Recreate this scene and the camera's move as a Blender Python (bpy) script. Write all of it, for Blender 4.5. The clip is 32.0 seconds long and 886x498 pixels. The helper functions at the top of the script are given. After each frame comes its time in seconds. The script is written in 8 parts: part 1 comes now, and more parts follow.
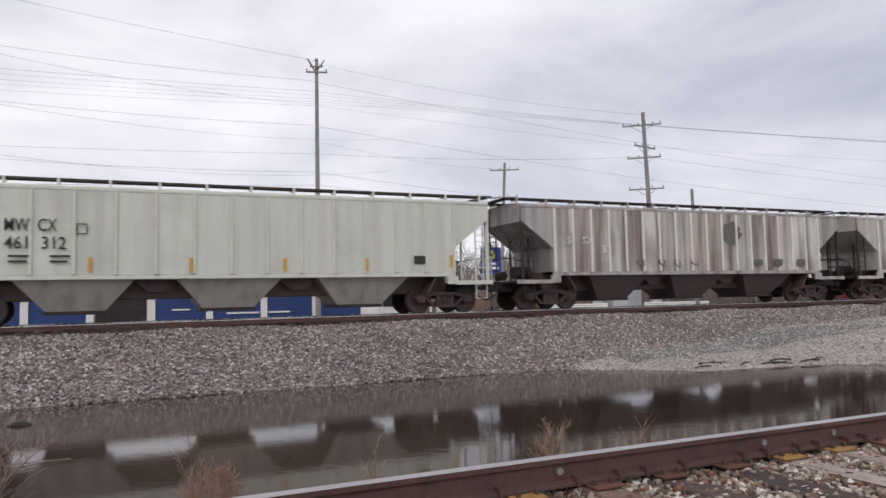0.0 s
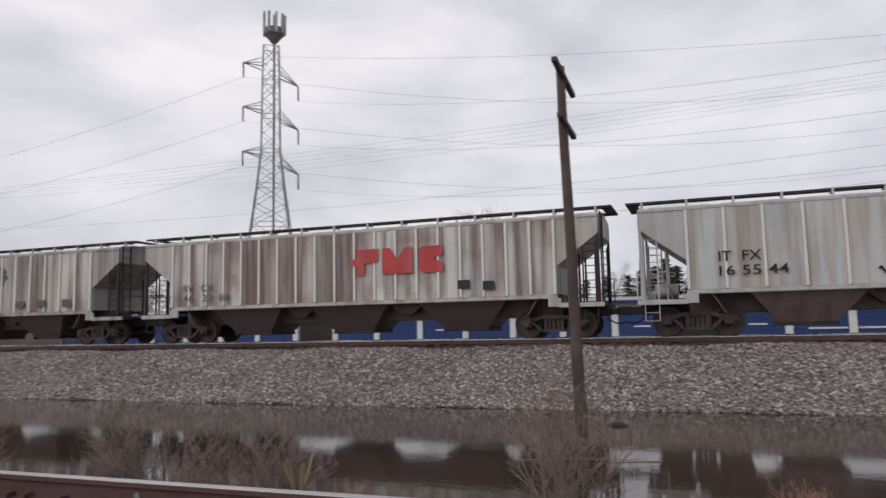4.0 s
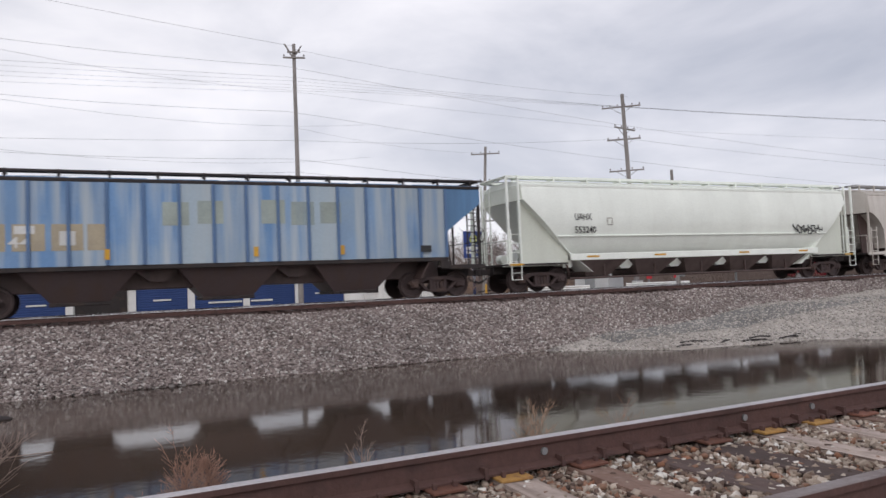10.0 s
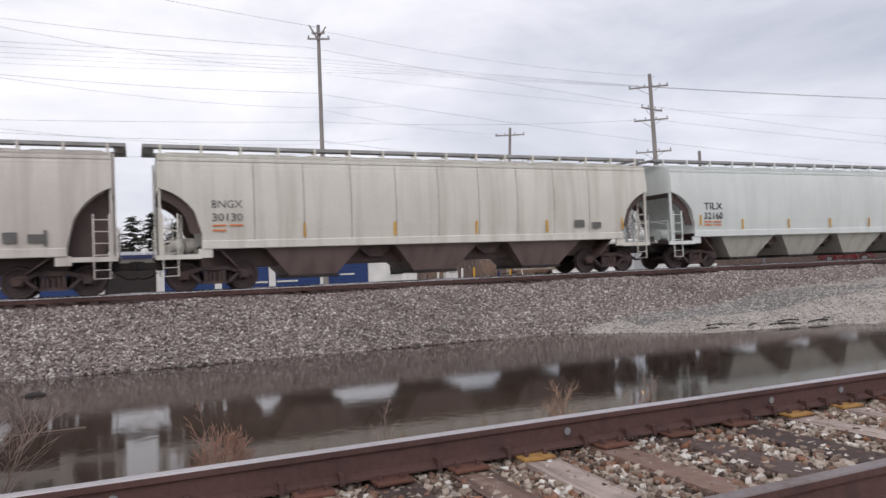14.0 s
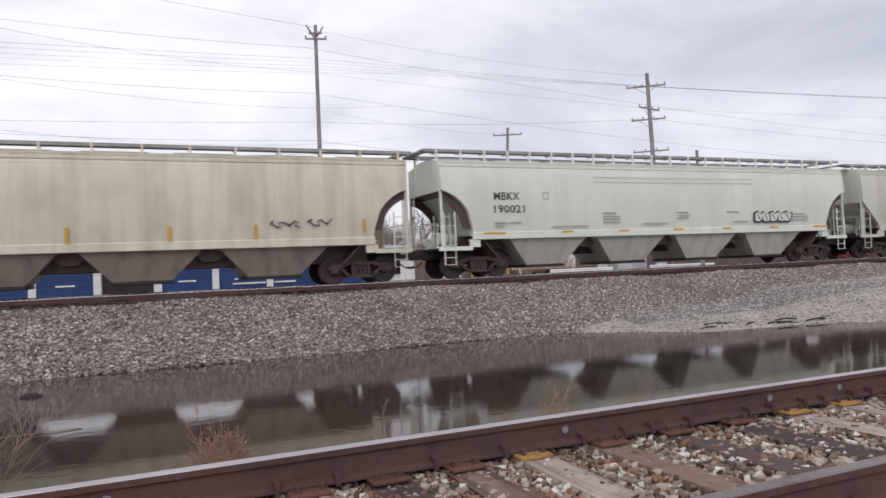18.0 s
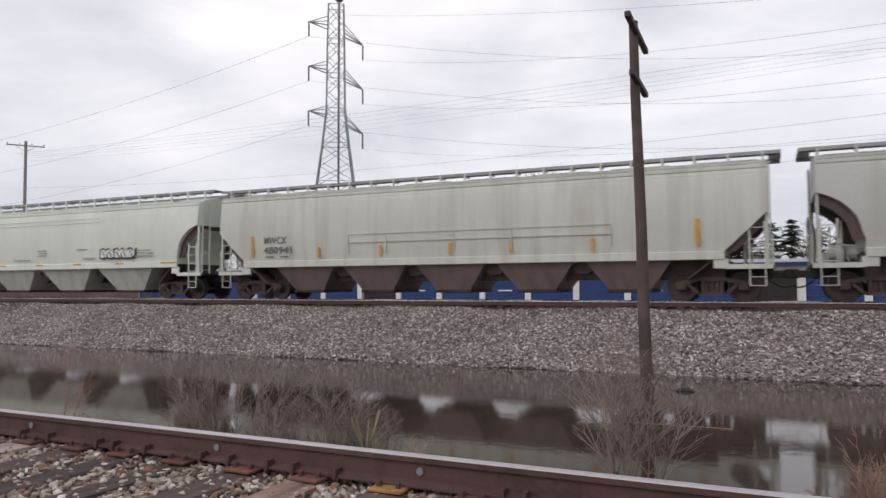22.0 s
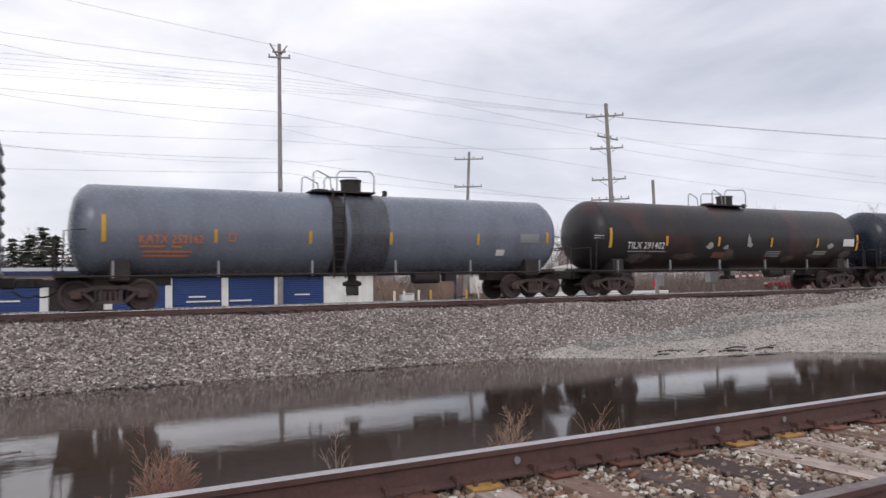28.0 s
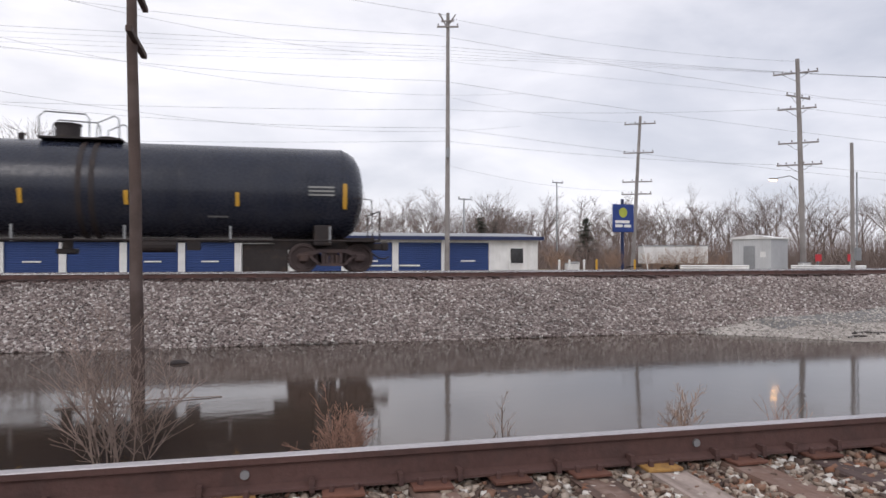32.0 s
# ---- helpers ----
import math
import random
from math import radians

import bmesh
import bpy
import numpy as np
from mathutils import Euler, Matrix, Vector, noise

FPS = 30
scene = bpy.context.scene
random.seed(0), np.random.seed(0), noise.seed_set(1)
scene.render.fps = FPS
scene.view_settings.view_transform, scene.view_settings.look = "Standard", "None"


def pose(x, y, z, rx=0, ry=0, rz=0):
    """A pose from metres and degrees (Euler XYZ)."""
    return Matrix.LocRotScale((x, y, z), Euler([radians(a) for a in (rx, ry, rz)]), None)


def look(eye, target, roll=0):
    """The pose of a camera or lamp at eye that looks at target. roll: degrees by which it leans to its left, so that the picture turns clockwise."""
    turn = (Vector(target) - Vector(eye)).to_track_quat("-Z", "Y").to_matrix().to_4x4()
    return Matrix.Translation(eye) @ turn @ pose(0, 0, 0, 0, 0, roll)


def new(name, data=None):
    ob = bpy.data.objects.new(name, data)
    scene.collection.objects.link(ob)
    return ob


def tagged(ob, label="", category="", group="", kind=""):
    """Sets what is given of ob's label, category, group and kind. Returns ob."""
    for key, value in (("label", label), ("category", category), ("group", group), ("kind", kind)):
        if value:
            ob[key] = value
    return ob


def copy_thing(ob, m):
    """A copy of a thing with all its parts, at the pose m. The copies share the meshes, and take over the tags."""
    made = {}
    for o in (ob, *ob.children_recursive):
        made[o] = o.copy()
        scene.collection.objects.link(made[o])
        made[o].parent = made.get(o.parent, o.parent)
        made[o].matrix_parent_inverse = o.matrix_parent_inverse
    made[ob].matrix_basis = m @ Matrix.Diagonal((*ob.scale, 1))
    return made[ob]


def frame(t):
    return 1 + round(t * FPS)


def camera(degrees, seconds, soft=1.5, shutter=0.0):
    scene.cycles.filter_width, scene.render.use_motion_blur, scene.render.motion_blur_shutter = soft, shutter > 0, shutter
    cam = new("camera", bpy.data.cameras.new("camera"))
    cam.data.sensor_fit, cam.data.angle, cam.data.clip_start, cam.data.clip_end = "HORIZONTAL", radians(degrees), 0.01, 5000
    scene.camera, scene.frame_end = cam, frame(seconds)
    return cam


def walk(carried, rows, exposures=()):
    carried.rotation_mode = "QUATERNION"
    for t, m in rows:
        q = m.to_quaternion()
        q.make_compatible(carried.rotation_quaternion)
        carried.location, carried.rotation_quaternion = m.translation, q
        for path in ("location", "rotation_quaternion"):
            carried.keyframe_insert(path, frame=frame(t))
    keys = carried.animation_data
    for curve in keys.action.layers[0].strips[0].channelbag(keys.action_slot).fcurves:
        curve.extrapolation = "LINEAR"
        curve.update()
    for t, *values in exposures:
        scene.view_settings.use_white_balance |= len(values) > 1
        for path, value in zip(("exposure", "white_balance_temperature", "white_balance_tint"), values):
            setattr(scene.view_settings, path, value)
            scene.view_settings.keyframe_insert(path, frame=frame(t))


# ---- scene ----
cam = camera(63.95, 32.0, soft=1.5, shutter=0.15)
PATH = [
    (0, pose(-0.004, -0.015, 2.416, 93.94, 1.28, -24.10)),
    (0.5, pose(-0.004, -0.012, 2.415, 93.82, 1.72, -24.51)),
    (1, pose(-0.004, -0.013, 2.417, 93.71, 1.98, -24.67)),
    (1.5, pose(-0.007, -0.017, 2.417, 93.73, 1.14, -24.31)),
    (2, pose(0.002, -0.016, 2.414, 93.59, 0.74, -24.96)),
    (2.5, pose(-0.008, -0.015, 2.418, 93.38, 0.81, -25.44)),
    (4.5, pose(-0.022, -0.014, 2.389, 96.61, 1.12, 28.17)),
    (5.1, pose(-0.038, -0.013, 2.393, 96.37, 1.94, 27.56)),
    (5.5, pose(-0.028, -0.009, 2.410, 96.70, -1.40, 25.09)),
    (5.7, pose(-0.035, -0.014, 2.420, 96.53, 0.07, 12.64)),
    (6, pose(-0.031, -0.022, 2.420, 95.41, 2.40, -10.74)),
    (6.5, pose(-0.013, -0.028, 2.417, 94.22, 2.13, -29.78)),
    (7, pose(0.013, -0.042, 2.412, 93.08, 3.87, -37.78)),
    (7.5, pose(0.016, -0.037, 2.422, 92.88, 3.54, -39.25)),
    (8, pose(0.020, -0.040, 2.416, 93.00, 3.64, -38.17)),
    (8.5, pose(0.022, -0.023, 2.416, 93.20, 2.48, -35.32)),
    (9, pose(0.023, 0.003, 2.414, 93.37, 2.38, -30.57)),
    (9.5, pose(0.012, 0.007, 2.410, 92.88, 2.00, -27.06)),
    (10, pose(0.010, -0.003, 2.404, 92.69, 2.44, -25.45)),
    (10.5, pose(0.018, -0.004, 2.401, 92.48, 2.59, -25.56)),
    (11, pose(0.007, -0.013, 2.403, 92.30, 2.46, -25.71)),
    (11.5, pose(0.010, -0.012, 2.402, 92.16, 2.79, -25.73)),
    (12, pose(0.011, -0.004, 2.402, 91.98, 1.97, -25.22)),
    (12.5, pose(0.003, -0.004, 2.398, 91.89, 2.12, -24.20)),
    (13, pose(0.010, -0.005, 2.396, 91.32, 2.86, -23.92)),
    (13.5, pose(0.013, -0.001, 2.396, 91.04, 3.07, -23.34)),
    (14, pose(0.014, -0.001, 2.392, 91.31, 2.21, -23.51)),
    (14.5, pose(0.026, -0.012, 2.390, 91.51, 2.30, -26.08)),
    (16.5, pose(0.036, 0.021, 2.379, 91.23, 2.86, -26.67)),
    (17, pose(0.032, 0.017, 2.384, 91.30, 2.85, -24.34)),
    (17.5, pose(0.030, 0.017, 2.382, 91.33, 2.33, -23.70)),
    (18, pose(0.032, 0.020, 2.378, 91.31, 2.36, -23.67)),
    (18.5, pose(0.031, 0.012, 2.381, 90.28, 2.31, -24.39)),
    (19, pose(0.034, -0.003, 2.412, 89.98, 3.34, -25.34)),
    (19.5, pose(0.029, 0.008, 2.376, 89.65, 3.05, -26.04)),
    (20, pose(0.001, 0.046, 2.389, 89.81, 1.01, -21.10)),
    (20.1, pose(-0.040, 0.045, 2.400, 90.90, 0.40, -11.10)),
    (20.2, pose(-0.087, 0.043, 2.412, 90.80, -0.43, -0.27)),
    (20.3, pose(-0.070, 0.035, 2.410, 91.95, 0.30, 10.30)),
    (20.4, pose(-0.056, 0.028, 2.407, 91.85, 1.14, 19.19)),
    (20.5, pose(-0.060, 0.010, 2.404, 92.08, 0.94, 24.99)),
    (21, pose(-0.111, -0.010, 2.417, 92.27, 0.11, 31.43)),
    (21.5, pose(-0.096, -0.007, 2.423, 92.71, -0.75, 28.39)),
    (22, pose(-0.080, 0.002, 2.419, 92.94, 0.24, 24.88)),
    (22.5, pose(-0.070, -0.005, 2.422, 93.10, -0.17, 23.39)),
    (23, pose(-0.031, 0.020, 2.427, 94.33, 0.79, 19.50)),
    (23.3, pose(-0.049, -0.000, 2.448, 93.97, -2.15, 4.89)),
    (23.5, pose(-0.020, -0.000, 2.435, 93.87, 0.48, -9.86)),
    (23.7, pose(0.009, -0.000, 2.425, 94.14, 1.00, -22.02)),
    (24, pose(0.015, -0.020, 2.423, 94.65, 1.43, -35.21)),
    (24.4, pose(0.019, -0.027, 2.425, 95.49, 1.57, -35.78)),
    (26.5, pose(0.030, -0.019, 2.422, 93.43, 1.00, -27.93)),
    (27, pose(0.036, -0.003, 2.421, 93.34, 1.23, -27.59)),
    (27.5, pose(0.039, -0.001, 2.418, 93.23, 1.07, -27.34)),
    (28, pose(0.043, 0.002, 2.417, 92.98, 1.17, -26.98)),
    (28.5, pose(0.036, 0.008, 2.416, 92.92, 1.19, -26.71)),
    (29, pose(0.046, 0.004, 2.415, 92.95, 0.91, -27.24)),
    (29.5, pose(0.037, 0.001, 2.414, 92.75, 0.72, -26.96)),
    (30, pose(0.040, 0.008, 2.412, 92.29, 0.71, -26.32)),
    (30.5, pose(0.042, 0.007, 2.415, 92.06, 0.79, -26.16)),
    (31, pose(0.026, 0.026, 2.423, 91.86, 0.33, -24.91)),
    (31.2, pose(0.001, 0.056, 2.414, 92.00, -0.86, -18.88)),
    (31.5, pose(-0.021, 0.060, 2.426, 91.44, -1.19, -12.74)),
    (32, pose(0.007, 0.063, 2.433, 90.51, 0.00, -13.82)),
]
walk(cam, PATH, exposures=[(0, -0.1, 6500, 15), (2.5, -0.1, 6500, 15), (4.5, -0.38, 6500, 15), (5.1, -0.38, 6500, 15), (5.5, -0.45, 6500, 15), (6.0, -0.6, 6500, 15), (6.5, -0.5, 6500, 15), (7.0, -0.15, 6500, 15), (9.0, -0.1, 6500, 15), (13, -0.1, 6500, 15), (14, 0.02, 6500, 15), (18.5, 0.03, 6500, 15), (20, 0.1, 6500, 15), (21, 0.08, 6500, 15), (22, -0.12, 6500, 15), (23, -0.17, 6500, 15), (23.5, -0.15, 6500, 15), (24.4, -0.2, 6500, 15), (26.5, 0.03, 6500, 15), (32, 0.03, 6500, 15)])

# ---- sky, sun ----
world = bpy.data.worlds.new("overcast_sky")
scene.world = world
world.use_nodes = True
wn, wl = world.node_tree.nodes, world.node_tree.links
wn.clear()
w_out = wn.new("ShaderNodeOutputWorld")
w_bg = wn.new("ShaderNodeBackground")
w_sky = wn.new("ShaderNodeTexSky")
w_sky.sky_type = "NISHITA"
w_sky.sun_disc = False
w_sky.sun_elevation = radians(38)
w_sky.sun_rotation = radians(205)
w_co = wn.new("ShaderNodeTexCoord")
w_map = wn.new("ShaderNodeMapping")
w_map.inputs["Scale"].default_value = (1.0, 1.0, 2.6)
w_n1 = wn.new("ShaderNodeTexNoise")
w_n1.inputs["Scale"].default_value = 2.6
w_n1.inputs["Detail"].default_value = 7
w_n1.inputs["Roughness"].default_value = 0.52
w_n1.inputs["Distortion"].default_value = 0.25
w_ramp = wn.new("ShaderNodeValToRGB")
w_ramp.color_ramp.elements[0].position = 0.27
w_ramp.color_ramp.elements[0].color = (6.2, 6.55, 7.2, 1)
w_ramp.color_ramp.elements[1].position = 0.66
w_ramp.color_ramp.elements[1].color = (11.5, 11.5, 11.6, 1)
w_mix = wn.new("ShaderNodeMixRGB")
w_mix.inputs["Fac"].default_value = 0.9
wl.new(w_co.outputs["Generated"], w_map.inputs["Vector"])
wl.new(w_map.outputs["Vector"], w_n1.inputs["Vector"])
wl.new(w_n1.outputs["Fac"], w_ramp.inputs["Fac"])
wl.new(w_sky.outputs["Color"], w_mix.inputs["Color1"])
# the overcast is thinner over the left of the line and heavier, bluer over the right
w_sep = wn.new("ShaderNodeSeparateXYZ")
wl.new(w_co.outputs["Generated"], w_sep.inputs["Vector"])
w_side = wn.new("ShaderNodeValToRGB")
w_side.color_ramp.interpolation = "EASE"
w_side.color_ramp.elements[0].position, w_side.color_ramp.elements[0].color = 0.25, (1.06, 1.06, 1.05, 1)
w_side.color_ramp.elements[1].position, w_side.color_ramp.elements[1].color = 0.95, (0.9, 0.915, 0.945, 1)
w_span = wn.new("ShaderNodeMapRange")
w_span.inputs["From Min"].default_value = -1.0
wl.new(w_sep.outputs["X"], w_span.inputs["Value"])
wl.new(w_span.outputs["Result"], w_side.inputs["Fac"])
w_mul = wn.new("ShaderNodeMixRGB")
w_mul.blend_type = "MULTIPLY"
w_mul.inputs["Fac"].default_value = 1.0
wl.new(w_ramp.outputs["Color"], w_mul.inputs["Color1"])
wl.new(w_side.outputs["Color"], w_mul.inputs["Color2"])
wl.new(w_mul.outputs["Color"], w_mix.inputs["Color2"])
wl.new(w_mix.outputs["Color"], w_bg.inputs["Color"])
w_bg.inputs["Strength"].default_value = 0.1
wl.new(w_bg.outputs["Background"], w_out.inputs["Surface"])

sun_data = bpy.data.lights.new("sun", "SUN")
sun_data.energy, sun_data.angle, sun_data.color = 0.7, radians(24), (1.0, 0.97, 0.93)
sun = new("sun", sun_data)
sun.matrix_world = look((-30, -60, 50), (0, 0, 0))


# ---- materials ----
def mat(name, col, rough=0.6, metal=0.0, var=0.18, scale=0.8, grain=0.12, gscale=30.0, bump=0.15, bscale=60.0,
        streak=None, streak_amt=0.5, patch=None, patch_amt=0.35, patch_scale=0.7, island=0.0, obj=0.0, spec=0.4, coords="Object", alt=None, shift=False, along=(2.6, 2.6, 0.16), mix=None, streak_at=(0.46, 0.74)):
    """A weathered surface: broad and fine variation, optional run-down streaks, patches, and variation piece by piece."""
    m = bpy.data.materials.new(name)
    m.use_nodes = True
    n, l = m.node_tree.nodes, m.node_tree.links
    b = n["Principled BSDF"]
    b.inputs["Roughness"].default_value = rough
    b.inputs["Metallic"].default_value = metal
    b.inputs["Specular IOR Level"].default_value = spec
    co = n.new("ShaderNodeTexCoord").outputs[coords]
    rnd = n.new("ShaderNodeObjectInfo").outputs["Random"] if (shift or alt or obj) else None
    if shift:
        far_off = n.new("ShaderNodeVectorMath")
        far_off.operation = "MULTIPLY_ADD"
        far_off.inputs[1].default_value = (90.0, 0.0, 37.0)
        l.new(rnd, far_off.inputs[0])
        l.new(co, far_off.inputs[2])
        co = far_off.outputs["Vector"]

    def noise_node(sc, detail=5, vec=None, stretch=None):
        t = n.new("ShaderNodeTexNoise")
        t.inputs["Scale"].default_value = sc
        t.inputs["Detail"].default_value = detail
        src = vec or co
        if stretch:
            mp = n.new("ShaderNodeMapping")
            mp.inputs["Scale"].default_value = stretch
            l.new(src, mp.inputs["Vector"])
            src = mp.outputs["Vector"]
        l.new(src, t.inputs["Vector"])
        return t.outputs["Fac"]

    def span(fac, lo, hi, a, z):
        r = n.new("ShaderNodeMapRange")
        r.inputs["From Min"].default_value, r.inputs["From Max"].default_value = lo, hi
        r.inputs["To Min"].default_value, r.inputs["To Max"].default_value = a, z
        l.new(fac, r.inputs["Value"])
        return r.outputs["Result"]

    def scale_col(c, f):
        x = n.new("ShaderNodeMixRGB")
        x.blend_type = "MULTIPLY"
        x.inputs["Fac"].default_value = 1
        if isinstance(c, tuple):
            x.inputs["Color1"].default_value = (*c, 1)
        else:
            l.new(c, x.inputs["Color1"])
        g = n.new("ShaderNodeCombineColor")
        for k in ("Red", "Green", "Blue"):
            l.new(f, g.inputs[k])
        l.new(g.outputs["Color"], x.inputs["Color2"])
        return x.outputs["Color"]

    c = scale_col(tuple(col), span(noise_node(scale), 0.25, 0.75, 1 - var, 1 + var))
    if alt:
        x = n.new("ShaderNodeMixRGB")
        x.inputs["Color2"].default_value = (*alt, 1)
        l.new(c, x.inputs["Color1"])
        tw = n.new("ShaderNodeMath")
        tw.operation = "FRACT"
        t7 = n.new("ShaderNodeMath")
        t7.operation = "MULTIPLY"
        t7.inputs[1].default_value = 7.31
        l.new(rnd, t7.inputs[0])
        l.new(t7.outputs[0], tw.inputs[0])
        l.new(span(tw.outputs[0], 0.35, 1.0, 0.0, 1.0), x.inputs["Fac"])
        c = x.outputs["Color"]
    c = scale_col(c, span(noise_node(gscale, 3), 0.25, 0.75, 1 - grain, 1 + grain))
    if patch:
        x = n.new("ShaderNodeMixRGB")
        x.inputs["Color2"].default_value = (*patch, 1)
        l.new(c, x.inputs["Color1"])
        l.new(span(noise_node(patch_scale, 8), 0.5, 0.68, 0, patch_amt), x.inputs["Fac"])
        c = x.outputs["Color"]
    if streak:
        x = n.new("ShaderNodeMixRGB")
        x.inputs["Color2"].default_value = (*streak, 1)
        l.new(c, x.inputs["Color1"])
        l.new(span(noise_node(1.0, 7, stretch=along), streak_at[0], streak_at[1], 0, streak_amt), x.inputs["Fac"])
        c = x.outputs["Color"]
    if mix:
        g = n.new("ShaderNodeNewGeometry")
        rp = n.new("ShaderNodeValToRGB")
        while len(rp.color_ramp.elements) < len(mix):
            rp.color_ramp.elements.new(0.5)
        for q, (at, shade) in zip(rp.color_ramp.elements, mix):
            q.position, q.color = at, (*shade, 1)
        l.new(g.outputs["Random Per Island"], rp.inputs["Fac"])
        x = n.new("ShaderNodeMixRGB")
        x.blend_type = "MULTIPLY"
        x.inputs["Fac"].default_value = 1
        l.new(c, x.inputs["Color1"])
        l.new(rp.outputs["Color"], x.inputs["Color2"])
        c = x.outputs["Color"]
    if island:
        g = n.new("ShaderNodeNewGeometry")
        c = scale_col(c, span(g.outputs["Random Per Island"], 0, 1, 1 - island, 1 + island))
    if obj:
        c = scale_col(c, span(rnd, 0, 1, 1 - obj, 1 + obj))
    l.new(c, b.inputs["Base Color"])
    l.new(span(noise_node(gscale * 0.4, 4), 0.3, 0.7, max(0.02, rough - 0.1), min(1, rough + 0.1)), b.inputs["Roughness"])
    if bump:
        k = n.new("ShaderNodeBump")
        k.inputs["Strength"].default_value = bump
        k.inputs["Distance"].default_value = 0.01
        l.new(noise_node(bscale, 4), k.inputs["Height"])
        l.new(k.outputs["Normal"], b.inputs["Normal"])
    return m


GRIME = (0.075, 0.058, 0.05)
M_steel_dark = mat("black_grimy_steel", (0.03, 0.024, 0.024), 0.7, 0.0, patch=(0.07, 0.045, 0.035), patch_amt=0.5, patch_scale=2)
M_truck = mat("grimy_truck_steel", (0.065, 0.045, 0.044), 0.75, 0.0, patch=(0.1, 0.06, 0.045), patch_amt=0.6, patch_scale=3)
M_wheel = mat("worn_wheel_steel", (0.065, 0.046, 0.044), 0.55, 0.3)
M_rail = mat("rusty_rail_web", (0.1, 0.053, 0.046), 0.75, 0.0, patch=(0.06, 0.035, 0.032), patch_amt=0.7, patch_scale=5, var=0.25, bump=0.3)
M_railhead = mat("worn_rail_head", (0.46, 0.43, 0.44), 0.38, 0.75, var=0.2, gscale=60)
M_dullhead = mat("rust_filmed_rail_head", (0.2, 0.165, 0.16), 0.45, 0.4, var=0.25, gscale=60, patch=(0.12, 0.075, 0.065), patch_amt=0.5, patch_scale=4)
M_mainhead = mat("polished_rail_head", (0.55, 0.54, 0.54), 0.25, 0.9)
M_plate = mat("rusty_tie_plate", (0.15, 0.065, 0.045), 0.8, 0.0, patch=(0.1, 0.045, 0.035), patch_amt=0.7, patch_scale=7, obj=0.3)
M_plate_y = mat("ochre_tie_plate", (0.36, 0.2, 0.06), 0.75, 0.0, patch=(0.16, 0.08, 0.045), patch_amt=0.85, patch_scale=14)
M_tie = mat("weathered_tie_wood", (0.185, 0.115, 0.09), 0.9, 0.0, var=0.3, streak=(0.04, 0.03, 0.026), streak_amt=0.85, along=(16, 0.7, 4), patch=(0.27, 0.2, 0.17), patch_amt=0.7, patch_scale=9, obj=0.4, shift=True, bump=0.6, bscale=25)
M_tie_dark = mat("dark_creosoted_tie", (0.075, 0.05, 0.045), 0.9, 0.0, var=0.3, streak=(0.03, 0.022, 0.02), streak_amt=0.7, along=(16, 0.7, 4), obj=0.3, shift=True, bump=0.5, bscale=25)
M_tie_pale = mat("bleached_tie_wood", (0.42, 0.34, 0.3), 0.9, 0.0, var=0.3, streak=(0.12, 0.085, 0.07), streak_amt=0.8, along=(16, 0.7, 4), patch=(0.2, 0.16, 0.14), patch_amt=0.7, patch_scale=4, bump=0.6, bscale=25)
M_stone = mat("grey_ballast_stone", (1, 1, 1), 0.85, 0.0, mix=((0.0, (0.13, 0.1, 0.096)), (0.45, (0.25, 0.205, 0.19)), (0.82, (0.37, 0.32, 0.3)), (1.0, (0.64, 0.61, 0.58))), var=0.22, scale=0.6, bump=0.2)
M_stone_near = mat("mixed_ballast_stone", (1, 1, 1), 0.8, 0.0, mix=((0.0, (0.06, 0.04, 0.033)), (0.22, (0.16, 0.105, 0.08)), (0.3, (0.26, 0.12, 0.07)), (0.38, (0.2, 0.15, 0.115)), (0.6, (0.31, 0.25, 0.2)), (0.85, (0.44, 0.37, 0.31)), (1.0, (0.72, 0.7, 0.66))), var=0.2, scale=2.0, bump=0.2)
M_gravel = mat("pale_crushed_gravel", (0.42, 0.39, 0.36), 0.9, 0.0, island=0.35, var=0.15)
M_pole = mat("weathered_pole_wood", (0.085, 0.06, 0.052), 0.85, 0.0, var=0.3, patch=(0.17, 0.13, 0.12), patch_amt=0.6, patch_scale=1.5, bump=0.5, bscale=30)
M_pole_grey = mat("grey_pole_wood", (0.27, 0.25, 0.24), 0.85, 0.0, var=0.25, bump=0.4, bscale=30)
M_wire = mat("dark_wire", (0.17, 0.17, 0.18), 0.6, 0.2, bump=0)
M_galv = mat("galvanised_steel", (0.3, 0.31, 0.32), 0.5, 0.6, var=0.15)
M_insul = mat("grey_insulator", (0.18, 0.16, 0.16), 0.35, 0.0)
M_board = mat("weathered_grating_steel", (0.3, 0.3, 0.3), 0.6, 0.2, var=0.25, streak=(0.16, 0.14, 0.13), streak_amt=0.5)
M_yellow = mat("yellow_reflector", (0.62, 0.34, 0.04), 0.5, 0.0, var=0.15, streak=GRIME, streak_amt=0.35)
M_white = mat("white_paint", (0.75, 0.75, 0.74), 0.5, 0.0, streak=(0.45, 0.42, 0.38), streak_amt=0.4)
M_black_mark = mat("black_stencil_paint", (0.03, 0.03, 0.032), 0.6, 0.0)
M_white_mark = mat("white_stencil_paint", (0.66, 0.66, 0.64), 0.6, 0.0)
M_orange_mark = mat("orange_stencil_paint", (0.62, 0.19, 0.06), 0.6, 0.0)
M_red_mark = mat("faded_red_paint", (0.52, 0.065, 0.06), 0.6, 0.0, streak=(0.4, 0.25, 0.22), streak_amt=0.4)
M_blue_door = mat("blue_roll_door", (0.035, 0.07, 0.21), 0.45, 0.0, var=0.12)
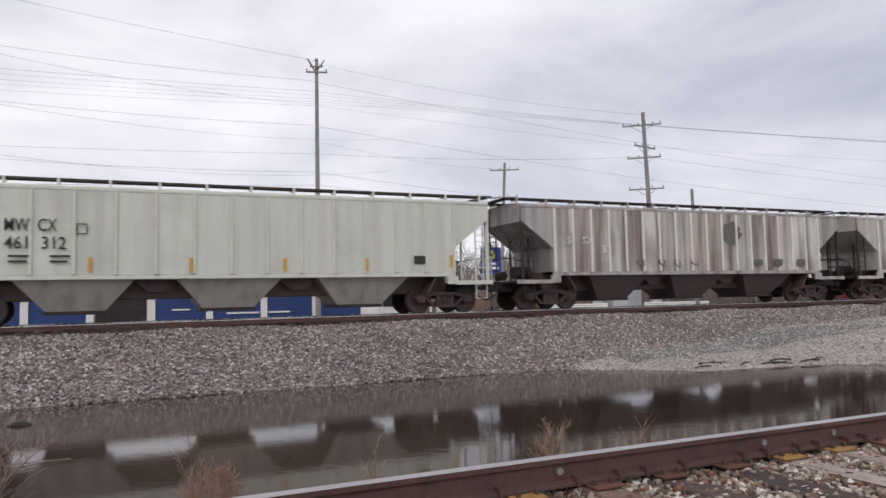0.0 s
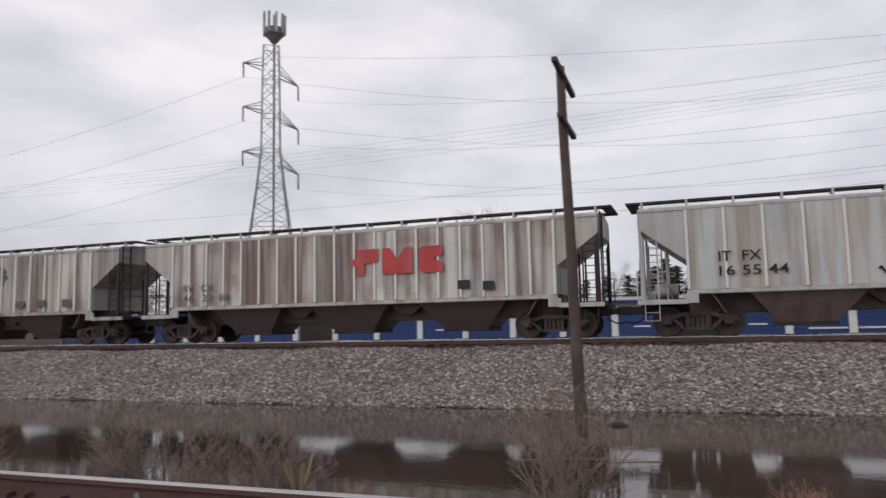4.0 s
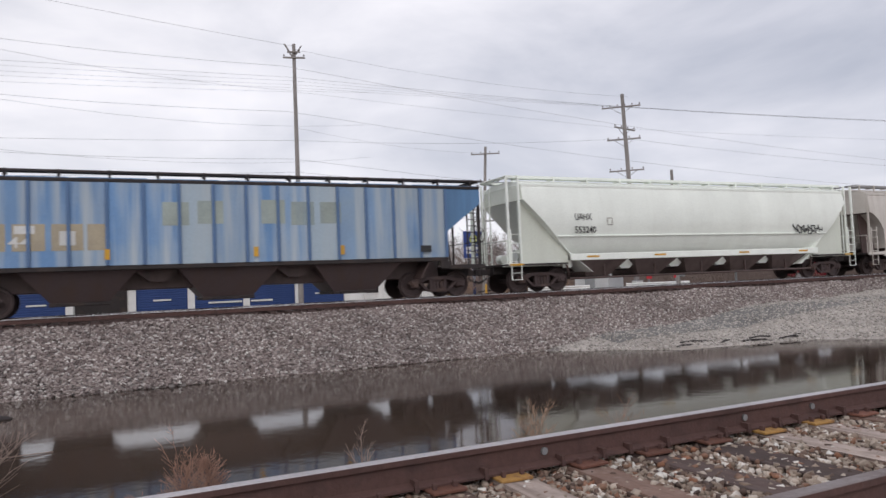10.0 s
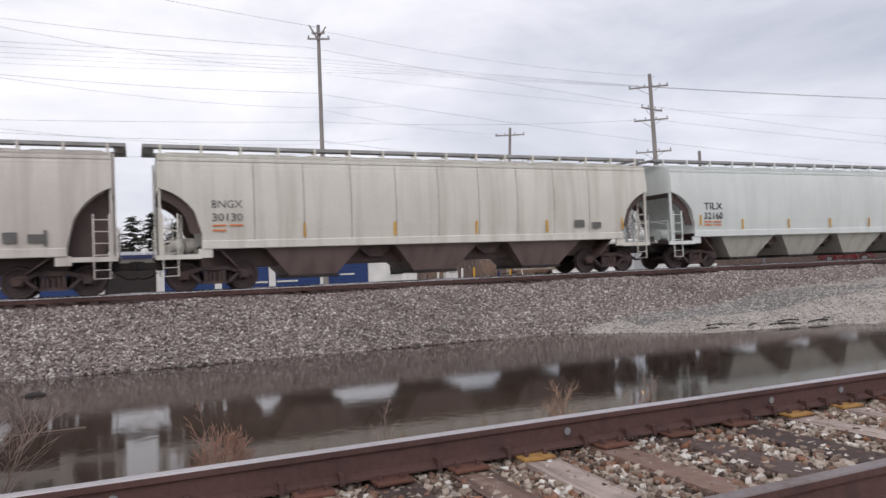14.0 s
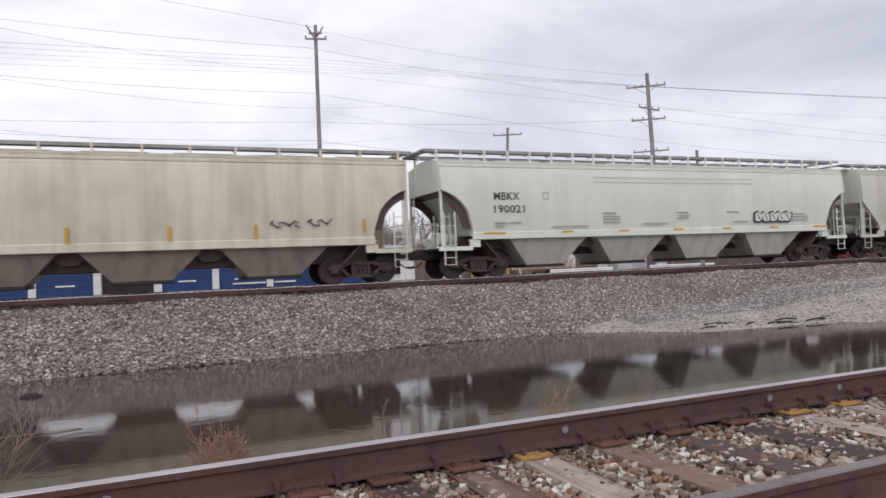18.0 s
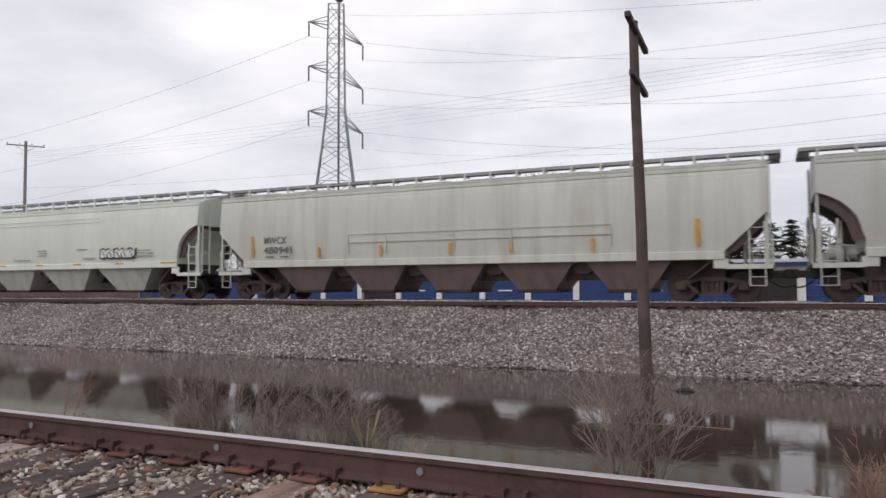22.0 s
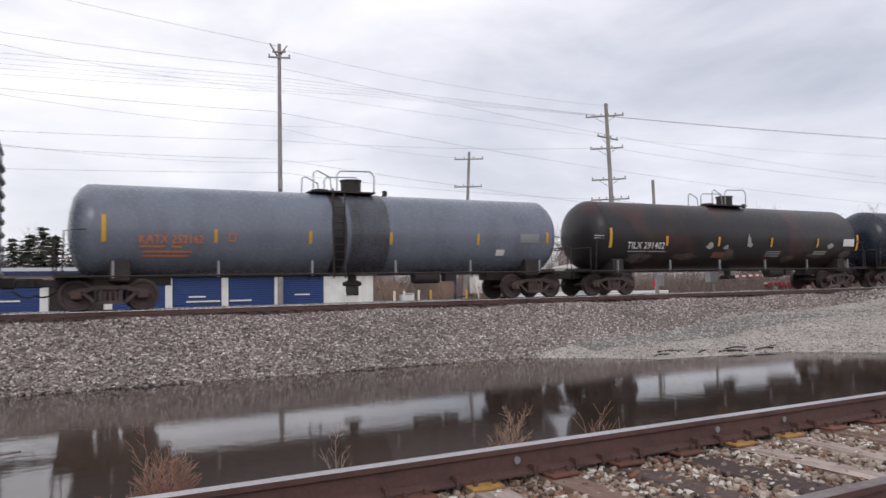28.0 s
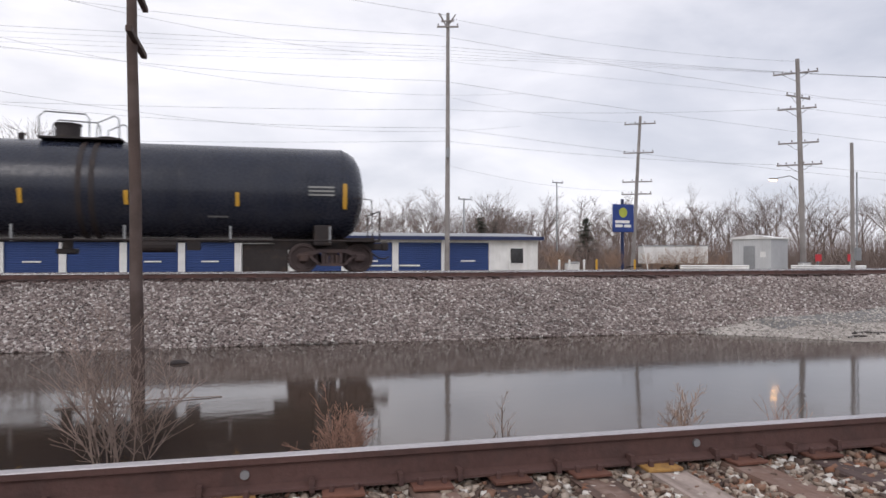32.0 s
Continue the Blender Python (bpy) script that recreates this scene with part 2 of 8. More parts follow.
M_navy = mat("navy_trim_paint", (0.02, 0.03, 0.09), 0.5)
M_twig = mat("grey_brown_twig", (0.27, 0.205, 0.175), 0.9, 0.0, var=0.2, bump=0)
M_twig_red = mat("reddish_shrub_twig", (0.33, 0.195, 0.145), 0.9, 0.0, var=0.25, bump=0)
M_tree = mat("bare_tree_bark", (0.18, 0.142, 0.128), 0.95, 0.0, var=0.25, obj=0.3, bump=0)
M_pine = mat("dark_evergreen", (0.04, 0.046, 0.034), 0.9, 0.0, var=0.4, scale=2, bump=0)
M_hut = mat("pale_grey_sheet_metal", (0.5, 0.51, 0.52), 0.5, 0.1, var=0.12)
M_brush = mat("tan_brush_twig", (0.33, 0.22, 0.155), 0.9, 0.0, var=0.25, bump=0)
M_straw = mat("dry_straw_grass", (0.3, 0.24, 0.15), 0.9, 0.0, var=0.3, island=0.35, bump=0)
M_asphalt = mat("grey_asphalt", (0.16, 0.155, 0.15), 0.85, 0.0, var=0.2, bump=0.3)
M_concrete = mat("pale_concrete", (0.45, 0.44, 0.42), 0.85, 0.0)
M_red_car = mat("red_car_paint", (0.2, 0.025, 0.035), 0.25, 0.0, var=0.05, bump=0, spec=0.6)
M_glass = mat("dark_car_glass", (0.02, 0.022, 0.025), 0.06, 0.0, var=0.05, bump=0, spec=0.8)
M_seam = mat("dull_seam_paint", (0.3, 0.28, 0.25), 0.6, 0.0)
M_rubber = mat("black_rubber", (0.02, 0.02, 0.02), 0.8, bump=0)


def water_material():
    m = bpy.data.materials.new("murky_pond_water")
    m.use_nodes = True
    n, l = m.node_tree.nodes, m.node_tree.links
    b = n["Principled BSDF"]
    b.inputs["Base Color"].default_value = (0.05, 0.04, 0.03, 1)
    b.inputs["Roughness"].default_value = 0.06
    b.inputs["IOR"].default_value = 1.36
    co = n.new("ShaderNodeTexCoord")
    t = n.new("ShaderNodeTexNoise")
    t.inputs["Scale"].default_value = 5.0
    t.inputs["Detail"].default_value = 4
    l.new(co.outputs["Object"], t.inputs["Vector"])
    c = n.new("ShaderNodeTexNoise")
    c.inputs["Scale"].default_value = 0.12
    l.new(co.outputs["Object"], c.inputs["Vector"])
    r = n.new("ShaderNodeValToRGB")
    r.color_ramp.elements[0].position, r.color_ramp.elements[0].color = 0.35, (0.032, 0.023, 0.018, 1)
    r.color_ramp.elements[1].position, r.color_ramp.elements[1].color = 0.65, (0.075, 0.053, 0.041, 1)
    l.new(c.outputs["Fac"], r.inputs["Fac"])
    l.new(r.outputs["Color"], b.inputs["Base Color"])
    k = n.new("ShaderNodeBump")
    k.inputs["Strength"].default_value = 0.075
    k.inputs["Distance"].default_value = 0.02
    l.new(t.outputs["Fac"], k.inputs["Height"])
    l.new(k.outputs["Normal"], b.inputs["Normal"])
    return m


M_water = water_material()


def ground_material():
    """Dirt, gravel and dead grass, told apart by broad noise."""
    m = bpy.data.materials.new("dirt_and_gravel_ground")
    m.use_nodes = True
    n, l = m.node_tree.nodes, m.node_tree.links
    b = n["Principled BSDF"]
    b.inputs["Roughness"].default_value = 0.95
    co = n.new("ShaderNodeTexCoord")
    a = n.new("ShaderNodeTexNoise")
    a.inputs["Scale"].default_value, a.inputs["Detail"].default_value = 0.35, 6
    f = n.new("ShaderNodeTexNoise")
    f.inputs["Scale"].default_value, f.inputs["Detail"].default_value = 9, 6
    for t in (a, f):
        l.new(co.outputs["Object"], t.inputs["Vector"])
    r = n.new("ShaderNodeValToRGB")
    r.color_ramp.elements[0].position, r.color_ramp.elements[0].color = 0.36, (0.2, 0.175, 0.15, 1)
    r.color_ramp.elements[1].position, r.color_ramp.elements[1].color = 0.62, (0.31, 0.285, 0.26, 1)
    l.new(a.outputs["Fac"], r.inputs["Fac"])
    s = n.new("ShaderNodeMixRGB")
    s.blend_type, s.inputs["Fac"].default_value = "OVERLAY", 0.7
    l.new(r.outputs["Color"], s.inputs["Color1"])
    l.new(f.outputs["Fac"], s.inputs["Color2"])
    l.new(s.outputs["Color"], b.inputs["Base Color"])
    k = n.new("ShaderNodeBump")
    k.inputs["Strength"].default_value, k.inputs["Distance"].default_value = 0.8, 0.05
    l.new(f.outputs["Fac"], k.inputs["Height"])
    l.new(k.outputs["Normal"], b.inputs["Normal"])
    return m


M_ground = ground_material()


# ---- mesh building ----
class Build:
    """Collects vertices and faces, then makes one mesh object of them."""

    def __init__(self):
        self.v, self.f = [], []

    def add(self, verts, faces):
        k = len(self.v)
        self.v += [tuple(p) for p in verts]
        self.f += [tuple(i + k for i in q) for q in faces]
        return self

    def box(self, x0, x1, y0, y1, z0, z1, c=0.0):
        if not c:
            vs = [(x, y, z) for z in (z0, z1) for y in (y0, y1) for x in (x0, x1)]
            return self.add(vs, [(0, 2, 3, 1), (4, 5, 7, 6), (0, 1, 5, 4), (2, 6, 7, 3), (0, 4, 6, 2), (1, 3, 7, 5)])
        lo, hi = (x0, y0, z0), (x1, y1, z1)
        bm = bmesh.new()
        bmesh.ops.create_cube(bm, size=1)
        for q in bm.verts:
            q.co = [(lo[i] + hi[i]) / 2 + q.co[i] * (hi[i] - lo[i]) for i in range(3)]
        bmesh.ops.bevel(bm, geom=bm.edges[:], offset=c, segments=1, affect="EDGES")
        bm.verts.index_update()
        self.add([q.co[:] for q in bm.verts], [[q.index for q in g.verts] for g in bm.faces])
        bm.free()
        return self

    def cyl(self, a, b, r, r2=None, n=10, cap=True):
        a, b = Vector(a), Vector(b)
        r2 = r if r2 is None else r2
        d = (b - a).normalized()
        u = d.orthogonal().normalized()
        w = d.cross(u)
        ring = [u * math.cos(2 * math.pi * i / n) + w * math.sin(2 * math.pi * i / n) for i in range(n)]
        vs = [a + q * r for q in ring] + [b + q * r2 for q in ring]
        fs = [(i, (i + 1) % n, n + (i + 1) % n, n + i) for i in range(n)]
        if cap:
            fs += [tuple(range(n - 1, -1, -1)), tuple(range(n, 2 * n))]
        return self.add(vs, fs)

    def tube(self, pts, r, n=6):
        """One pipe bent along the points."""
        pts = [Vector(p) for p in pts]
        rings = []
        u = (pts[1] - pts[0]).orthogonal().normalized()
        for i, p in enumerate(pts):
            d = (pts[min(i + 1, len(pts) - 1)] - pts[max(i - 1, 0)]).normalized()
            u = (u - d * u.dot(d)).normalized()
            w = d.cross(u)
            rings.append([p + (u * math.cos(2 * math.pi * k / n) + w * math.sin(2 * math.pi * k / n)) * r for k in range(n)])
        return self.loft(rings)

    def ribbon(self, pts, y, w):
        """A flat brush stroke on an upright face."""
        n = len(pts)
        vs = []
        for i in range(n):
            a, b = pts[max(0, i - 1)], pts[min(n - 1, i + 1)]
            dx, dz = b[0] - a[0], b[1] - a[1]
            q = math.hypot(dx, dz) or 1
            ww = w * (0.75 if i in (0, n - 1) else 1)
            vs += [(pts[i][0] - dz / q * ww / 2, y, pts[i][1] + dx / q * ww / 2), (pts[i][0] + dz / q * ww / 2, y, pts[i][1] - dx / q * ww / 2)]
        return self.add(vs, [(2 * i, 2 * i + 1, 2 * i + 3, 2 * i + 2) for i in range(n - 1)])

    def prism(self, pts, axis, lo, hi):
        """A flat outline drawn out along an axis; pts give the other two coordinates in order."""
        def at(p, t):
            return {"x": (t, p[0], p[1]), "y": (p[0], t, p[1]), "z": (p[0], p[1], t)}[axis]
        n = len(pts)
        vs = [at(p, lo) for p in pts] + [at(p, hi) for p in pts]
        fs = [(i, (i + 1) % n, n + (i + 1) % n, n + i) for i in range(n)] + [tuple(range(n - 1, -1, -1)), tuple(range(n, 2 * n))]
        return self.add(vs, fs)

    def loft(self, rings, cap=True, closed=True):
        n = len(rings[0])
        vs = [p for r in rings for p in r]
        fs = []
        for k in range(len(rings) - 1):
            for i in range(n if closed else n - 1):
                j = (i + 1) % n
                fs.append((k * n + i, k * n + j, (k + 1) * n + j, (k + 1) * n + i))
        if cap:
            fs += [tuple(range(n - 1, -1, -1)), tuple(range((len(rings) - 1) * n, len(rings) * n))]
        return self.add(vs, fs)

    def mesh(self, name, material, smooth=False):
        me = bpy.data.meshes.new(name)
        me.from_pydata(self.v, [], self.f)
        bm = bmesh.new()
        bm.from_mesh(me)
        bmesh.ops.recalc_face_normals(bm, faces=bm.faces[:])
        bm.to_mesh(me)
        bm.free()
        me.materials.append(material)
        if smooth:
            me.shade_smooth()
            me.set_sharp_from_angle(angle=radians(38))
        return me


def put(name, me, parent=None, m=None, label=""):
    ob = new(name, me)
    ob.parent = parent
    if m is not None:
        ob.matrix_basis = m
    return tagged(ob, label)


def part(name, b, material, parent, label="", smooth=False, m=None):
    return put(name, b.mesh(name, material, smooth), parent, m, label)


def empty(name, label, category, m=None, group=""):
    ob = new(name)
    if m is not None:
        ob.matrix_basis = m
    return tagged(ob, label, category, group)


def text_mesh(string, size, material, align="LEFT"):
    cu = bpy.data.curves.new("lettering", "FONT")
    cu.body, cu.size, cu.extrude, cu.align_x = string, size, 0.002, align
    cu.resolution_u = 2
    cu.offset = 0.008
    ob = bpy.data.objects.new("lettering", cu)
    scene.collection.objects.link(ob)
    dg = bpy.context.evaluated_depsgraph_get()
    me = bpy.data.meshes.new_from_object(ob.evaluated_get(dg))
    bpy.data.objects.remove(ob)
    bpy.data.curves.remove(cu)
    me.materials.clear()
    me.materials.append(material)
    return me


FACE = Matrix.Rotation(radians(90), 4, "X")


# ---- lie of the land ----
MAIN_Y, MAIN_Z = 24.0, 1.89      # middle of the main track, top of its rails
NEAR_Y, NEAR_Z = (2.065, 3.57), 1.48
EDGE = ((11.6, 18.8), (13.05, 17.9), (15.1, 16.2), (18, 15.4), (20.1, 14.95), (22.1, 13.15), (24.6, 11.35), (27.4, 9.1), (31, 7.2), (60, 6.5))
WATER_Z = 0.13
BANK = ((-2500, 0.9), (0.2, 0.95), (0.8, 1.255), (4.0, 1.255), (4.5, 1.1), (5.2, 0.8), (6.6, 0.25), (7.6, -0.25), (8.5, -0.4), (18.0, -0.4), (18.75, 0.1),
        (22.05, 1.46), (22.5, 1.6), (22.75, 1.69), (25.3, 1.69), (25.6, 1.6), (27.6, 0.95), (32, 1.0), (2500, 1.3))


def ballast_foot(x):
    return 18.75 + np.clip(x - 12.0, 0, 20) * 0.13


def land(x, y):
    z = np.interp(y, *zip(*BANK))
    yw = np.interp(x, *zip(*EDGE))
    right = np.clip(WATER_Z + (y - yw) * 0.105, -0.4, 1.0)
    f = np.clip((x - 11.6) / 1.0, 0, 1)
    right = right * f - 0.4 * (1 - f)
    left = np.clip(WATER_Z + (-37.0 - x + 2.0 * np.sin(y * 0.9)) * 0.09, -0.4, 0.6)
    mid = (y > 6) & (y < 22.4)
    z = np.where(mid, np.maximum(z, np.maximum(right, left)), z)
    road = np.clip(1 - np.abs(x - 42 - (y - 24) * 0.25) / 9, 0, 1) * np.clip(1 - np.abs(y - 24) / 16, 0, 1)
    z = np.maximum(z, np.minimum(z + 0.8 * road, 1.72) * (road > 0) + z * (road <= 0))
    return z


def spread(lo, hi, step, far, grow=1.25):
    out = list(np.arange(lo, hi + step / 2, step))
    s, a, b = step, lo, hi
    while b < far:
        s *= grow
        a, b = a - s, b + s
        out = [a] + out + [b]
    return np.array(out)


def sheet(name, xs, ys, fn, materials, pick):
    nx, ny = len(xs), len(ys)
    X, Y = np.meshgrid(xs, ys)
    Z = fn(X, Y)
    me = bpy.data.meshes.new(name)
    idx = np.arange(nx * ny).reshape(ny, nx)
    q = np.stack([idx[:-1, :-1], idx[:-1, 1:], idx[1:, 1:], idx[1:, :-1]], -1).reshape(-1, 4)
    me.from_pydata(np.stack([X, Y, Z], -1).reshape(-1, 3).tolist(), [], q.tolist())
    for m in materials:
        me.materials.append(m)
    cx, cy = X.ravel()[q].mean(1), Y.ravel()[q].mean(1)
    me.polygons.foreach_set("material_index", pick(cx, cy).astype(np.int32))
    me.shade_smooth()
    return new(name, me)


def ground_height(x, y):
    z = land(x, y)
    wob = np.sin(x * 0.9 + np.cos(y * 1.3)) * 0.03 + np.sin(x * 2.3 + y * 1.9) * 0.015
    return z + wob * ((y > 4.6) & (y < 60))


def ground_kind(x, y):
    yw = np.interp(x, *zip(*EDGE))
    k = np.zeros(len(x))
    k[(x > 11.6) & (y > yw - 0.3) & (y < ballast_foot(x) + 0.2) & (x < 60)] = 1
    k[(x < -36.5) & (y > 5) & (y < 19.5)] = 2
    k[(y > 40) | (y < -6)] = 2
    k[(y < 22.5) & (y > 18.4) & (x < 13)] = 3
    k[(y > 22.35) & (y < 25.7)] = 4
    return k


M_bank = mat("pale_gravel_ground", (0.39, 0.355, 0.325), 0.95, 0.0, var=0.22, scale=0.5, grain=0.3, gscale=14, bump=0.9, bscale=22, patch=(0.24, 0.21, 0.18), patch_amt=0.6, patch_scale=0.35)
M_grass = mat("dead_winter_grass", (0.19, 0.155, 0.11), 0.95, 0.0, var=0.3, scale=0.3, grain=0.3, gscale=12, bump=0.9, bscale=18, patch=(0.33, 0.29, 0.2), patch_amt=0.5, patch_scale=0.3)
M_bed = mat("dark_ballast_bed", (0.2, 0.18, 0.17), 0.95, 0.0, var=0.2, grain=0.4, gscale=16, bump=1.0, bscale=20)
# bed between the main-line ties, nearly as dark brown as they are
M_crib = mat("dark_brown_track_bed", (0.1, 0.066, 0.06), 0.95, 0.0, var=0.25, grain=0.4, gscale=16, bump=1.0, bscale=20)
gx, gy = spread(-60, 60, 0.8, 2500, 1.35), np.unique(np.concatenate([spread(-8, 34, 0.3, 2500, 1.35)]))
ground = tagged(sheet("ground", gx, gy, ground_height, (M_ground, M_bank, M_grass, M_bed, M_crib), ground_kind),
                "dirt, gravel and dead winter grass round a flooded ditch", "ground", kind="structure")

wb = Build()
wb.add([(-48, 5.2, WATER_Z), (44, 5.2, WATER_Z), (44, 20.4, WATER_Z), (-48, 20.4, WATER_Z)], [(0, 1, 2, 3)])
tagged(part("water", wb, M_water, None), "murky brown ditch water with mirror reflections", "water", kind="structure")


rng = random.Random(11)
tie_x = [-2.02, -1.52, -1.1, -0.6, -0.15, 0.36, 0.79, 1.19, 1.62, 2.04, 2.55, 3.05, 3.55, 4.06, 4.55]
while tie_x[-1] < 30:
    tie_x.append(tie_x[-1] + rng.uniform(0.45, 0.53))
while tie_x[0] > -22:
    tie_x.insert(0, tie_x[0] - rng.uniform(0.45, 0.53))
TIES = np.array(tie_x)


def between_ties(x, y):
    """Stones lie thick between the ties and thinly on them."""
    gap = np.abs(x[:, None] - TIES[None]).min(1)
    odd = np.modf(np.abs(np.sin(x * 91.7 + y * 47.3)) * 1000)[0]
    return (gap > 0.105) | (odd < 0.52) | (np.abs(y - 2.82) > 1.33)


def stones(name, count, xr, yr, size, material, lift, seed, taper=None, keep=None, flat=0.7):
    """Loose stones as jittered little blocks lying on the ground."""
    g = np.random.default_rng(seed)
    x, y = g.uniform(*xr, count), g.uniform(*yr, count)
    if taper:
        x = np.sign(g.uniform(-1, 1, count)) * (np.abs(g.uniform(0, 1, count)) ** taper) * (xr[1] - xr[0]) / 2 + (xr[0] + xr[1]) / 2
    if keep is not None:
        ok = keep(x, y)
        x, y = x[ok], y[ok]
    n = len(x)
    base = np.array([(a, b, c) for c in (-1, 1) for b in (-1, 1) for a in (-1, 1)], float) * 0.5
    v = base[None] * (1 + g.uniform(-0.45, 0.45, (n, 8, 3)))
    s = g.uniform(size[0], size[1], (n, 1, 3)) * np.array([1, 1, flat])
    v *= s
    a, b, c = g.uniform(0, 6.28, n), g.uniform(-0.6, 0.6, n), g.uniform(-0.6, 0.6, n)
    Rz = np.zeros((n, 3, 3))
    Rz[:, 0, 0], Rz[:, 0, 1], Rz[:, 1, 0], Rz[:, 1, 1], Rz[:, 2, 2] = np.cos(a), -np.sin(a), np.sin(a), np.cos(a), 1
    Rx = np.zeros((n, 3, 3))
    Rx[:, 1, 1], Rx[:, 1, 2], Rx[:, 2, 1], Rx[:, 2, 2], Rx[:, 0, 0] = np.cos(b), -np.sin(b), np.sin(b), np.cos(b), 1
    Ry = np.zeros((n, 3, 3))
    Ry[:, 0, 0], Ry[:, 0, 2], Ry[:, 2, 0], Ry[:, 2, 2], Ry[:, 1, 1] = np.cos(c), np.sin(c), -np.sin(c), np.cos(c), 1
    v = np.einsum("nij,njk,nkl,nml->nmi", Rz, Rx, Ry, v)
    v += np.stack([x, y, ground_height(x, y) + lift + g.uniform(-0.015, 0.015, n)], -1)[:, None]
    f = np.array([(0, 2, 3, 1), (4, 5, 7, 6), (0, 1, 5, 4), (2, 6, 7, 3), (0, 4, 6, 2), (1, 3, 7, 5)])
    fs = (f[None] + np.arange(n)[:, None, None] * 8).reshape(-1)
    me = bpy.data.meshes.new(name)
    me.vertices.add(n * 8)
    me.vertices.foreach_set("co", v.reshape(-1))
    me.loops.add(n * 24)
    me.loops.foreach_set("vertex_index", fs.astype(np.int32))
    me.polygons.add(n * 6)
    me.polygons.foreach_set("loop_start", np.arange(0, n * 24, 4, dtype=np.int32))
    me.update(calc_edges=True)
    me.materials.append(material)
    return tagged(new(name, me), kind="stuff")


tagged(stones("ballast", 78000, (-32, 34), (18.75, 22.55), (0.036, 0.092), M_stone, 0.02, 3, keep=lambda x, y: y > ballast_foot(x), flat=0.55), "grey crushed-stone ballast sloping down to the water", "ballast")
tagged(stones("ballast", 28000, (-70, 70), (18.75, 22.55), (0.045, 0.1), M_stone, 0.02, 4, keep=lambda x, y: y > ballast_foot(x), flat=0.55), "grey crushed-stone ballast sloping down to the water", "ballast")
near_stone = dict(material=M_stone_near, lift=0.012, keep=between_ties)
tagged(stones("track_ballast", 90000, (-7, 12), (0.7, 4.9), (0.016, 0.046), seed=5, **near_stone), "mixed tan and grey ballast stones between weathered ties", "ballast")
tagged(stones("track_ballast", 24000, (-26, 34), (0.7, 4.9), (0.016, 0.046), seed=6, **near_stone), "mixed tan and grey ballast stones between weathered ties", "ballast")
tagged(stones("gravel", 26000, (11.6, 40), (9, 21.9), (0.025, 0.075), M_gravel, 0.012, 7, keep=lambda x, y: (y > np.interp(x, *zip(*EDGE))) & (y < ballast_foot(x) + 0.15)), "pale crushed gravel beside the ditch", "gravel")


# ---- tracks ----
def rail_outline(h):
    return [(-0.07, 0), (0.07, 0), (0.07, 0.012), (0.012, 0.03), (0.01, h - 0.045), (0.034, h - 0.036), (0.035, h - 0.004),
            (-0.035, h - 0.004), (-0.034, h - 0.036), (-0.01, h - 0.045), (-0.012, 0.03), (-0.07, 0.012)]


def lay_rail(track, y, top, lo, hi, head, h=0.165):
    b = Build().prism([(y + p, top - h + q) for p, q in rail_outline(h)], "x", lo, hi)
    rail = part("rail", b, M_rail, track, "rusty brown steel rail")
    k, e = (0.03, 0.018) if head == M_mainhead else (0.006, 0.026)
    b = Build().prism([(y - 0.037, top - k), (y + 0.037, top - k), (y + 0.034, top - k * 0.4), (y + e, top), (y - e, top), (y - 0.034, top - k * 0.4)], "x", lo, hi)
    part("rail_head", b, head, rail, "worn bright rail head")
    return rail


near_track = tagged(empty("railway_track", "", "railway track"), "rusty rails on weathered wooden ties in stone ballast", kind="structure")
main_track = tagged(empty("railway_track", "", "railway track"), "main-line rails on dark ties atop a ballast embankment", kind="structure")
for yy in NEAR_Y:
    lay_rail(near_track, yy, NEAR_Z, -60, 90, M_railhead if yy > 3 else M_dullhead)
for yy in (MAIN_Y - 0.753, MAIN_Y + 0.753):
    lay_rail(main_track, yy, MAIN_Z, -250, 250, M_mainhead)

rng = random.Random(11)
tie_meshes = []
for k in range(5):
    b = Build().box(-0.115, 0.115, -1.3, 1.3, -0.16, 0, 0.012)
    b.v = [(x + rng.uniform(-0.014, 0.014), y + rng.uniform(-0.05, 0.05), z + rng.uniform(-0.014, 0.006)) for x, y, z in b.v]
    tie_meshes.append((b.mesh("tie", M_tie), b.mesh("tie", M_tie_pale), b.mesh("tie", M_tie_dark)))
plate_mesh = Build().box(-0.1, 0.1, -0.17, 0.17, 0, 0.018, 0.004).mesh("tie_plate", M_plate)
plate_y_mesh = Build().box(-0.1, 0.1, -0.17, 0.17, 0, 0.018, 0.004).mesh("tie_plate", M_plate_y)
spike_mesh = Build().box(-0.012, 0.012, -0.016, 0.016, 0.012, 0.05, 0.004).mesh("spike", M_rail)
ab = Build().box(-0.012, 0.012, -0.08, -0.02, 0.0, 0.05).box(-0.012, 0.012, -0.085, -0.07, -0.01, 0.02)
anchor_mesh = ab.mesh("rail_anchor", M_rail)
tie_top = NEAR_Z - 0.165 - 0.018
yellow_at = (-5.55, -3.29, -1.98, -0.15, 2.04, 4.06, 4.55)
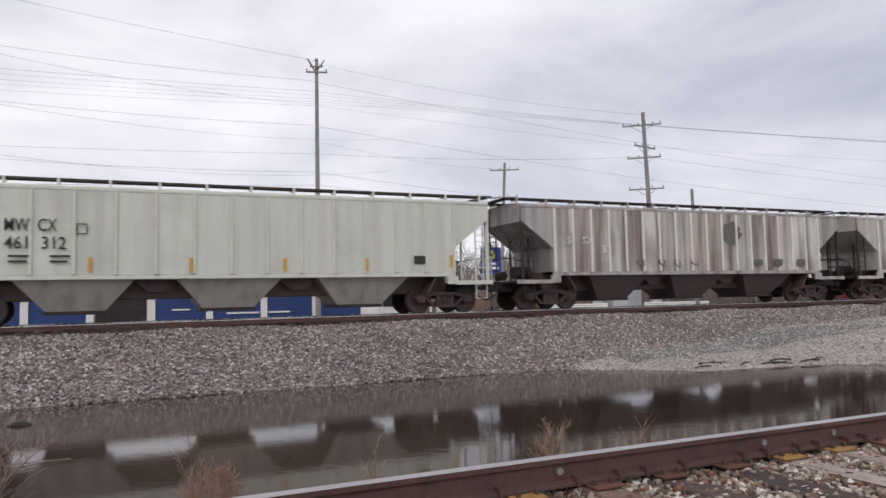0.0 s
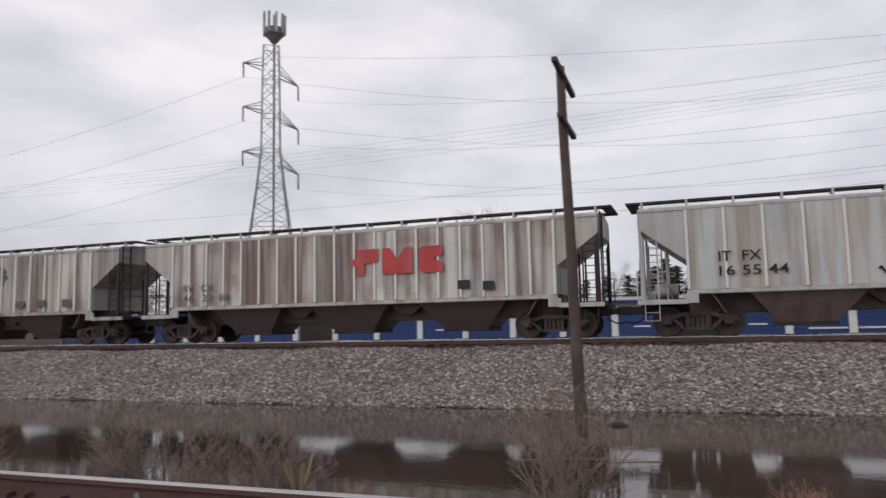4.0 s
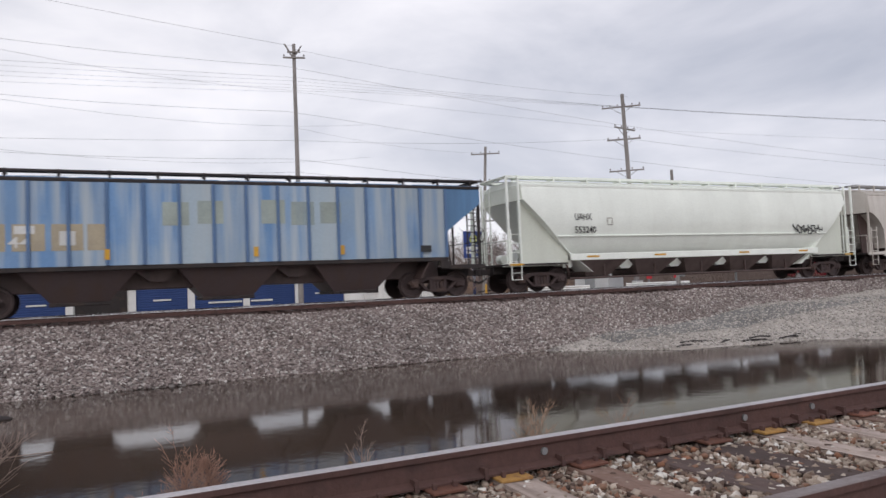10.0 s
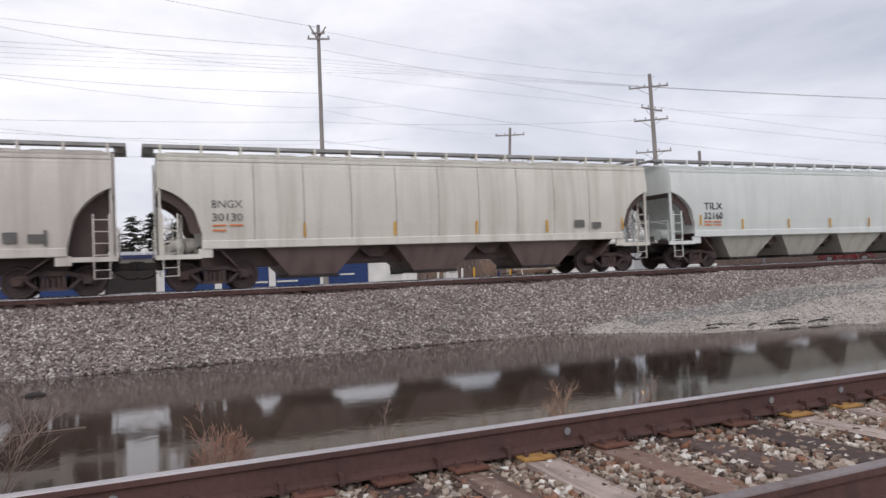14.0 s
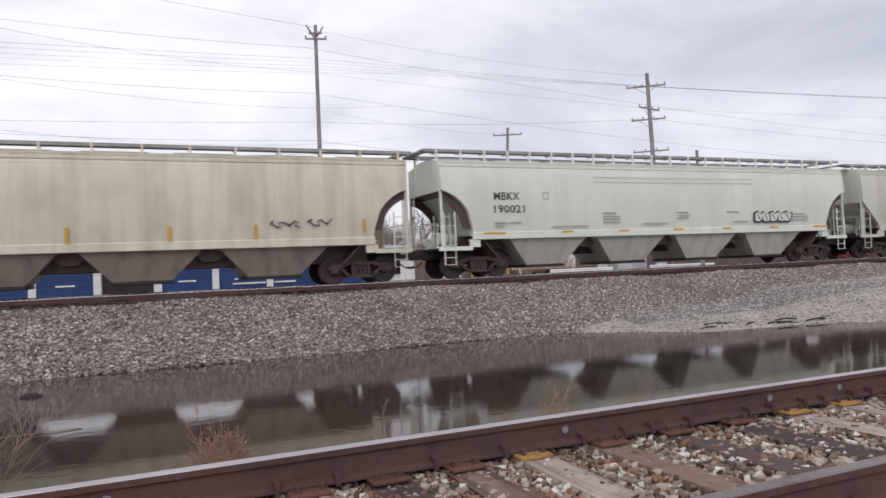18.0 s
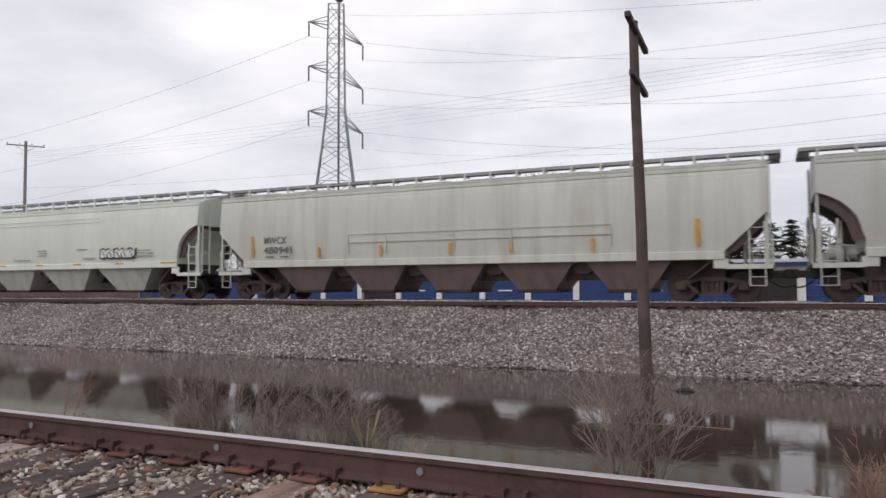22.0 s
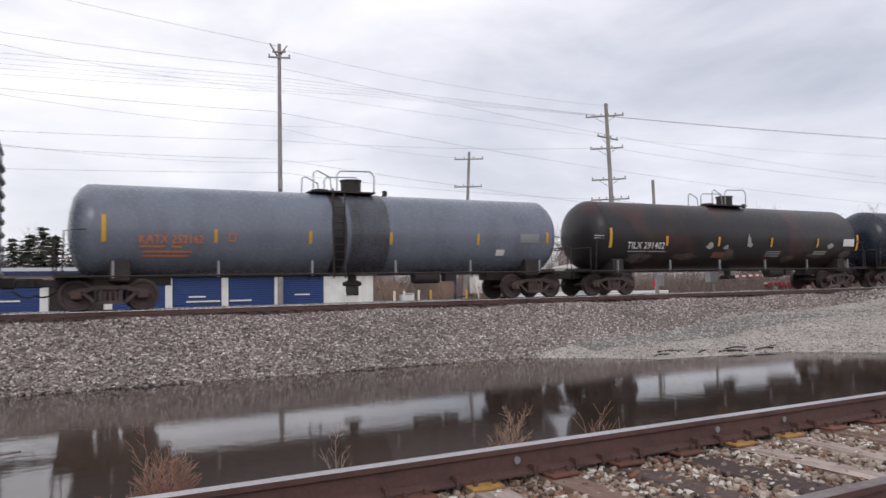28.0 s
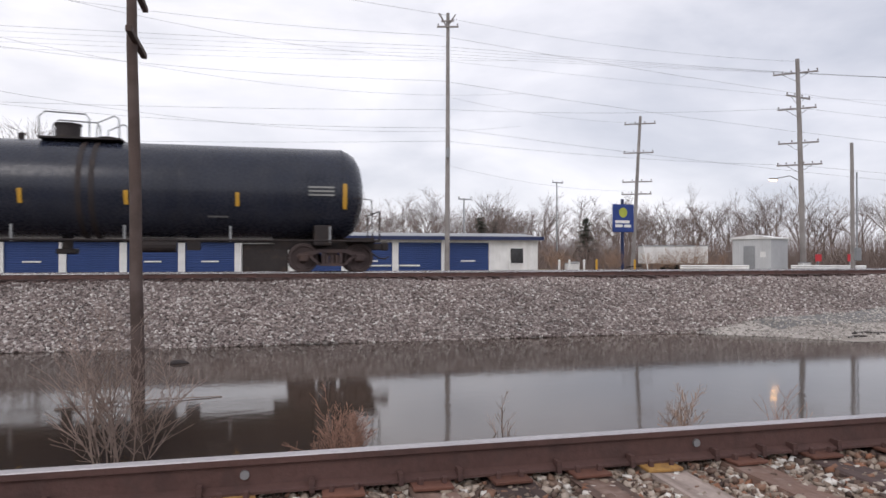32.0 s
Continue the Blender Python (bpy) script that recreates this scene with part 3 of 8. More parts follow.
for i, x in enumerate(tie_x):
    pale = any(abs(x - q) < 0.05 for q in (2.04, 4.06, 4.55)) or rng.random() < 0.07
    put("tie", tie_meshes[i % 5][1 if pale else 2 if rng.random() < 0.4 else 0], near_track, pose(x, sum(NEAR_Y) / 2 + rng.uniform(-0.05, 0.05), tie_top, 0, 0, rng.uniform(-1.2, 1.2)))
    if -9 < x < 13:
        for yy in NEAR_Y:
            yel = yy > 3 and any(abs(x - q) < 0.24 for q in yellow_at)
            put("tie_plate", plate_y_mesh if yel else plate_mesh, near_track, pose(x, yy, tie_top, 0, 0, rng.uniform(-3, 3)))
            for q in (-0.06, 0.06):
                for r in (-0.105, 0.105):
                    put("spike", spike_mesh, near_track, pose(x + q, yy + r, tie_top, 0, 0, rng.uniform(-20, 20)))
            for q in (-0.15, 0.15):
                if rng.random() < 0.75:
                    put("rail_anchor", anchor_mesh, near_track, pose(x + q, yy, tie_top + 0.02))
for i in range(-115, 116):
    put("tie", tie_meshes[i % 5][2], main_track, pose(i * 0.53, MAIN_Y + rng.uniform(-0.06, 0.06), MAIN_Z - 0.17, 0, 0, rng.uniform(-0.8, 0.8)))
bolt_mesh = Build().cyl((0, 0, 0), (0, -0.012, 0), 0.022, n=12).mesh("bond_plug", M_galv)
for x in (-5.1, -3.32, -1.87, -0.1, 2.31, 3.94, 4.62, 6.3, 7.9):
    put("bond_plug", bolt_mesh, near_track, pose(x, NEAR_Y[1] - 0.012, NEAR_Z - 0.085))
b = Build()
for z in (-0.06, -0.115):
    b.box(-7.3, -6.4, NEAR_Y[1] - 0.03, NEAR_Y[1] - 0.012, NEAR_Z + z - 0.02, NEAR_Z + z + 0.02)
part("joint_bar", b, M_rail, near_track)


# ---- railcar parts shared by all cars ----
P_door_rail = mat("dull_brown_door_rail", (0.07, 0.045, 0.055), 0.6)
WHEELSETS = []
wb = Build()
for s in (-1, 1):
    ring = [(0.66, 0.09), (0.66, 0.48), (0.69, 0.485), (0.70, 0.458), (0.81, 0.452), (0.81, 0.38), (0.77, 0.36), (0.75, 0.16), (0.84, 0.11), (0.84, 0.05)]
    rows_ = [[(r * math.cos(2 * math.pi * i / 28), s * y, r * math.sin(2 * math.pi * i / 28)) for i in range(28)] for y, r in ring]
    wb.loft(rows_)
wb.cyl((0, -0.95, 0), (0, 0.95, 0), 0.08, n=10)
wheelset_mesh = wb.mesh("wheelset", M_wheel, True)

tb = Build()
for s in (-1, 1):
    y0, y1 = (0.93, 1.06) if s > 0 else (-1.06, -0.93)
    top = [(-1.12, 0.52), (-1.02, 0.62), (-0.62, 0.68), (-0.42, 0.74), (0.42, 0.74), (0.62, 0.68), (1.02, 0.62), (1.12, 0.52), (1.06, 0.47), (0.62, 0.54), (0.42, 0.62), (-0.42, 0.62), (-0.62, 0.54), (-1.06, 0.47)]
    tb.prism(top, "y", y0, y1)
    tb.prism([(-0.38, 0.2), (0.38, 0.2), (0.42, 0.29), (-0.42, 0.29)], "y", y0, y1)
    tb.prism([(-0.8, 0.56), (-0.68, 0.56), (-0.34, 0.26), (-0.44, 0.22)], "y", y0, y1)
    tb.prism([(0.8, 0.56), (0.68, 0.56), (0.34, 0.26), (0.44, 0.22)], "y", y0, y1)
    for q in (-0.32, 0.22):
        tb.box(q, q + 0.1, y0, y1, 0.28, 0.64)
    for q in (-0.15, 0.0, 0.15):
        tb.cyl((q, (y0 + y1) / 2, 0.29), (q, (y0 + y1) / 2, 0.55), 0.065, n=8)
    for q in (-0.89, 0.89):
        tb.box(q - 0.15, q + 0.15, y0 + s * 0.02, y1 + s * 0.03, 0.34, 0.58, 0.03)
        tb.cyl((q, s * 1.05, 0.455), (q, s * 1.13, 0.455), 0.085, n=12)
tb.box(-0.2, 0.2, -0.98, 0.98, 0.5, 0.68, 0.03)
truck_mesh = tb.mesh("truck", M_truck)

cb = Build()
cb.box(-0.5, 0, -0.11, 0.11, 0.72, 0.94, 0.02).box(-0.12, 0.1, -0.16, 0.1, 0.7, 0.98, 0.03).box(-0.75, -0.45, -0.18, 0.18, 0.68, 0.98)
cb.tube([(-0.5, -0.3, 0.62), (-0.25, -0.34, 0.45), (-0.05, -0.3, 0.42), (0.1, -0.25, 0.5)], 0.028)
coupler_mesh = cb.mesh("coupler", M_steel_dark)


def running_gear(car, L, inset):
    """Two trucks with their wheelsets, two couplers and the centre sill."""
    for s in (-1, 1):
        t = put("truck", truck_mesh, car, pose(s * (L / 2 - inset), 0, 0))
        for k in (-0.89, 0.89):
            WHEELSETS.append(put("wheelset", wheelset_mesh, t, pose(k, 0, 0.455)))
        put("coupler", coupler_mesh, car, pose(s * (L / 2 - 0.08), 0, 0, 0, 0, 0 if s > 0 else 180))


def ladder_mesh(h, width, rungs, material, name="ladder", steps=0):
    b = Build()
    for x in (-width / 2, width / 2):
        b.box(x - 0.022, x + 0.022, -0.02, 0.02, 0, h)
    for i in range(rungs):
        z = h * (i + 0.5) / rungs
        b.cyl((-width / 2, 0, z), (width / 2, 0, z), 0.014, n=6)
    for i in range(steps):
        b.box(-width / 2, width / 2, -0.03, 0.03, -0.25 * (i + 1) - 0.02, -0.25 * (i + 1))
    if steps:
        for x in (-width / 2, width / 2):
            b.box(x - 0.015, x + 0.015, -0.012, 0.012, -0.25 * steps - 0.02, 0)
    return b.mesh(name, material)


TANK_R, TANK_Z = 1.47, 2.53


SHELL = {}


def wrapped(me, y, car):
    """Bends flat marks round a tank where y is None."""
    if y is None:
        r, zc = SHELL[car.name]
        for v in me.vertices:
            v.co.y += -math.sqrt(max(0.1, r * r - (v.co.z - zc) ** 2)) - 0.024
    return me


def flat_bar(b, x, z, w, h, y):
    k = max(1, int(h / 0.1)) if y is None else 1
    ya, yb = (y or 0) - 0.003, (y or 0) + 0.004
    return b.loft([[(x, ya, z + h * i / k), (x + w, ya, z + h * i / k), (x + w, yb, z + h * i / k), (x, yb, z + h * i / k)] for i in range(k + 1)])


def lettering(car, string, x0, x1, zc, h, material, y=-1.585, name="lettering"):
    """Letters set between x0 and x1, centred on a height."""
    me = text_mesh(string, 1.0, material)
    xs, zs = [v.co.x for v in me.vertices], [v.co.y for v in me.vertices]
    k, q = (x1 - x0) / (max(xs) - min(xs)), h / (max(zs) - min(zs))
    m = Matrix.Translation((x0 - min(xs) * k, y or 0, zc - h / 2 - min(zs) * q)) @ FACE @ Matrix.Diagonal((k, q, 1, 1))
    me.transform(m)
    return put(name, wrapped(me, y, car), car)


def bars(car, spots, material, y=-1.585, name="small_print", label=""):
    """Print too small to read, as plain bars; panels are parts of their own."""
    if name != "small_print":
        for x, z, w, h in spots:
            put(name, wrapped(flat_bar(Build(), x, z, w, h, y).mesh(name, material), y, car), car, None, label)
        return
    b = Build()
    for x, z, w, h in spots:
        flat_bar(b, x, z, w, h, y)
    tagged(put(name, wrapped(b.mesh(name, material), y, car), car), label, kind="stuff")


def yellow_marks(car, spots, y=-1.582, h=0.42, w=0.09):
    for x, z in spots:
        put("reflector", wrapped(flat_bar(Build(), x - w / 2, z - h / 2, w, h, y).mesh("reflector", M_yellow), y, car), car)


def blob(g, x, z, w, h, n=14, rough_=0.25):
    return [(x + w / 2 * math.cos(2 * math.pi * i / n) * (1 + g.uniform(-rough_, rough_)), z + h / 2 * math.sin(2 * math.pi * i / n) * (1 + g.uniform(-rough_, rough_))) for i in range(n)]


def fan(b, pts, y):
    cx, cz = sum(p[0] for p in pts) / len(pts), sum(p[1] for p in pts) / len(pts)
    n = len(pts)
    b.add([(cx, y, cz)] + [(p[0], y, p[1]) for p in pts], [(0, 1 + i, 1 + (i + 1) % n) for i in range(n)])


# ---- covered hoppers ----
def cut_line(X, dx, z_hi, z_lo, bow, n=7):
    """The slanted or bowed lower edge at a car's end, from the corner inwards."""
    out = []
    for i in range(n):
        f = i / (n - 1)
        g_ = (1 - math.sqrt(max(0.0, 1 - f * f))) * bow + f * (1 - bow)
        out.append((X - dx * f, z_hi + (z_lo - z_hi) * g_))
    return out


def hopper(label, L, paint, under, bays=3, ribs=0, cut=(1.35, 3.3, 2.3), bow=0.0, curved=False, z_sill=1.42, z_eave=3.86, z_top=4.05, sill_paint=None,
           posts=0, ladder_paint=None, gusset=False, rib_paint=None, board=None, board_top=0.17, panel_paint=None, brackets=14, inset=2.2, end_sheet=None, bulkhead=False, hide=None, bay_y=0.8, end=0.62, bay_end=2.5, girth=None, deep=0.68, sooty=(), soot_paint=None, crescent=False, outlet=0.27):
    car = empty("hopper_car", label, "freight car")
    X = L / 2 - end                     # end of the body
    dx, z_hi, z_lo = cut
    ys, ym, ye = girth or ((1.46, 1.57, 1.47) if curved else (1.5, 1.5, 1.5))
    line = cut_line(X, dx, z_hi, z_lo, bow)
    right = line + [(X - dx - 0.002, z_sill)]
    rings = [(-x, z) for x, z in right] + [(x, z) for x, z in reversed(right)]
    b = Build()
    zm = (z_sill + z_eave) / 2

    def half(zb):
        pts = []
        for f in (0, 0.12, 0.25, 0.38, 0.5, 0.62, 0.75, 0.88, 1):
            z = zb + (z_eave - zb) * f
            u = (z - zm) / (z_eave - z_sill) * 2
            pts.append((ym - (ym - (ye if u > 0 else ys)) * u * u, z))
        return pts + [(ye - 0.16, z_eave + (z_top - z_eave) * 0.5), (0.55, z_top)]

    b.loft([[(x, -y, z) for y, z in half(zb)] + [(x, y, z) for y, z in reversed(half(zb))] for x, zb in rings])
    part("body", b, paint, car, smooth=True)
    sp = sill_paint or paint
    # the default brown has the shade beneath the car put into it
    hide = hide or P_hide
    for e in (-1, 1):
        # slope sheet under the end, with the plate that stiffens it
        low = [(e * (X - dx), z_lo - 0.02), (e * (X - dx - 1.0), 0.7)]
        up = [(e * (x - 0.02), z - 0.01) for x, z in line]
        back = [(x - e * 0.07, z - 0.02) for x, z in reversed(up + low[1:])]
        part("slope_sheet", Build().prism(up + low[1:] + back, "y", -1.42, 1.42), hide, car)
        part("end_sheet", Build().box(*sorted((e * (X - 0.01), e * (X + 0.02))), -1.44, 1.44, z_hi - 0.02, z_eave + 0.02), end_sheet or paint, car)
        if bulkhead:
            part("bulkhead", Build().prism(up + [(e * (X - dx), 1.0), (e * (X - 0.25), 1.0)], "y", -0.9, -0.85), hide, car)
            part("bulkhead", Build().prism(up + [(e * (X - dx), 1.0), (e * (X - 0.25), 1.0)], "y", 0.85, 0.9), hide, car)
        if crescent:
            inner = [(e * X + (q - e * X) * 0.74, z_lo + (z - z_lo) * 0.78) for q, z in [(e * x, z) for x, z in line]]
            for y in (-1.36, 1.3):
                part("end_web", Build().prism([(e * (x - 0.01), z - 0.005) for x, z in line] + inner[::-1], "y", y, y + 0.06), hide, car)
        if gusset:
            part("end_gusset", Build().prism([(e * (X - 0.02), z_hi)] + up[1:] + [(e * (X - dx), 1.08), (e * (X - 0.02), 1.08)], "y", -1.26, -1.2), end_sheet or paint, car)
    for s in (-1, 1):
        def side(y_out, depth):
            return sorted((s * y_out, s * (y_out - depth)))
        part("top_chord", Build().box(-X, X, *side(ye + 0.03, 0.06), z_eave - 0.05, z_eave + 0.06, 0.015), sp, car)
        if curved and not gusset:
            part("eave_seam", Build().box(-X, X, *side(ye + 0.032, 0.05), z_eave - 0.26, z_eave - 0.235), sp, car)
            part("eave_seam", Build().box(-X, X, *side(ye + 0.026, 0.05), z_eave - 0.17, z_eave - 0.15), sp, car)
        if curved:
            part("roof_ledge", Build().box(-X, X, *side(ye - 0.02, 0.06), z_eave + 0.12, z_eave + 0.16), sp, car)
        part("side_sill", Build().box(-(X - dx) - 0.02, X - dx + 0.02, *side(max(ys, 1.46) + (0.06 if curved else 0.02), 0.1), z_sill - 0.16, z_sill + (0.1 if curved else -0.02), 0.02), sp, car)
        for e in (-1, 1):
            xa, xb = sorted((e * (X - dx + 0.022), e * (L / 2 - 0.5)))
            part("end_sill_side", Build().box(xa, xb, *side(ys + 0.03, 0.08), 0.98, 1.12), sp, car)
            xa, xb = sorted((e * (X - dx - 0.3), e * (X - dx + 0.12)))
            part("jacking_pad", Build().box(xa, xb, *side(ys + 0.02, 0.08), z_sill - 0.42, z_sill - 0.14, 0.01), sp, car)
    part("center_sill", Build().box(-L / 2 + 0.5, L / 2 - 0.5, -0.32, 0.32, 0.72, 1.0), M_steel_dark, car)
    # fills the gap above the bays, normally in that shade-darkened brown
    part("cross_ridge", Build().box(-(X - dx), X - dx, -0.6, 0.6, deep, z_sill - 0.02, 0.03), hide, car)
    # bays
    span_ = 2 * (X - bay_end)
    w = span_ / bays
    for i in range(bays):
        xc = -span_ / 2 + w * (i + 0.5)
        hw, lw = (w * 0.375, w * 0.18) if bays == 3 else (w * 0.45, w * 0.21)
        zt = z_sill - 0.1
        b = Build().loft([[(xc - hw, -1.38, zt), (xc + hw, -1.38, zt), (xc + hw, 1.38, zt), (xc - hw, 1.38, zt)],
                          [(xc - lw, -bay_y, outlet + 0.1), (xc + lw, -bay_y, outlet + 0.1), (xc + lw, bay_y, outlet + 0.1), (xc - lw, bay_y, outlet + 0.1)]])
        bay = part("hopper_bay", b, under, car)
        part("outlet_gate", Build().box(xc - lw - 0.05, xc + lw + 0.05, -bay_y - 0.05, bay_y + 0.05, outlet, outlet + 0.11, 0.02), M_steel_dark, bay)
        part("gate_shaft", Build().cyl((xc - lw * 0.7, -bay_y - 0.25, outlet + 0.04), (xc - lw * 0.7, bay_y + 0.25, outlet + 0.04), 0.035, n=8), M_steel_dark, bay)
        if i:
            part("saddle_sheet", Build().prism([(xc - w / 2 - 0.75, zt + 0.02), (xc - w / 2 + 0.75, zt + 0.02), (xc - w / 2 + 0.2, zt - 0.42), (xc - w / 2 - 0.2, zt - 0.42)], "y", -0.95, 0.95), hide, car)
    # ribs and the sheets between them
    if ribs:
        span_x = X - dx - 0.05
        step = 2 * span_x / (ribs - 1)
        rm = Build().box(-0.045, 0.045, -0.078, 0.0, z_sill - 0.018, z_eave - 0.05, 0.012).mesh("rib", rib_paint or paint)
        far_mesh = Build().box(-0.045, 0.045, 0.0, 0.12, z_sill - 0.018, z_eave - 0.05).mesh("rib", rib_paint or paint)
        pm_ = Build().box(-step / 2 + 0.047, step / 2 - 0.047, -0.012, 0.0, z_sill - 0.018, z_eave - 0.05).mesh("side_panel", panel_paint or paint)
        pm_soot = pm_.copy()
        pm_soot.materials[0] = soot_paint or paint
        for i in range(ribs):
            x = -span_x + step * i
            put("rib", rm, car, pose(x, -1.5, 0))
            put("rib", far_mesh, car, pose(x, 1.5, 0))
            if i:
                put("side_panel", pm_soot if i in sooty else pm_, car, pose(x - step / 2, -1.5, 0))
    for i in range(1, posts):
        x = -(X - dx) + 2 * (X - dx) * i / posts
        b = Build()
        pts = [(y, z) for y, z in half(z_sill)[:9]]
        for (ya, za), (yb, zb) in zip(pts, pts[1:]):
            b.add([(x - 0.014, -ya - 0.006, za), (x + 0.014, -ya - 0.006, za), (x + 0.014, -yb - 0.006, zb), (x - 0.014, -yb - 0.006, zb)], [(0, 1, 2, 3)])
        part("seam", b, rib_paint or M_seam, car)
    # roof walk and hatches
    bp = board or M_steel_dark
    zb0, zb1 = z_top + board_top - (0.1 if curved else 0.065), z_top + board_top
    for s in (-1, 1):
        y = s * 0.85
        b = Build().box(-X - 0.4, X + 0.4, y - 0.18, y + 0.18, zb1 - 0.03, zb1)
        for q in (-0.18, 0.15):
            b.box(-X - 0.4, X + 0.4, y + q, y + q + 0.03, zb0, zb1 + 0.004)
        part("running_board", b, bp, car)
        m0 = Build().box(-0.035, 0.035, *sorted((s * 1.0, s * 1.06)), z_top - 0.2, zb1 + 0.01).box(-0.03, 0.03, *sorted((s * 0.62, s * 1.0)), zb0 - 0.05, zb0 - 0.005).mesh("board_bracket", sp)
        for i in range(brackets):
            put("board_bracket", m0, car, pose(-X + 0.1 + (2 * X - 0.2) * i / (brackets - 1), 0, 0))
    hm = Build().box(-0.95, 0.95, -0.45, 0.45, z_top - 0.02, z_top + 0.06, 0.02).mesh("roof_hatch", paint)
    for i in range(8):
        put("roof_hatch", hm, car, pose(-X + 1.2 + (2 * X - 2.4) * i / 7, 0, 0))
    for e in (-1, 1):
        part("end_board", Build().box(*sorted((e * (X + 0.05), e * (X + 0.4))), -0.66, 0.66, zb1 - 0.04, zb1), bp, car)
    # ends: posts, ladders, platform, brake gear
    lp = ladder_paint or sp
    tall = 1.35 if curved else z_hi - 1.22
    side_ladder = ladder_mesh(tall, 0.42, 9 if tall > 2 else 4, lp, steps=2)
    for e in (-1, 1):
        for s in (-1, 1):
            y = s * 1.43
            out = 0.62 if gusset else -0.03
            if gusset:
                part("corner_post", Build().box(e * (X + 0.12) - 0.035, e * (X + 0.12) + 0.035, y - 0.04, y + 0.04, 1.0, z_eave + 0.3), lp, car)
            part("corner_post", Build().box(e * (X + out) - 0.04, e * (X + out) + 0.04, y - 0.04, y + 0.04, 1.0, z_eave + (0.3 if gusset else 0)), lp, car)
            put("ladder", side_ladder, car, pose(e * (X + (0.37 if gusset else -0.3)), s * (1.5 if curved else 1.43), 1.0))
            part("end_strut", Build().box(e * (X - dx * 0.55) - 0.03, e * (X - dx * 0.55) + 0.03, s * 0.7 - 0.03, s * 0.7 + 0.03, 1.0, z_hi - (z_hi - z_lo) * 0.5 - 0.06), lp, car)
        end_lad = ladder_mesh(z_eave - 0.9, 0.42, 9, lp)
        put("ladder", end_lad, car, pose(e * (X + 0.06), -e * 1.1, 1.05, 0, 0, 90))
        xa, xb = sorted((e * (X - dx + 0.1), e * (L / 2 - 0.48)))
        part("end_platform", Build().box(xa, xb, -1.42, 1.42, 1.02, 1.08), M_steel_dark, car)
        part("end_rail", Build().tube([(e * (L / 2 - 0.5), -1.4, 1.05), (e * (L / 2 - 0.5), -1.4, 1.95), (e * (L / 2 - 0.5), 1.4, 1.95), (e * (L / 2 - 0.5), 1.4, 1.05)], 0.02), lp, car)
    b = Build().cyl((-X + 0.35, -0.2, 1.42), (-X + 1.05, -0.2, 1.42), 0.24, n=14)
    part("air_reservoir", b, lp, car, smooth=True)
    part("brake_cylinder", Build().cyl((-X + 0.3, 0.5, 1.32), (-X + 0.3, 0.9, 1.32), 0.18, n=12), lp, car, smooth=True)
    part("brake_pipe", Build().tube([(-X + 0.9, -0.5, 1.1), (-X + 0.6, -0.5, 1.85), (-X + 0.2, 0.3, 2.05)], 0.025), lp, car)
    ring = [(-L / 2 + 0.48, 0.5 + 0.27 * math.cos(2 * math.pi * i / 18), 2.3 + 0.27 * math.sin(2 * math.pi * i / 18)) for i in range(19)]
    b = Build().tube(ring, 0.015, 5)
    for i in range(0, 18, 6):
        b.cyl((-L / 2 + 0.48, 0.5, 2.3), ring[i], 0.012, n=5)
    part("brake_wheel", b, M_steel_dark, car)
    running_gear(car, L, inset)
    return car


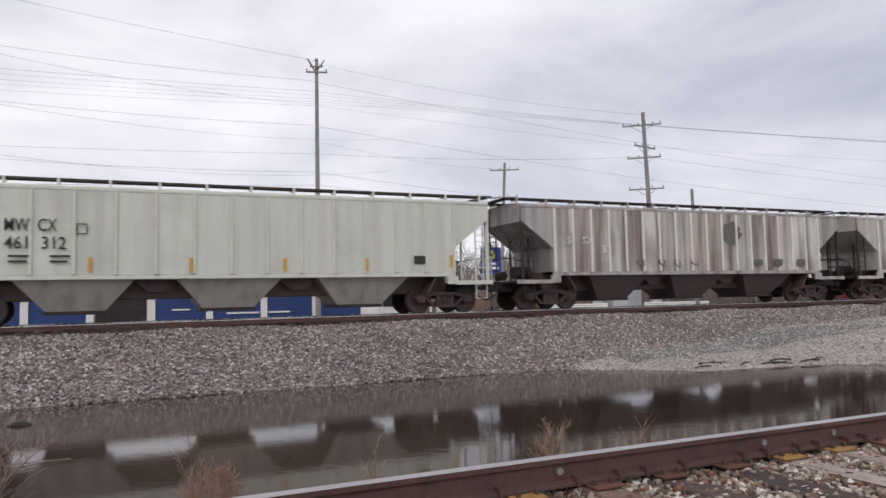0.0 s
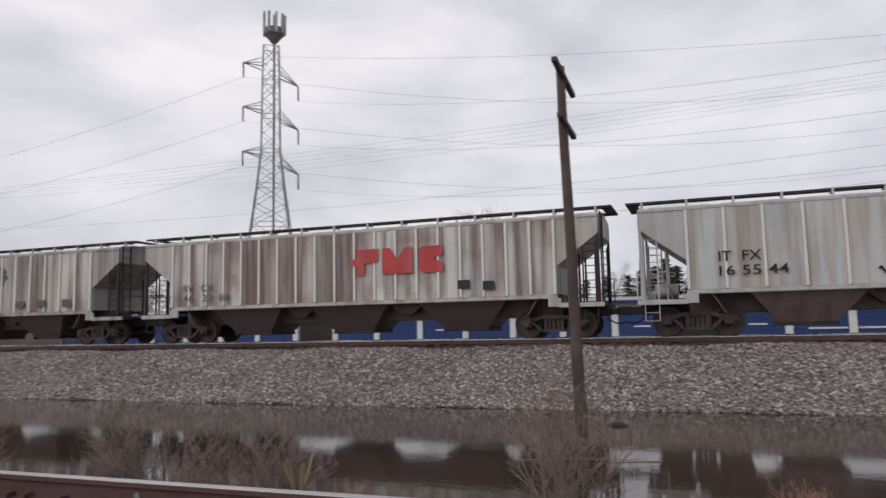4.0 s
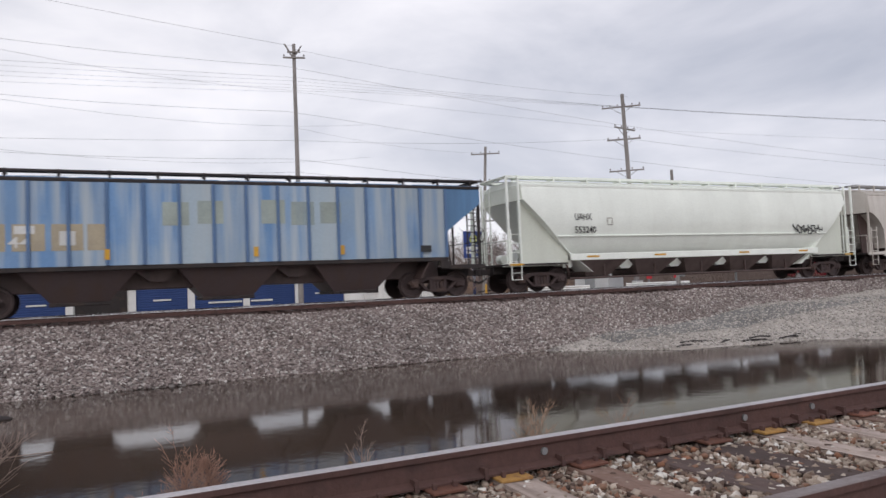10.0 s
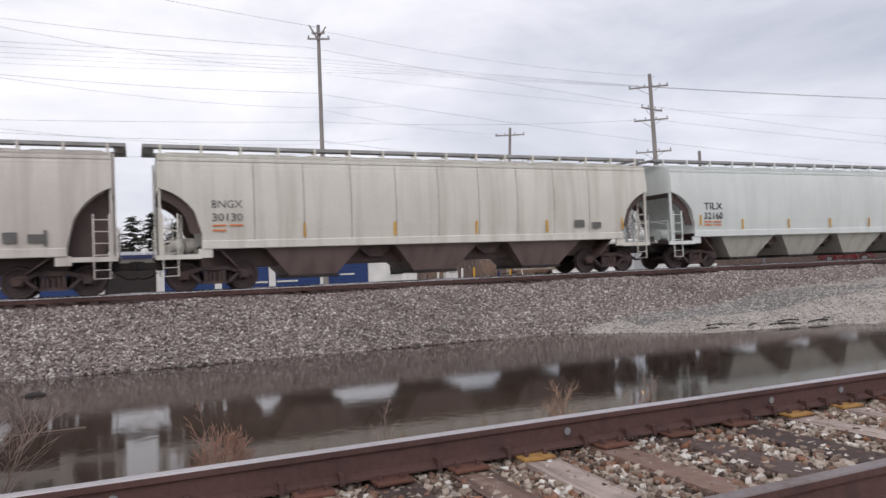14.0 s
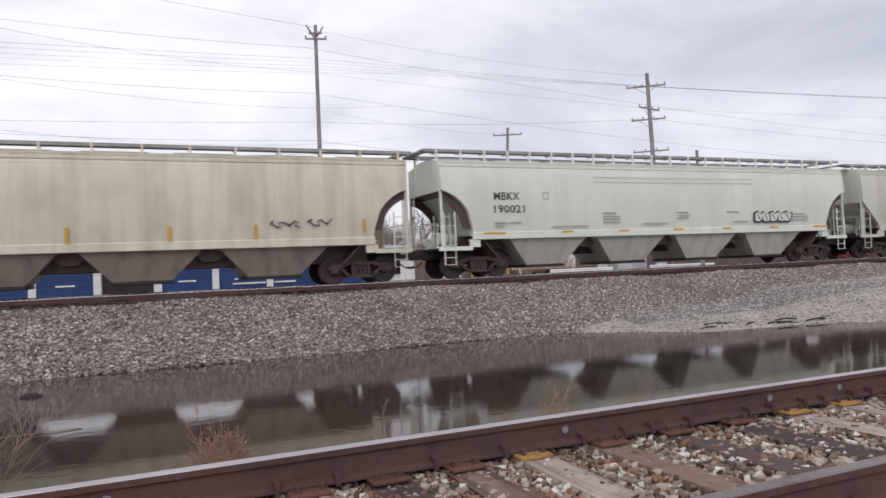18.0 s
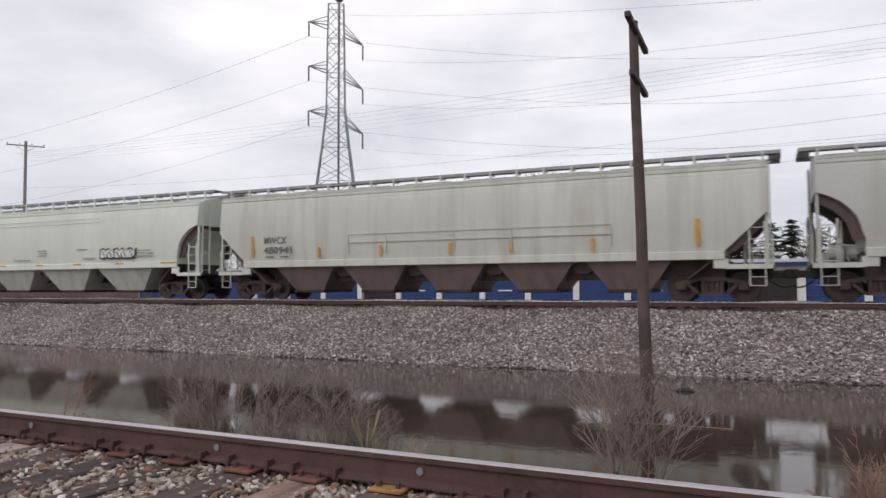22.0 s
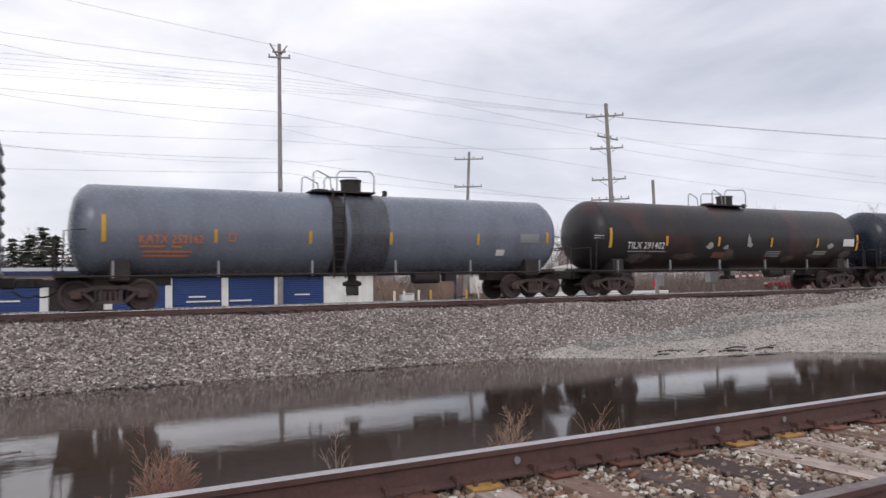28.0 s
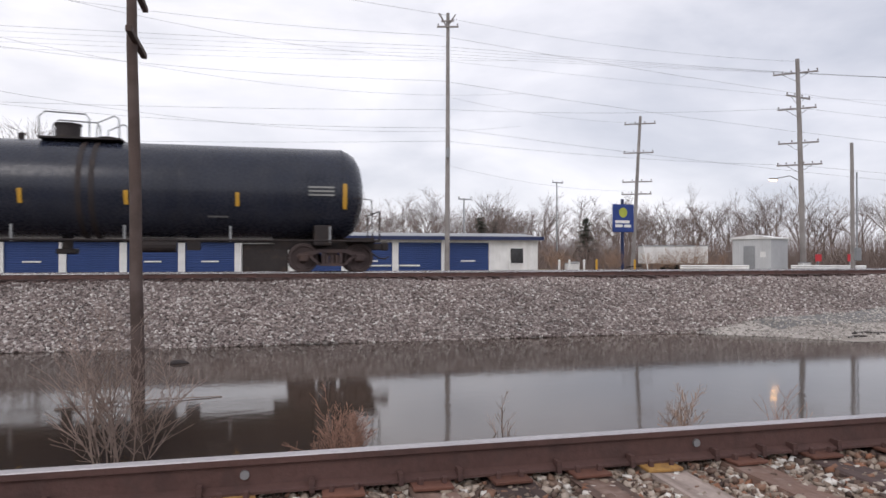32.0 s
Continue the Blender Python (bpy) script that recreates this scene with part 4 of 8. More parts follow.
# ---- tank cars ----
def tank_car(label, L, paint, dome_x=0.0, band=None, r=TANK_R, zc=TANK_Z, end=0.5, ladder=False, flip=1):
    car = empty("tank_car", label, "freight car")
    SHELL[car.name] = (r, zc)
    X = L / 2 - end
    n = 48
    prof = [(-X, 0.02), (-X + 0.05, 0.55), (-X + 0.16, 0.98), (-X + 0.34, 1.27), (-X + 0.55, 1.41), (-X + 0.75, r), (X - 0.75, r), (X - 0.55, 1.41), (X - 0.34, 1.27), (X - 0.16, 0.98), (X - 0.05, 0.55), (X, 0.02)]
    b = Build().loft([[(x, q * math.cos(2 * math.pi * i / n), zc + q * math.sin(2 * math.pi * i / n)) for i in range(n)] for x, q in prof])
    part("tank_shell", b, paint, car, smooth=True)
    for x in (-X + 0.75, -X * 0.4, X * 0.35, X - 0.75):
        b = Build().loft([[(x + k, (r + 0.006) * math.cos(2 * math.pi * i / n), zc + (r + 0.006) * math.sin(2 * math.pi * i / n)) for i in range(n)] for k in (-0.02, 0.02)], cap=False)
        part("weld_band", b, paint, car, smooth=True)
    if band:
        for x0, x1, band_paint in band:
            b = Build().loft([[(x, (r + 0.018) * math.cos(2 * math.pi * i / n), zc + (r + 0.018) * math.sin(2 * math.pi * i / n)) for i in range(n)] for x in (x0, x1)], cap=False)
            part("spill_band", b, band_paint, car, "black spill-stained band round the tank", smooth=True)
    zt = zc + r
    d = Build().cyl((dome_x, 0, zt - 0.15), (dome_x, 0, zt + 0.46), 0.36, n=24).cyl((dome_x, 0, zt + 0.46), (dome_x, 0, zt + 0.52), 0.39, n=24)
    part("manway_dome", d, M_steel_dark, car, smooth=True)
    def along(q):
        return dome_x + flip * q

    b = Build().box(*sorted((along(-0.65), along(1.65))), -0.75, 0.75, zt - 0.02, zt + 0.03)
    b.cyl((along(1.15), 0, zt), (along(1.15), 0, zt + 0.14), 0.3, n=16).cyl((along(-1.3), 0, zt - 0.05), (along(-1.3), 0, zt + 0.2), 0.09, n=10)
    part("top_platform", b, M_steel_dark, car)
    for y in (-0.72, 0.72):
        b = Build().tube([(along(-0.6), y, zt), (along(-0.62), y, zt + 0.6), (along(-0.45), y, zt + 0.76), (along(0.65), y, zt + 0.72), (along(0.76), y, zt + 0.58), (along(0.76), y, zt)], 0.024)
        part("safety_rail", b, M_galv, car)
        b = Build().tube([(along(0.95), y, zt), (along(1.0), y, zt + 0.48), (along(1.45), y, zt + 0.7), (along(1.58), y, zt + 0.62), (along(1.6), y, zt)], 0.024)
        part("safety_rail", b, M_galv, car)
    lad = ladder_mesh(zt - 0.85, 0.4, 12, M_steel_dark)
    for s in (-1, 1) if ladder else ():
        put("ladder", lad, car, pose(dome_x - 0.95, s * (r + 0.06), 0.85))
    for e in (-1, 1):
        part("stub_sill", Build().box(*sorted((e * (X - 2.9), e * (L / 2 - 0.48))), -0.3, 0.3, 0.72, 1.12), M_steel_dark, car)
        part("saddle", Build().box(e * (X - 1.4) - 0.28, e * (X - 1.4) + 0.28, -1.2, 1.2, 0.85, 1.5, 0.03), M_steel_dark, car)
    b = Build()
    for s in (-1, 1):
        b.tube([(-X + 0.5, s * 1.42, 1.0), (X - 0.5, s * 1.42, 1.0)], 0.03)
    part("side_handrail", b, M_steel_dark, car)
    stand = Build().box(-0.03, 0.03, -1.45, -1.38, 0.95, 1.45).mesh("handrail_stand", M_galv)
    for i in range(6):
        put("handrail_stand", stand, car, pose(-X + 1.2 + (2 * X - 2.4) * i / 5, 0.02 if i in (0, 5) else 0.12, 0))
    b = Build().cyl((dome_x, 0, 0.62), (dome_x, 0, 1.3), 0.16, n=12).box(dome_x - 0.28, dome_x + 0.28, -0.25, 0.25, 0.58, 0.75, 0.04)
    part("bottom_outlet", b, M_steel_dark, car)
    b = Build().cyl((dome_x + 2.2, -0.4, 0.85), (dome_x + 3.2, -0.4, 0.85), 0.22, n=14).box(dome_x + 3.5, dome_x + 3.9, -0.5, -0.1, 0.7, 1.0)
    part("air_reservoir", b, M_steel_dark, car)
    for e in (-1, 1):
        b = Build().box(*sorted((e * (X - 0.6), e * (L / 2 - 0.48))), -1.45, 1.45, 0.98, 1.03)
        b.tube([(e * (L / 2 - 0.48), -1.42, 1.0), (e * (L / 2 - 0.48), -1.42, 1.95), (e * (L / 2 - 0.48), 1.42, 1.95), (e * (L / 2 - 0.48), 1.42, 1.0)], 0.022)
        b.tube([(e * (X - 0.5), -1.5, 2.35), (e * (L / 2 - 0.75), -1.5, 2.3), (e * (L / 2 - 0.7), -1.45, 1.0)], 0.02)
        part("end_platform", b, M_steel_dark, car)
    running_gear(car, L, 1.95)
    return car


# ---- box cars ----
def box_car(label, L, paint, end_paint, door_paint, door, z_eave, z_top, ribs, corrugated_door=False, z0=0.72, drop=0.12):
    car = empty("box_car", label, "freight car")
    X = L / 2 - 1.0
    W = 1.5
    b = Build().box(-X, X, -W, W, z0 + 0.3, z_eave)
    part("body", b, paint, car)
    b = Build().prism([(-W - 0.04, z_eave - 0.03), (W + 0.04, z_eave - 0.03), (W + 0.04, z_eave + 0.04), (0, z_top), (-W - 0.04, z_eave + 0.04)], "x", -X - 0.04, X + 0.04)
    for i in range(15):
        x = -X + 2 * X * i / 14
        b.prism([(-W - 0.03, z_eave + 0.04), (0, z_top + 0.0), (W - 0.03, z_eave + 0.04), (W - 0.03, z_eave + 0.06), (0, z_top + 0.03), (-W + 0.03, z_eave + 0.06)], "x", max(-X, x - 0.05), min(X, x + 0.05))
    part("roof", b, end_paint, car)
    rib = Build().box(-0.05, 0.05, -0.06, 0, z0 + 0.32, z_eave - 0.06, 0.015).mesh("rib", paint)
    rib_far = Build().box(-0.05, 0.05, 0, 0.06, z0 + 0.32, z_eave - 0.06).mesh("rib", paint)
    for x in ribs:
        put("rib", rib, car, pose(x * X, -W, 0))
        put("rib", rib_far, car, pose(x * X, W, 0))
    for s in (-1, 1):
        y = s * (W + 0.04)
        b = Build().box(-X, X, min(y, s * W), max(y, s * W), z0 + drop, z0 + 0.36)
        b.prism([(-X * 0.5, z0 + drop), (X * 0.5, z0 + drop), (X * 0.46, z0 + drop - 0.1), (-X * 0.46, z0 + drop - 0.1)], "y", min(y, s * (W - 0.05)), max(y, s * (W - 0.05)))
        part("side_sill", b, paint, car)
        d0, d1 = door[0] * X, door[1] * X
        y2 = s * (W + 0.09)
        b = Build().box(d0, d1, min(s * W, y2), max(s * W, y2), z0 + 0.34, z_eave - 0.14)
        dr = part("sliding_door", b, door_paint, car)
        if corrugated_door:
            slat = Build().prism([(min(y2, y2 + s * 0.05), 0), (max(y2, y2 + s * 0.05), 0.03), (max(y2, y2 + s * 0.05), 0.1), (min(y2, y2 + s * 0.05), 0.13)], "x", d0 + 0.05, d1 - 0.05).mesh("door_corrugation", door_paint)
            for i in range(16):
                put("door_corrugation", slat, dr, pose(0, 0, z0 + 0.45 + i * (z_eave - z0 - 0.75) / 16))
        else:
            for f in (0.28, 0.42, 0.56, 0.7):
                b = Build().box(d0, d1, min(y2, y2 + s * 0.04), max(y2, y2 + s * 0.04), z0 + (z_eave - z0) * f, z0 + (z_eave - z0) * f + 0.06)
                part("door_rail", b, P_door_rail, dr)
            for q in (0.3, 0.62):
                x = d0 + (d1 - d0) * q
                b = Build().cyl((x, y2 + s * 0.03, z0 + 0.4), (x, y2 + s * 0.03, z0 + 2.4), 0.025, n=6)
                part("lock_rod", b, P_door_rail, dr)
        for za, zb in ((z_eave - 0.14, z_eave - 0.06), (z0 + 0.26, z0 + 0.33)):
            part("door_track", Build().box(d0 - 1.5, d1 + 0.2, min(s * W, s * (W + 0.12)), max(s * W, s * (W + 0.12)), za, zb), paint, car)
    for e in (-1, 1):
        for i in range(9):
            z = z0 + 0.5 + i * (z_eave - z0 - 0.7) / 9
            b = Build().prism([(e * X, z), (e * (X + 0.09), z + 0.07), (e * (X + 0.09), z + 0.17), (e * X, z + 0.24)], "y", -W + 0.08, W - 0.08)
            part("end_corrugation", b, end_paint, car)
        for s in (-1, 1):
            lad = ladder_mesh(2.2, 0.42, 7, paint, steps=1)
            put("ladder", lad, car, pose(e * (X - 0.3), s * (W + 0.05), z0 + 0.2))
    b = Build().box(-L / 2 + 0.5, L / 2 - 0.5, -0.32, 0.32, 0.72, 1.0)
    part("center_sill", b, M_steel_dark, car)
    b = Build().cyl((-2.5, -0.7, 0.62), (-1.5, -0.7, 0.62), 0.2, n=12).box(0.5, 1.4, -0.8, -0.5, 0.45, 0.75).tube([(-4, -0.6, 0.6), (4, -0.6, 0.6)], 0.03)
    part("brake_gear", b, M_steel_dark, car)
    running_gear(car, L, 2.55)
    return car


# ---- the train ----
def run(t):
    """How far the train has rolled after t seconds."""
    return -0.11 - 13.10506 * t + 0.00145472 * t * t + 0.0000508899 * t ** 3


def paint(name, col, streak=GRIME, amt=0.45, patch=None, pa=0.4, rough_=0.5, ps=0.7):
    return mat(name, col, rough_, 0.0, var=0.08, scale=0.5, grain=0.05, gscale=18, bump=0.05, streak=streak, streak_amt=amt, patch=patch, patch_amt=pa, patch_scale=ps)


JOINTS = (-6.46, 12.65, 31.13, 50.19, 69.09, 87.06, 106.17, 125.11, 143.9, 164.54, 183.26, 202.46, 222.72, 244.51, 266.04, 287.64, 309.74, 327.63, 346.07, 363.65, 382.5, 401.11, 420.25)
SPAN = list(zip(JOINTS, JOINTS[1:]))
TRAIN = []
BROWN = (0.1, 0.062, 0.05)
P_a = paint("pale_green_grey_paint", (0.62, 0.64, 0.57), (0.4, 0.37, 0.3), 0.3)
P_a_low = paint("grey_hopper_paint", (0.42, 0.4, 0.36), GRIME, 0.4)
P_b = paint("sooty_white_paint", (0.42, 0.4, 0.38), BROWN, 0.75, (0.2, 0.16, 0.15), 0.6)
P_c = paint("stained_white_paint", (0.52, 0.5, 0.46), (0.2, 0.12, 0.09), 0.6, (0.25, 0.17, 0.15), 0.5)
P_d = paint("weathered_grey_paint", (0.48, 0.49, 0.48), (0.26, 0.17, 0.1), 0.5, (0.35, 0.27, 0.2), 0.4)
P_e = paint("purple_brown_stained_paint", (0.42, 0.39, 0.37), (0.17, 0.11, 0.1), 0.7, (0.24, 0.18, 0.17), 0.6)
P_f = paint("brown_grey_stained_paint", (0.42, 0.385, 0.35), (0.2, 0.14, 0.12), 0.65, (0.3, 0.22, 0.18), 0.5)
P_g = paint("cream_grey_paint", (0.47, 0.45, 0.4), (0.28, 0.22, 0.17), 0.5)
P_h_rib = paint("deep_blue_rib_paint", (0.1, 0.18, 0.33), GRIME, 0.4)
P_i = paint("clean_white_paint", (0.86, 0.9, 0.84), (0.6, 0.61, 0.56), 0.15)
P_j = paint("dusty_beige_grey_paint", (0.61, 0.575, 0.53), (0.34, 0.28, 0.24), 0.5, (0.48, 0.42, 0.37), 0.4)
P_k = paint("dusty_white_paint", (0.66, 0.64, 0.58), (0.38, 0.33, 0.28), 0.45)
P_l = paint("cool_white_paint", (0.66, 0.7, 0.68), (0.42, 0.42, 0.4), 0.25)
P_n = paint("rust_streaked_beige_paint", (0.66, 0.625, 0.52), (0.36, 0.28, 0.19), 0.45, (0.42, 0.36, 0.28), 0.4)
P_o = paint("fresh_pale_green_grey_paint", (0.68, 0.715, 0.635), (0.47, 0.46, 0.4), 0.2)
P_p = paint("pale_grey_green_stained_paint", (0.57, 0.58, 0.52), (0.36, 0.3, 0.22), 0.45)
P_q = paint("warm_grey_paint", (0.5, 0.5, 0.455), (0.37, 0.33, 0.28), 0.4)
# paints of the hopper bays, darker than the bodies above them
P_low = paint("dark_brown_hopper", (0.14, 0.105, 0.096), (0.06, 0.045, 0.042), 0.6)
P_low2 = paint("brown_grey_hopper", (0.17, 0.128, 0.12), (0.08, 0.06, 0.05), 0.6)
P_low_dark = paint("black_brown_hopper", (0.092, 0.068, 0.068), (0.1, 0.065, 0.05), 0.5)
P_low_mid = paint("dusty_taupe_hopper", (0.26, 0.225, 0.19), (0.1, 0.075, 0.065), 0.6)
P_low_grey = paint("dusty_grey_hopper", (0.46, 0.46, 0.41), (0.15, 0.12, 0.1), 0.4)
P_tank_r = mat("dark_blue_grey_tank_paint", (0.042, 0.048, 0.062), 0.34, 0.0, var=0.2, streak=(0.1, 0.095, 0.09), streak_amt=0.3, grain=0.04, bump=0.02)
P_tank_u = mat("blue_grey_tank_paint", (0.15, 0.17, 0.21), 0.24, 0.0, var=0.1, streak=(0.06, 0.06, 0.068), streak_amt=0.3, grain=0.04, bump=0.02)
P_tank_v = mat("matt_black_tank_paint", (0.02, 0.018, 0.019), 0.42, 0.0, var=0.2, patch=(0.09, 0.03, 0.025), patch_amt=0.7, patch_scale=0.5, grain=0.04, bump=0.02)
P_tank_spill = mat("spill_stained_tank_paint", (0.075, 0.08, 0.095), 0.3, 0.0, var=0.3, streak=(0.03, 0.027, 0.028), streak_amt=0.7, grain=0.04, bump=0.02)
P_tank_w = mat("satin_black_tank_paint", (0.019, 0.023, 0.037), 0.28, 0.0, var=0.2, streak=(0.07, 0.07, 0.075), streak_amt=0.2, grain=0.04, bump=0.02)
P_yellow = paint("faded_yellow_boxcar_paint", (0.68, 0.43, 0.15), (0.36, 0.19, 0.08), 0.6, (0.3, 0.15, 0.07), 0.6, ps=1.6)
P_yellow_end = paint("rusted_yellow_end_paint", (0.5, 0.3, 0.1), (0.12, 0.055, 0.04), 0.8, (0.1, 0.06, 0.06), 0.9, ps=1.0)
P_black_door = paint("black_door_paint", (0.03, 0.026, 0.024), (0.12, 0.07, 0.05), 0.4)
P_navy = paint("navy_boxcar_paint", (0.058, 0.075, 0.155), (0.1, 0.1, 0.13), 0.4, (0.05, 0.04, 0.055), 0.4, rough_=0.4)
P_navy_end = paint("dark_navy_end_paint", (0.03, 0.032, 0.055), (0.08, 0.06, 0.05), 0.5)
P_door_t = paint("oxide_stained_navy_door_paint", (0.055, 0.055, 0.1), (0.1, 0.05, 0.05), 0.5, (0.11, 0.05, 0.05), 0.4)


def panels(name, col, alt, streak, amt, patch=None, pa=0.4, obj=0.1, rough_=0.55):
    """Side sheets that have weathered each in its own way."""
    return mat(name, col, rough_, 0.0, var=0.14, scale=0.7, grain=0.06, gscale=14, bump=0.05, streak=streak, streak_amt=amt, patch=patch, patch_amt=pa, patch_scale=0.5, obj=obj, alt=alt, shift=True, streak_at=(0.42, 0.64))


PP_a = panels("pale_green_side_sheet", (0.6, 0.62, 0.55), (0.64, 0.65, 0.59), (0.4, 0.37, 0.3), 0.3, obj=0.05)
PP_b = panels("sooty_side_sheet", (0.6, 0.58, 0.53), (0.43, 0.4, 0.36), (0.13, 0.1, 0.09), 0.8, (0.24, 0.2, 0.18), 0.75, obj=0.14)
PP_c = panels("rust_stained_side_sheet", (0.66, 0.65, 0.61), (0.5, 0.46, 0.43), (0.16, 0.1, 0.09), 0.85, (0.25, 0.17, 0.15), 0.8, obj=0.14)
PP_d = panels("weathered_grey_side_sheet", (0.55, 0.565, 0.55), (0.48, 0.47, 0.44), (0.27, 0.17, 0.1), 0.6, (0.36, 0.29, 0.22), 0.4)
PP_e = panels("brown_stained_side_sheet", (0.5, 0.47, 0.44), (0.36, 0.32, 0.3), (0.16, 0.11, 0.1), 0.8, (0.22, 0.17, 0.16), 0.75, obj=0.15)
PP_f = panels("dusty_stained_side_sheet", (0.52, 0.45, 0.395), (0.46, 0.385, 0.33), (0.2, 0.14, 0.12), 0.6, (0.31, 0.24, 0.2), 0.5)
PP_g = panels("cream_side_sheet", (0.58, 0.56, 0.5), (0.52, 0.5, 0.44), (0.32, 0.27, 0.21), 0.55, (0.46, 0.4, 0.32), 0.4, obj=0.07)
PP_h = panels("patchy_blue_side_sheet", (0.14, 0.27, 0.48), (0.38, 0.47, 0.54), (0.46, 0.51, 0.53), 0.8, (0.3, 0.38, 0.44), 0.7, obj=0.1)
PP_soot = panels("soot_darkened_side_sheet", (0.38, 0.32, 0.29), (0.27, 0.21, 0.19), (0.1, 0.07, 0.065), 0.85, (0.5, 0.46, 0.41), 0.6, obj=0.14)
P_h_end = paint("solid_blue_end_paint", (0.11, 0.23, 0.41), (0.07, 0.13, 0.22), 0.5)
# underbody brown, darkened to include the shade under the cars
P_hide = paint("shaded_brown_underbody", (0.1, 0.066, 0.06), (0.04, 0.03, 0.028), 0.6)
# dusty ribs, painted brighter than the sheets so their highlights sit in the colour
P_rib = paint("highlight_white_dusty_rib_paint", (0.74, 0.72, 0.67), (0.4, 0.34, 0.3), 0.45)
M_faint = mat("faint_grey_stencil", (0.36, 0.36, 0.32), 0.7)
M_dim = mat("worn_black_print", (0.13, 0.125, 0.12), 0.7)


def join(car, k, off=0.0):
    """Couples a car into the train; its marks are set out from a point a little off its middle."""
    TRAIN.append((car, (SPAN[k][0] + SPAN[k][1]) / 2 + off))
    for q in car.children:
        q.matrix_basis = Matrix.Translation((-off, 0, 0)) @ q.matrix_basis
    return car


def length(k):
    return SPAN[k][1] - SPAN[k][0]


def box_mark(car, x, z, s, material, y=-1.585):
    """A small stencilled square outline."""
    b = Build()
    for u, v, w, h in ((0, 0, s, 0.03), (0, s, s, 0.03), (0, 0.03, 0.03, s - 0.03), (s - 0.03, 0.03, 0.03, s - 0.03)):
        flat_bar(b, x + u, z + v, w, h, y)
    put("stencil_square", wrapped(b.mesh("stencil_square", material), y, car), car)


def scrawl(car, spots, h, w, seed, material, label, y=-1.588):
    """Loose loops of spray paint."""
    g = random.Random(seed)
    for x0, x1, z in spots:
        b = Build()
        pts, n = [], max(6, int((x1 - x0) / 0.07))
        for i in range(n):
            f = i / (n - 1)
            pts.append((x0 + (x1 - x0) * f + 0.09 * math.sin(i * 1.9 + g.random()), z + h / 2 * math.sin(i * 1.35 + g.uniform(-0.5, 0.5)) * g.uniform(0.5, 1)))
        part("scrawl", b.ribbon(pts, y, w), material, car, label)


GLYPHS = (((0, 1), (1, 0.95), (0.1, 0.05), (1, 0)), ((0.5, 1), (0, 0.55), (0.4, 0), (1, 0.45), (0.55, 1)), ((0, 0), (0.15, 1), (0.5, 0.4), (0.85, 1), (1, 0)),
          ((0.05, 0), (0, 1), (0.9, 0.85), (0.2, 0.5), (1, 0.3), (0.1, 0)), ((1, 0.85), (0.2, 1), (0.05, 0.65), (0.95, 0.4), (0.8, 0), (0, 0.12)), ((0, 0.1), (0.5, 1), (1, 0), (0.2, 0.42)),
          ((0.9, 1), (0, 0.9), (0.3, 0.5), (0.8, 0.52), (0.1, 0.4), (0.05, 0), (1, 0.1)), ((0, 1), (0.1, 0), (0.15, 0.5), (0.9, 1), (0.3, 0.5), (1, 0)))


def rounded(pts, times=2):
    """Cuts the corners of a line of points."""
    for _ in range(times):
        out = [pts[0]]
        for a, b in zip(pts, pts[1:]):
            out += [(a[0] * 0.75 + b[0] * 0.25, a[1] * 0.75 + b[1] * 0.25), (a[0] * 0.25 + b[0] * 0.75, a[1] * 0.25 + b[1] * 0.75)]
        pts = out + [pts[-1]]
    return pts


def brush(b, pts, y, w):
    """A flat stroke of spray paint whose layers lie over one another."""
    n = len(pts)
    vs = []
    for i in range(n):
        a, c_ = pts[max(0, i - 1)], pts[min(n - 1, i + 1)]
        dx, dz = c_[0] - a[0], c_[1] - a[1]
        q = math.hypot(dx, dz) or 1
        vs += [(pts[i][0] - dz / q * w / 2, y - 0.0002 * i, pts[i][1] + dx / q * w / 2), (pts[i][0] + dz / q * w / 2, y - 0.0002 * i, pts[i][1] - dx / q * w / 2)]
    return b.add(vs, [(2 * i, 2 * i + 1, 2 * i + 3, 2 * i + 2) for i in range(n - 1)])


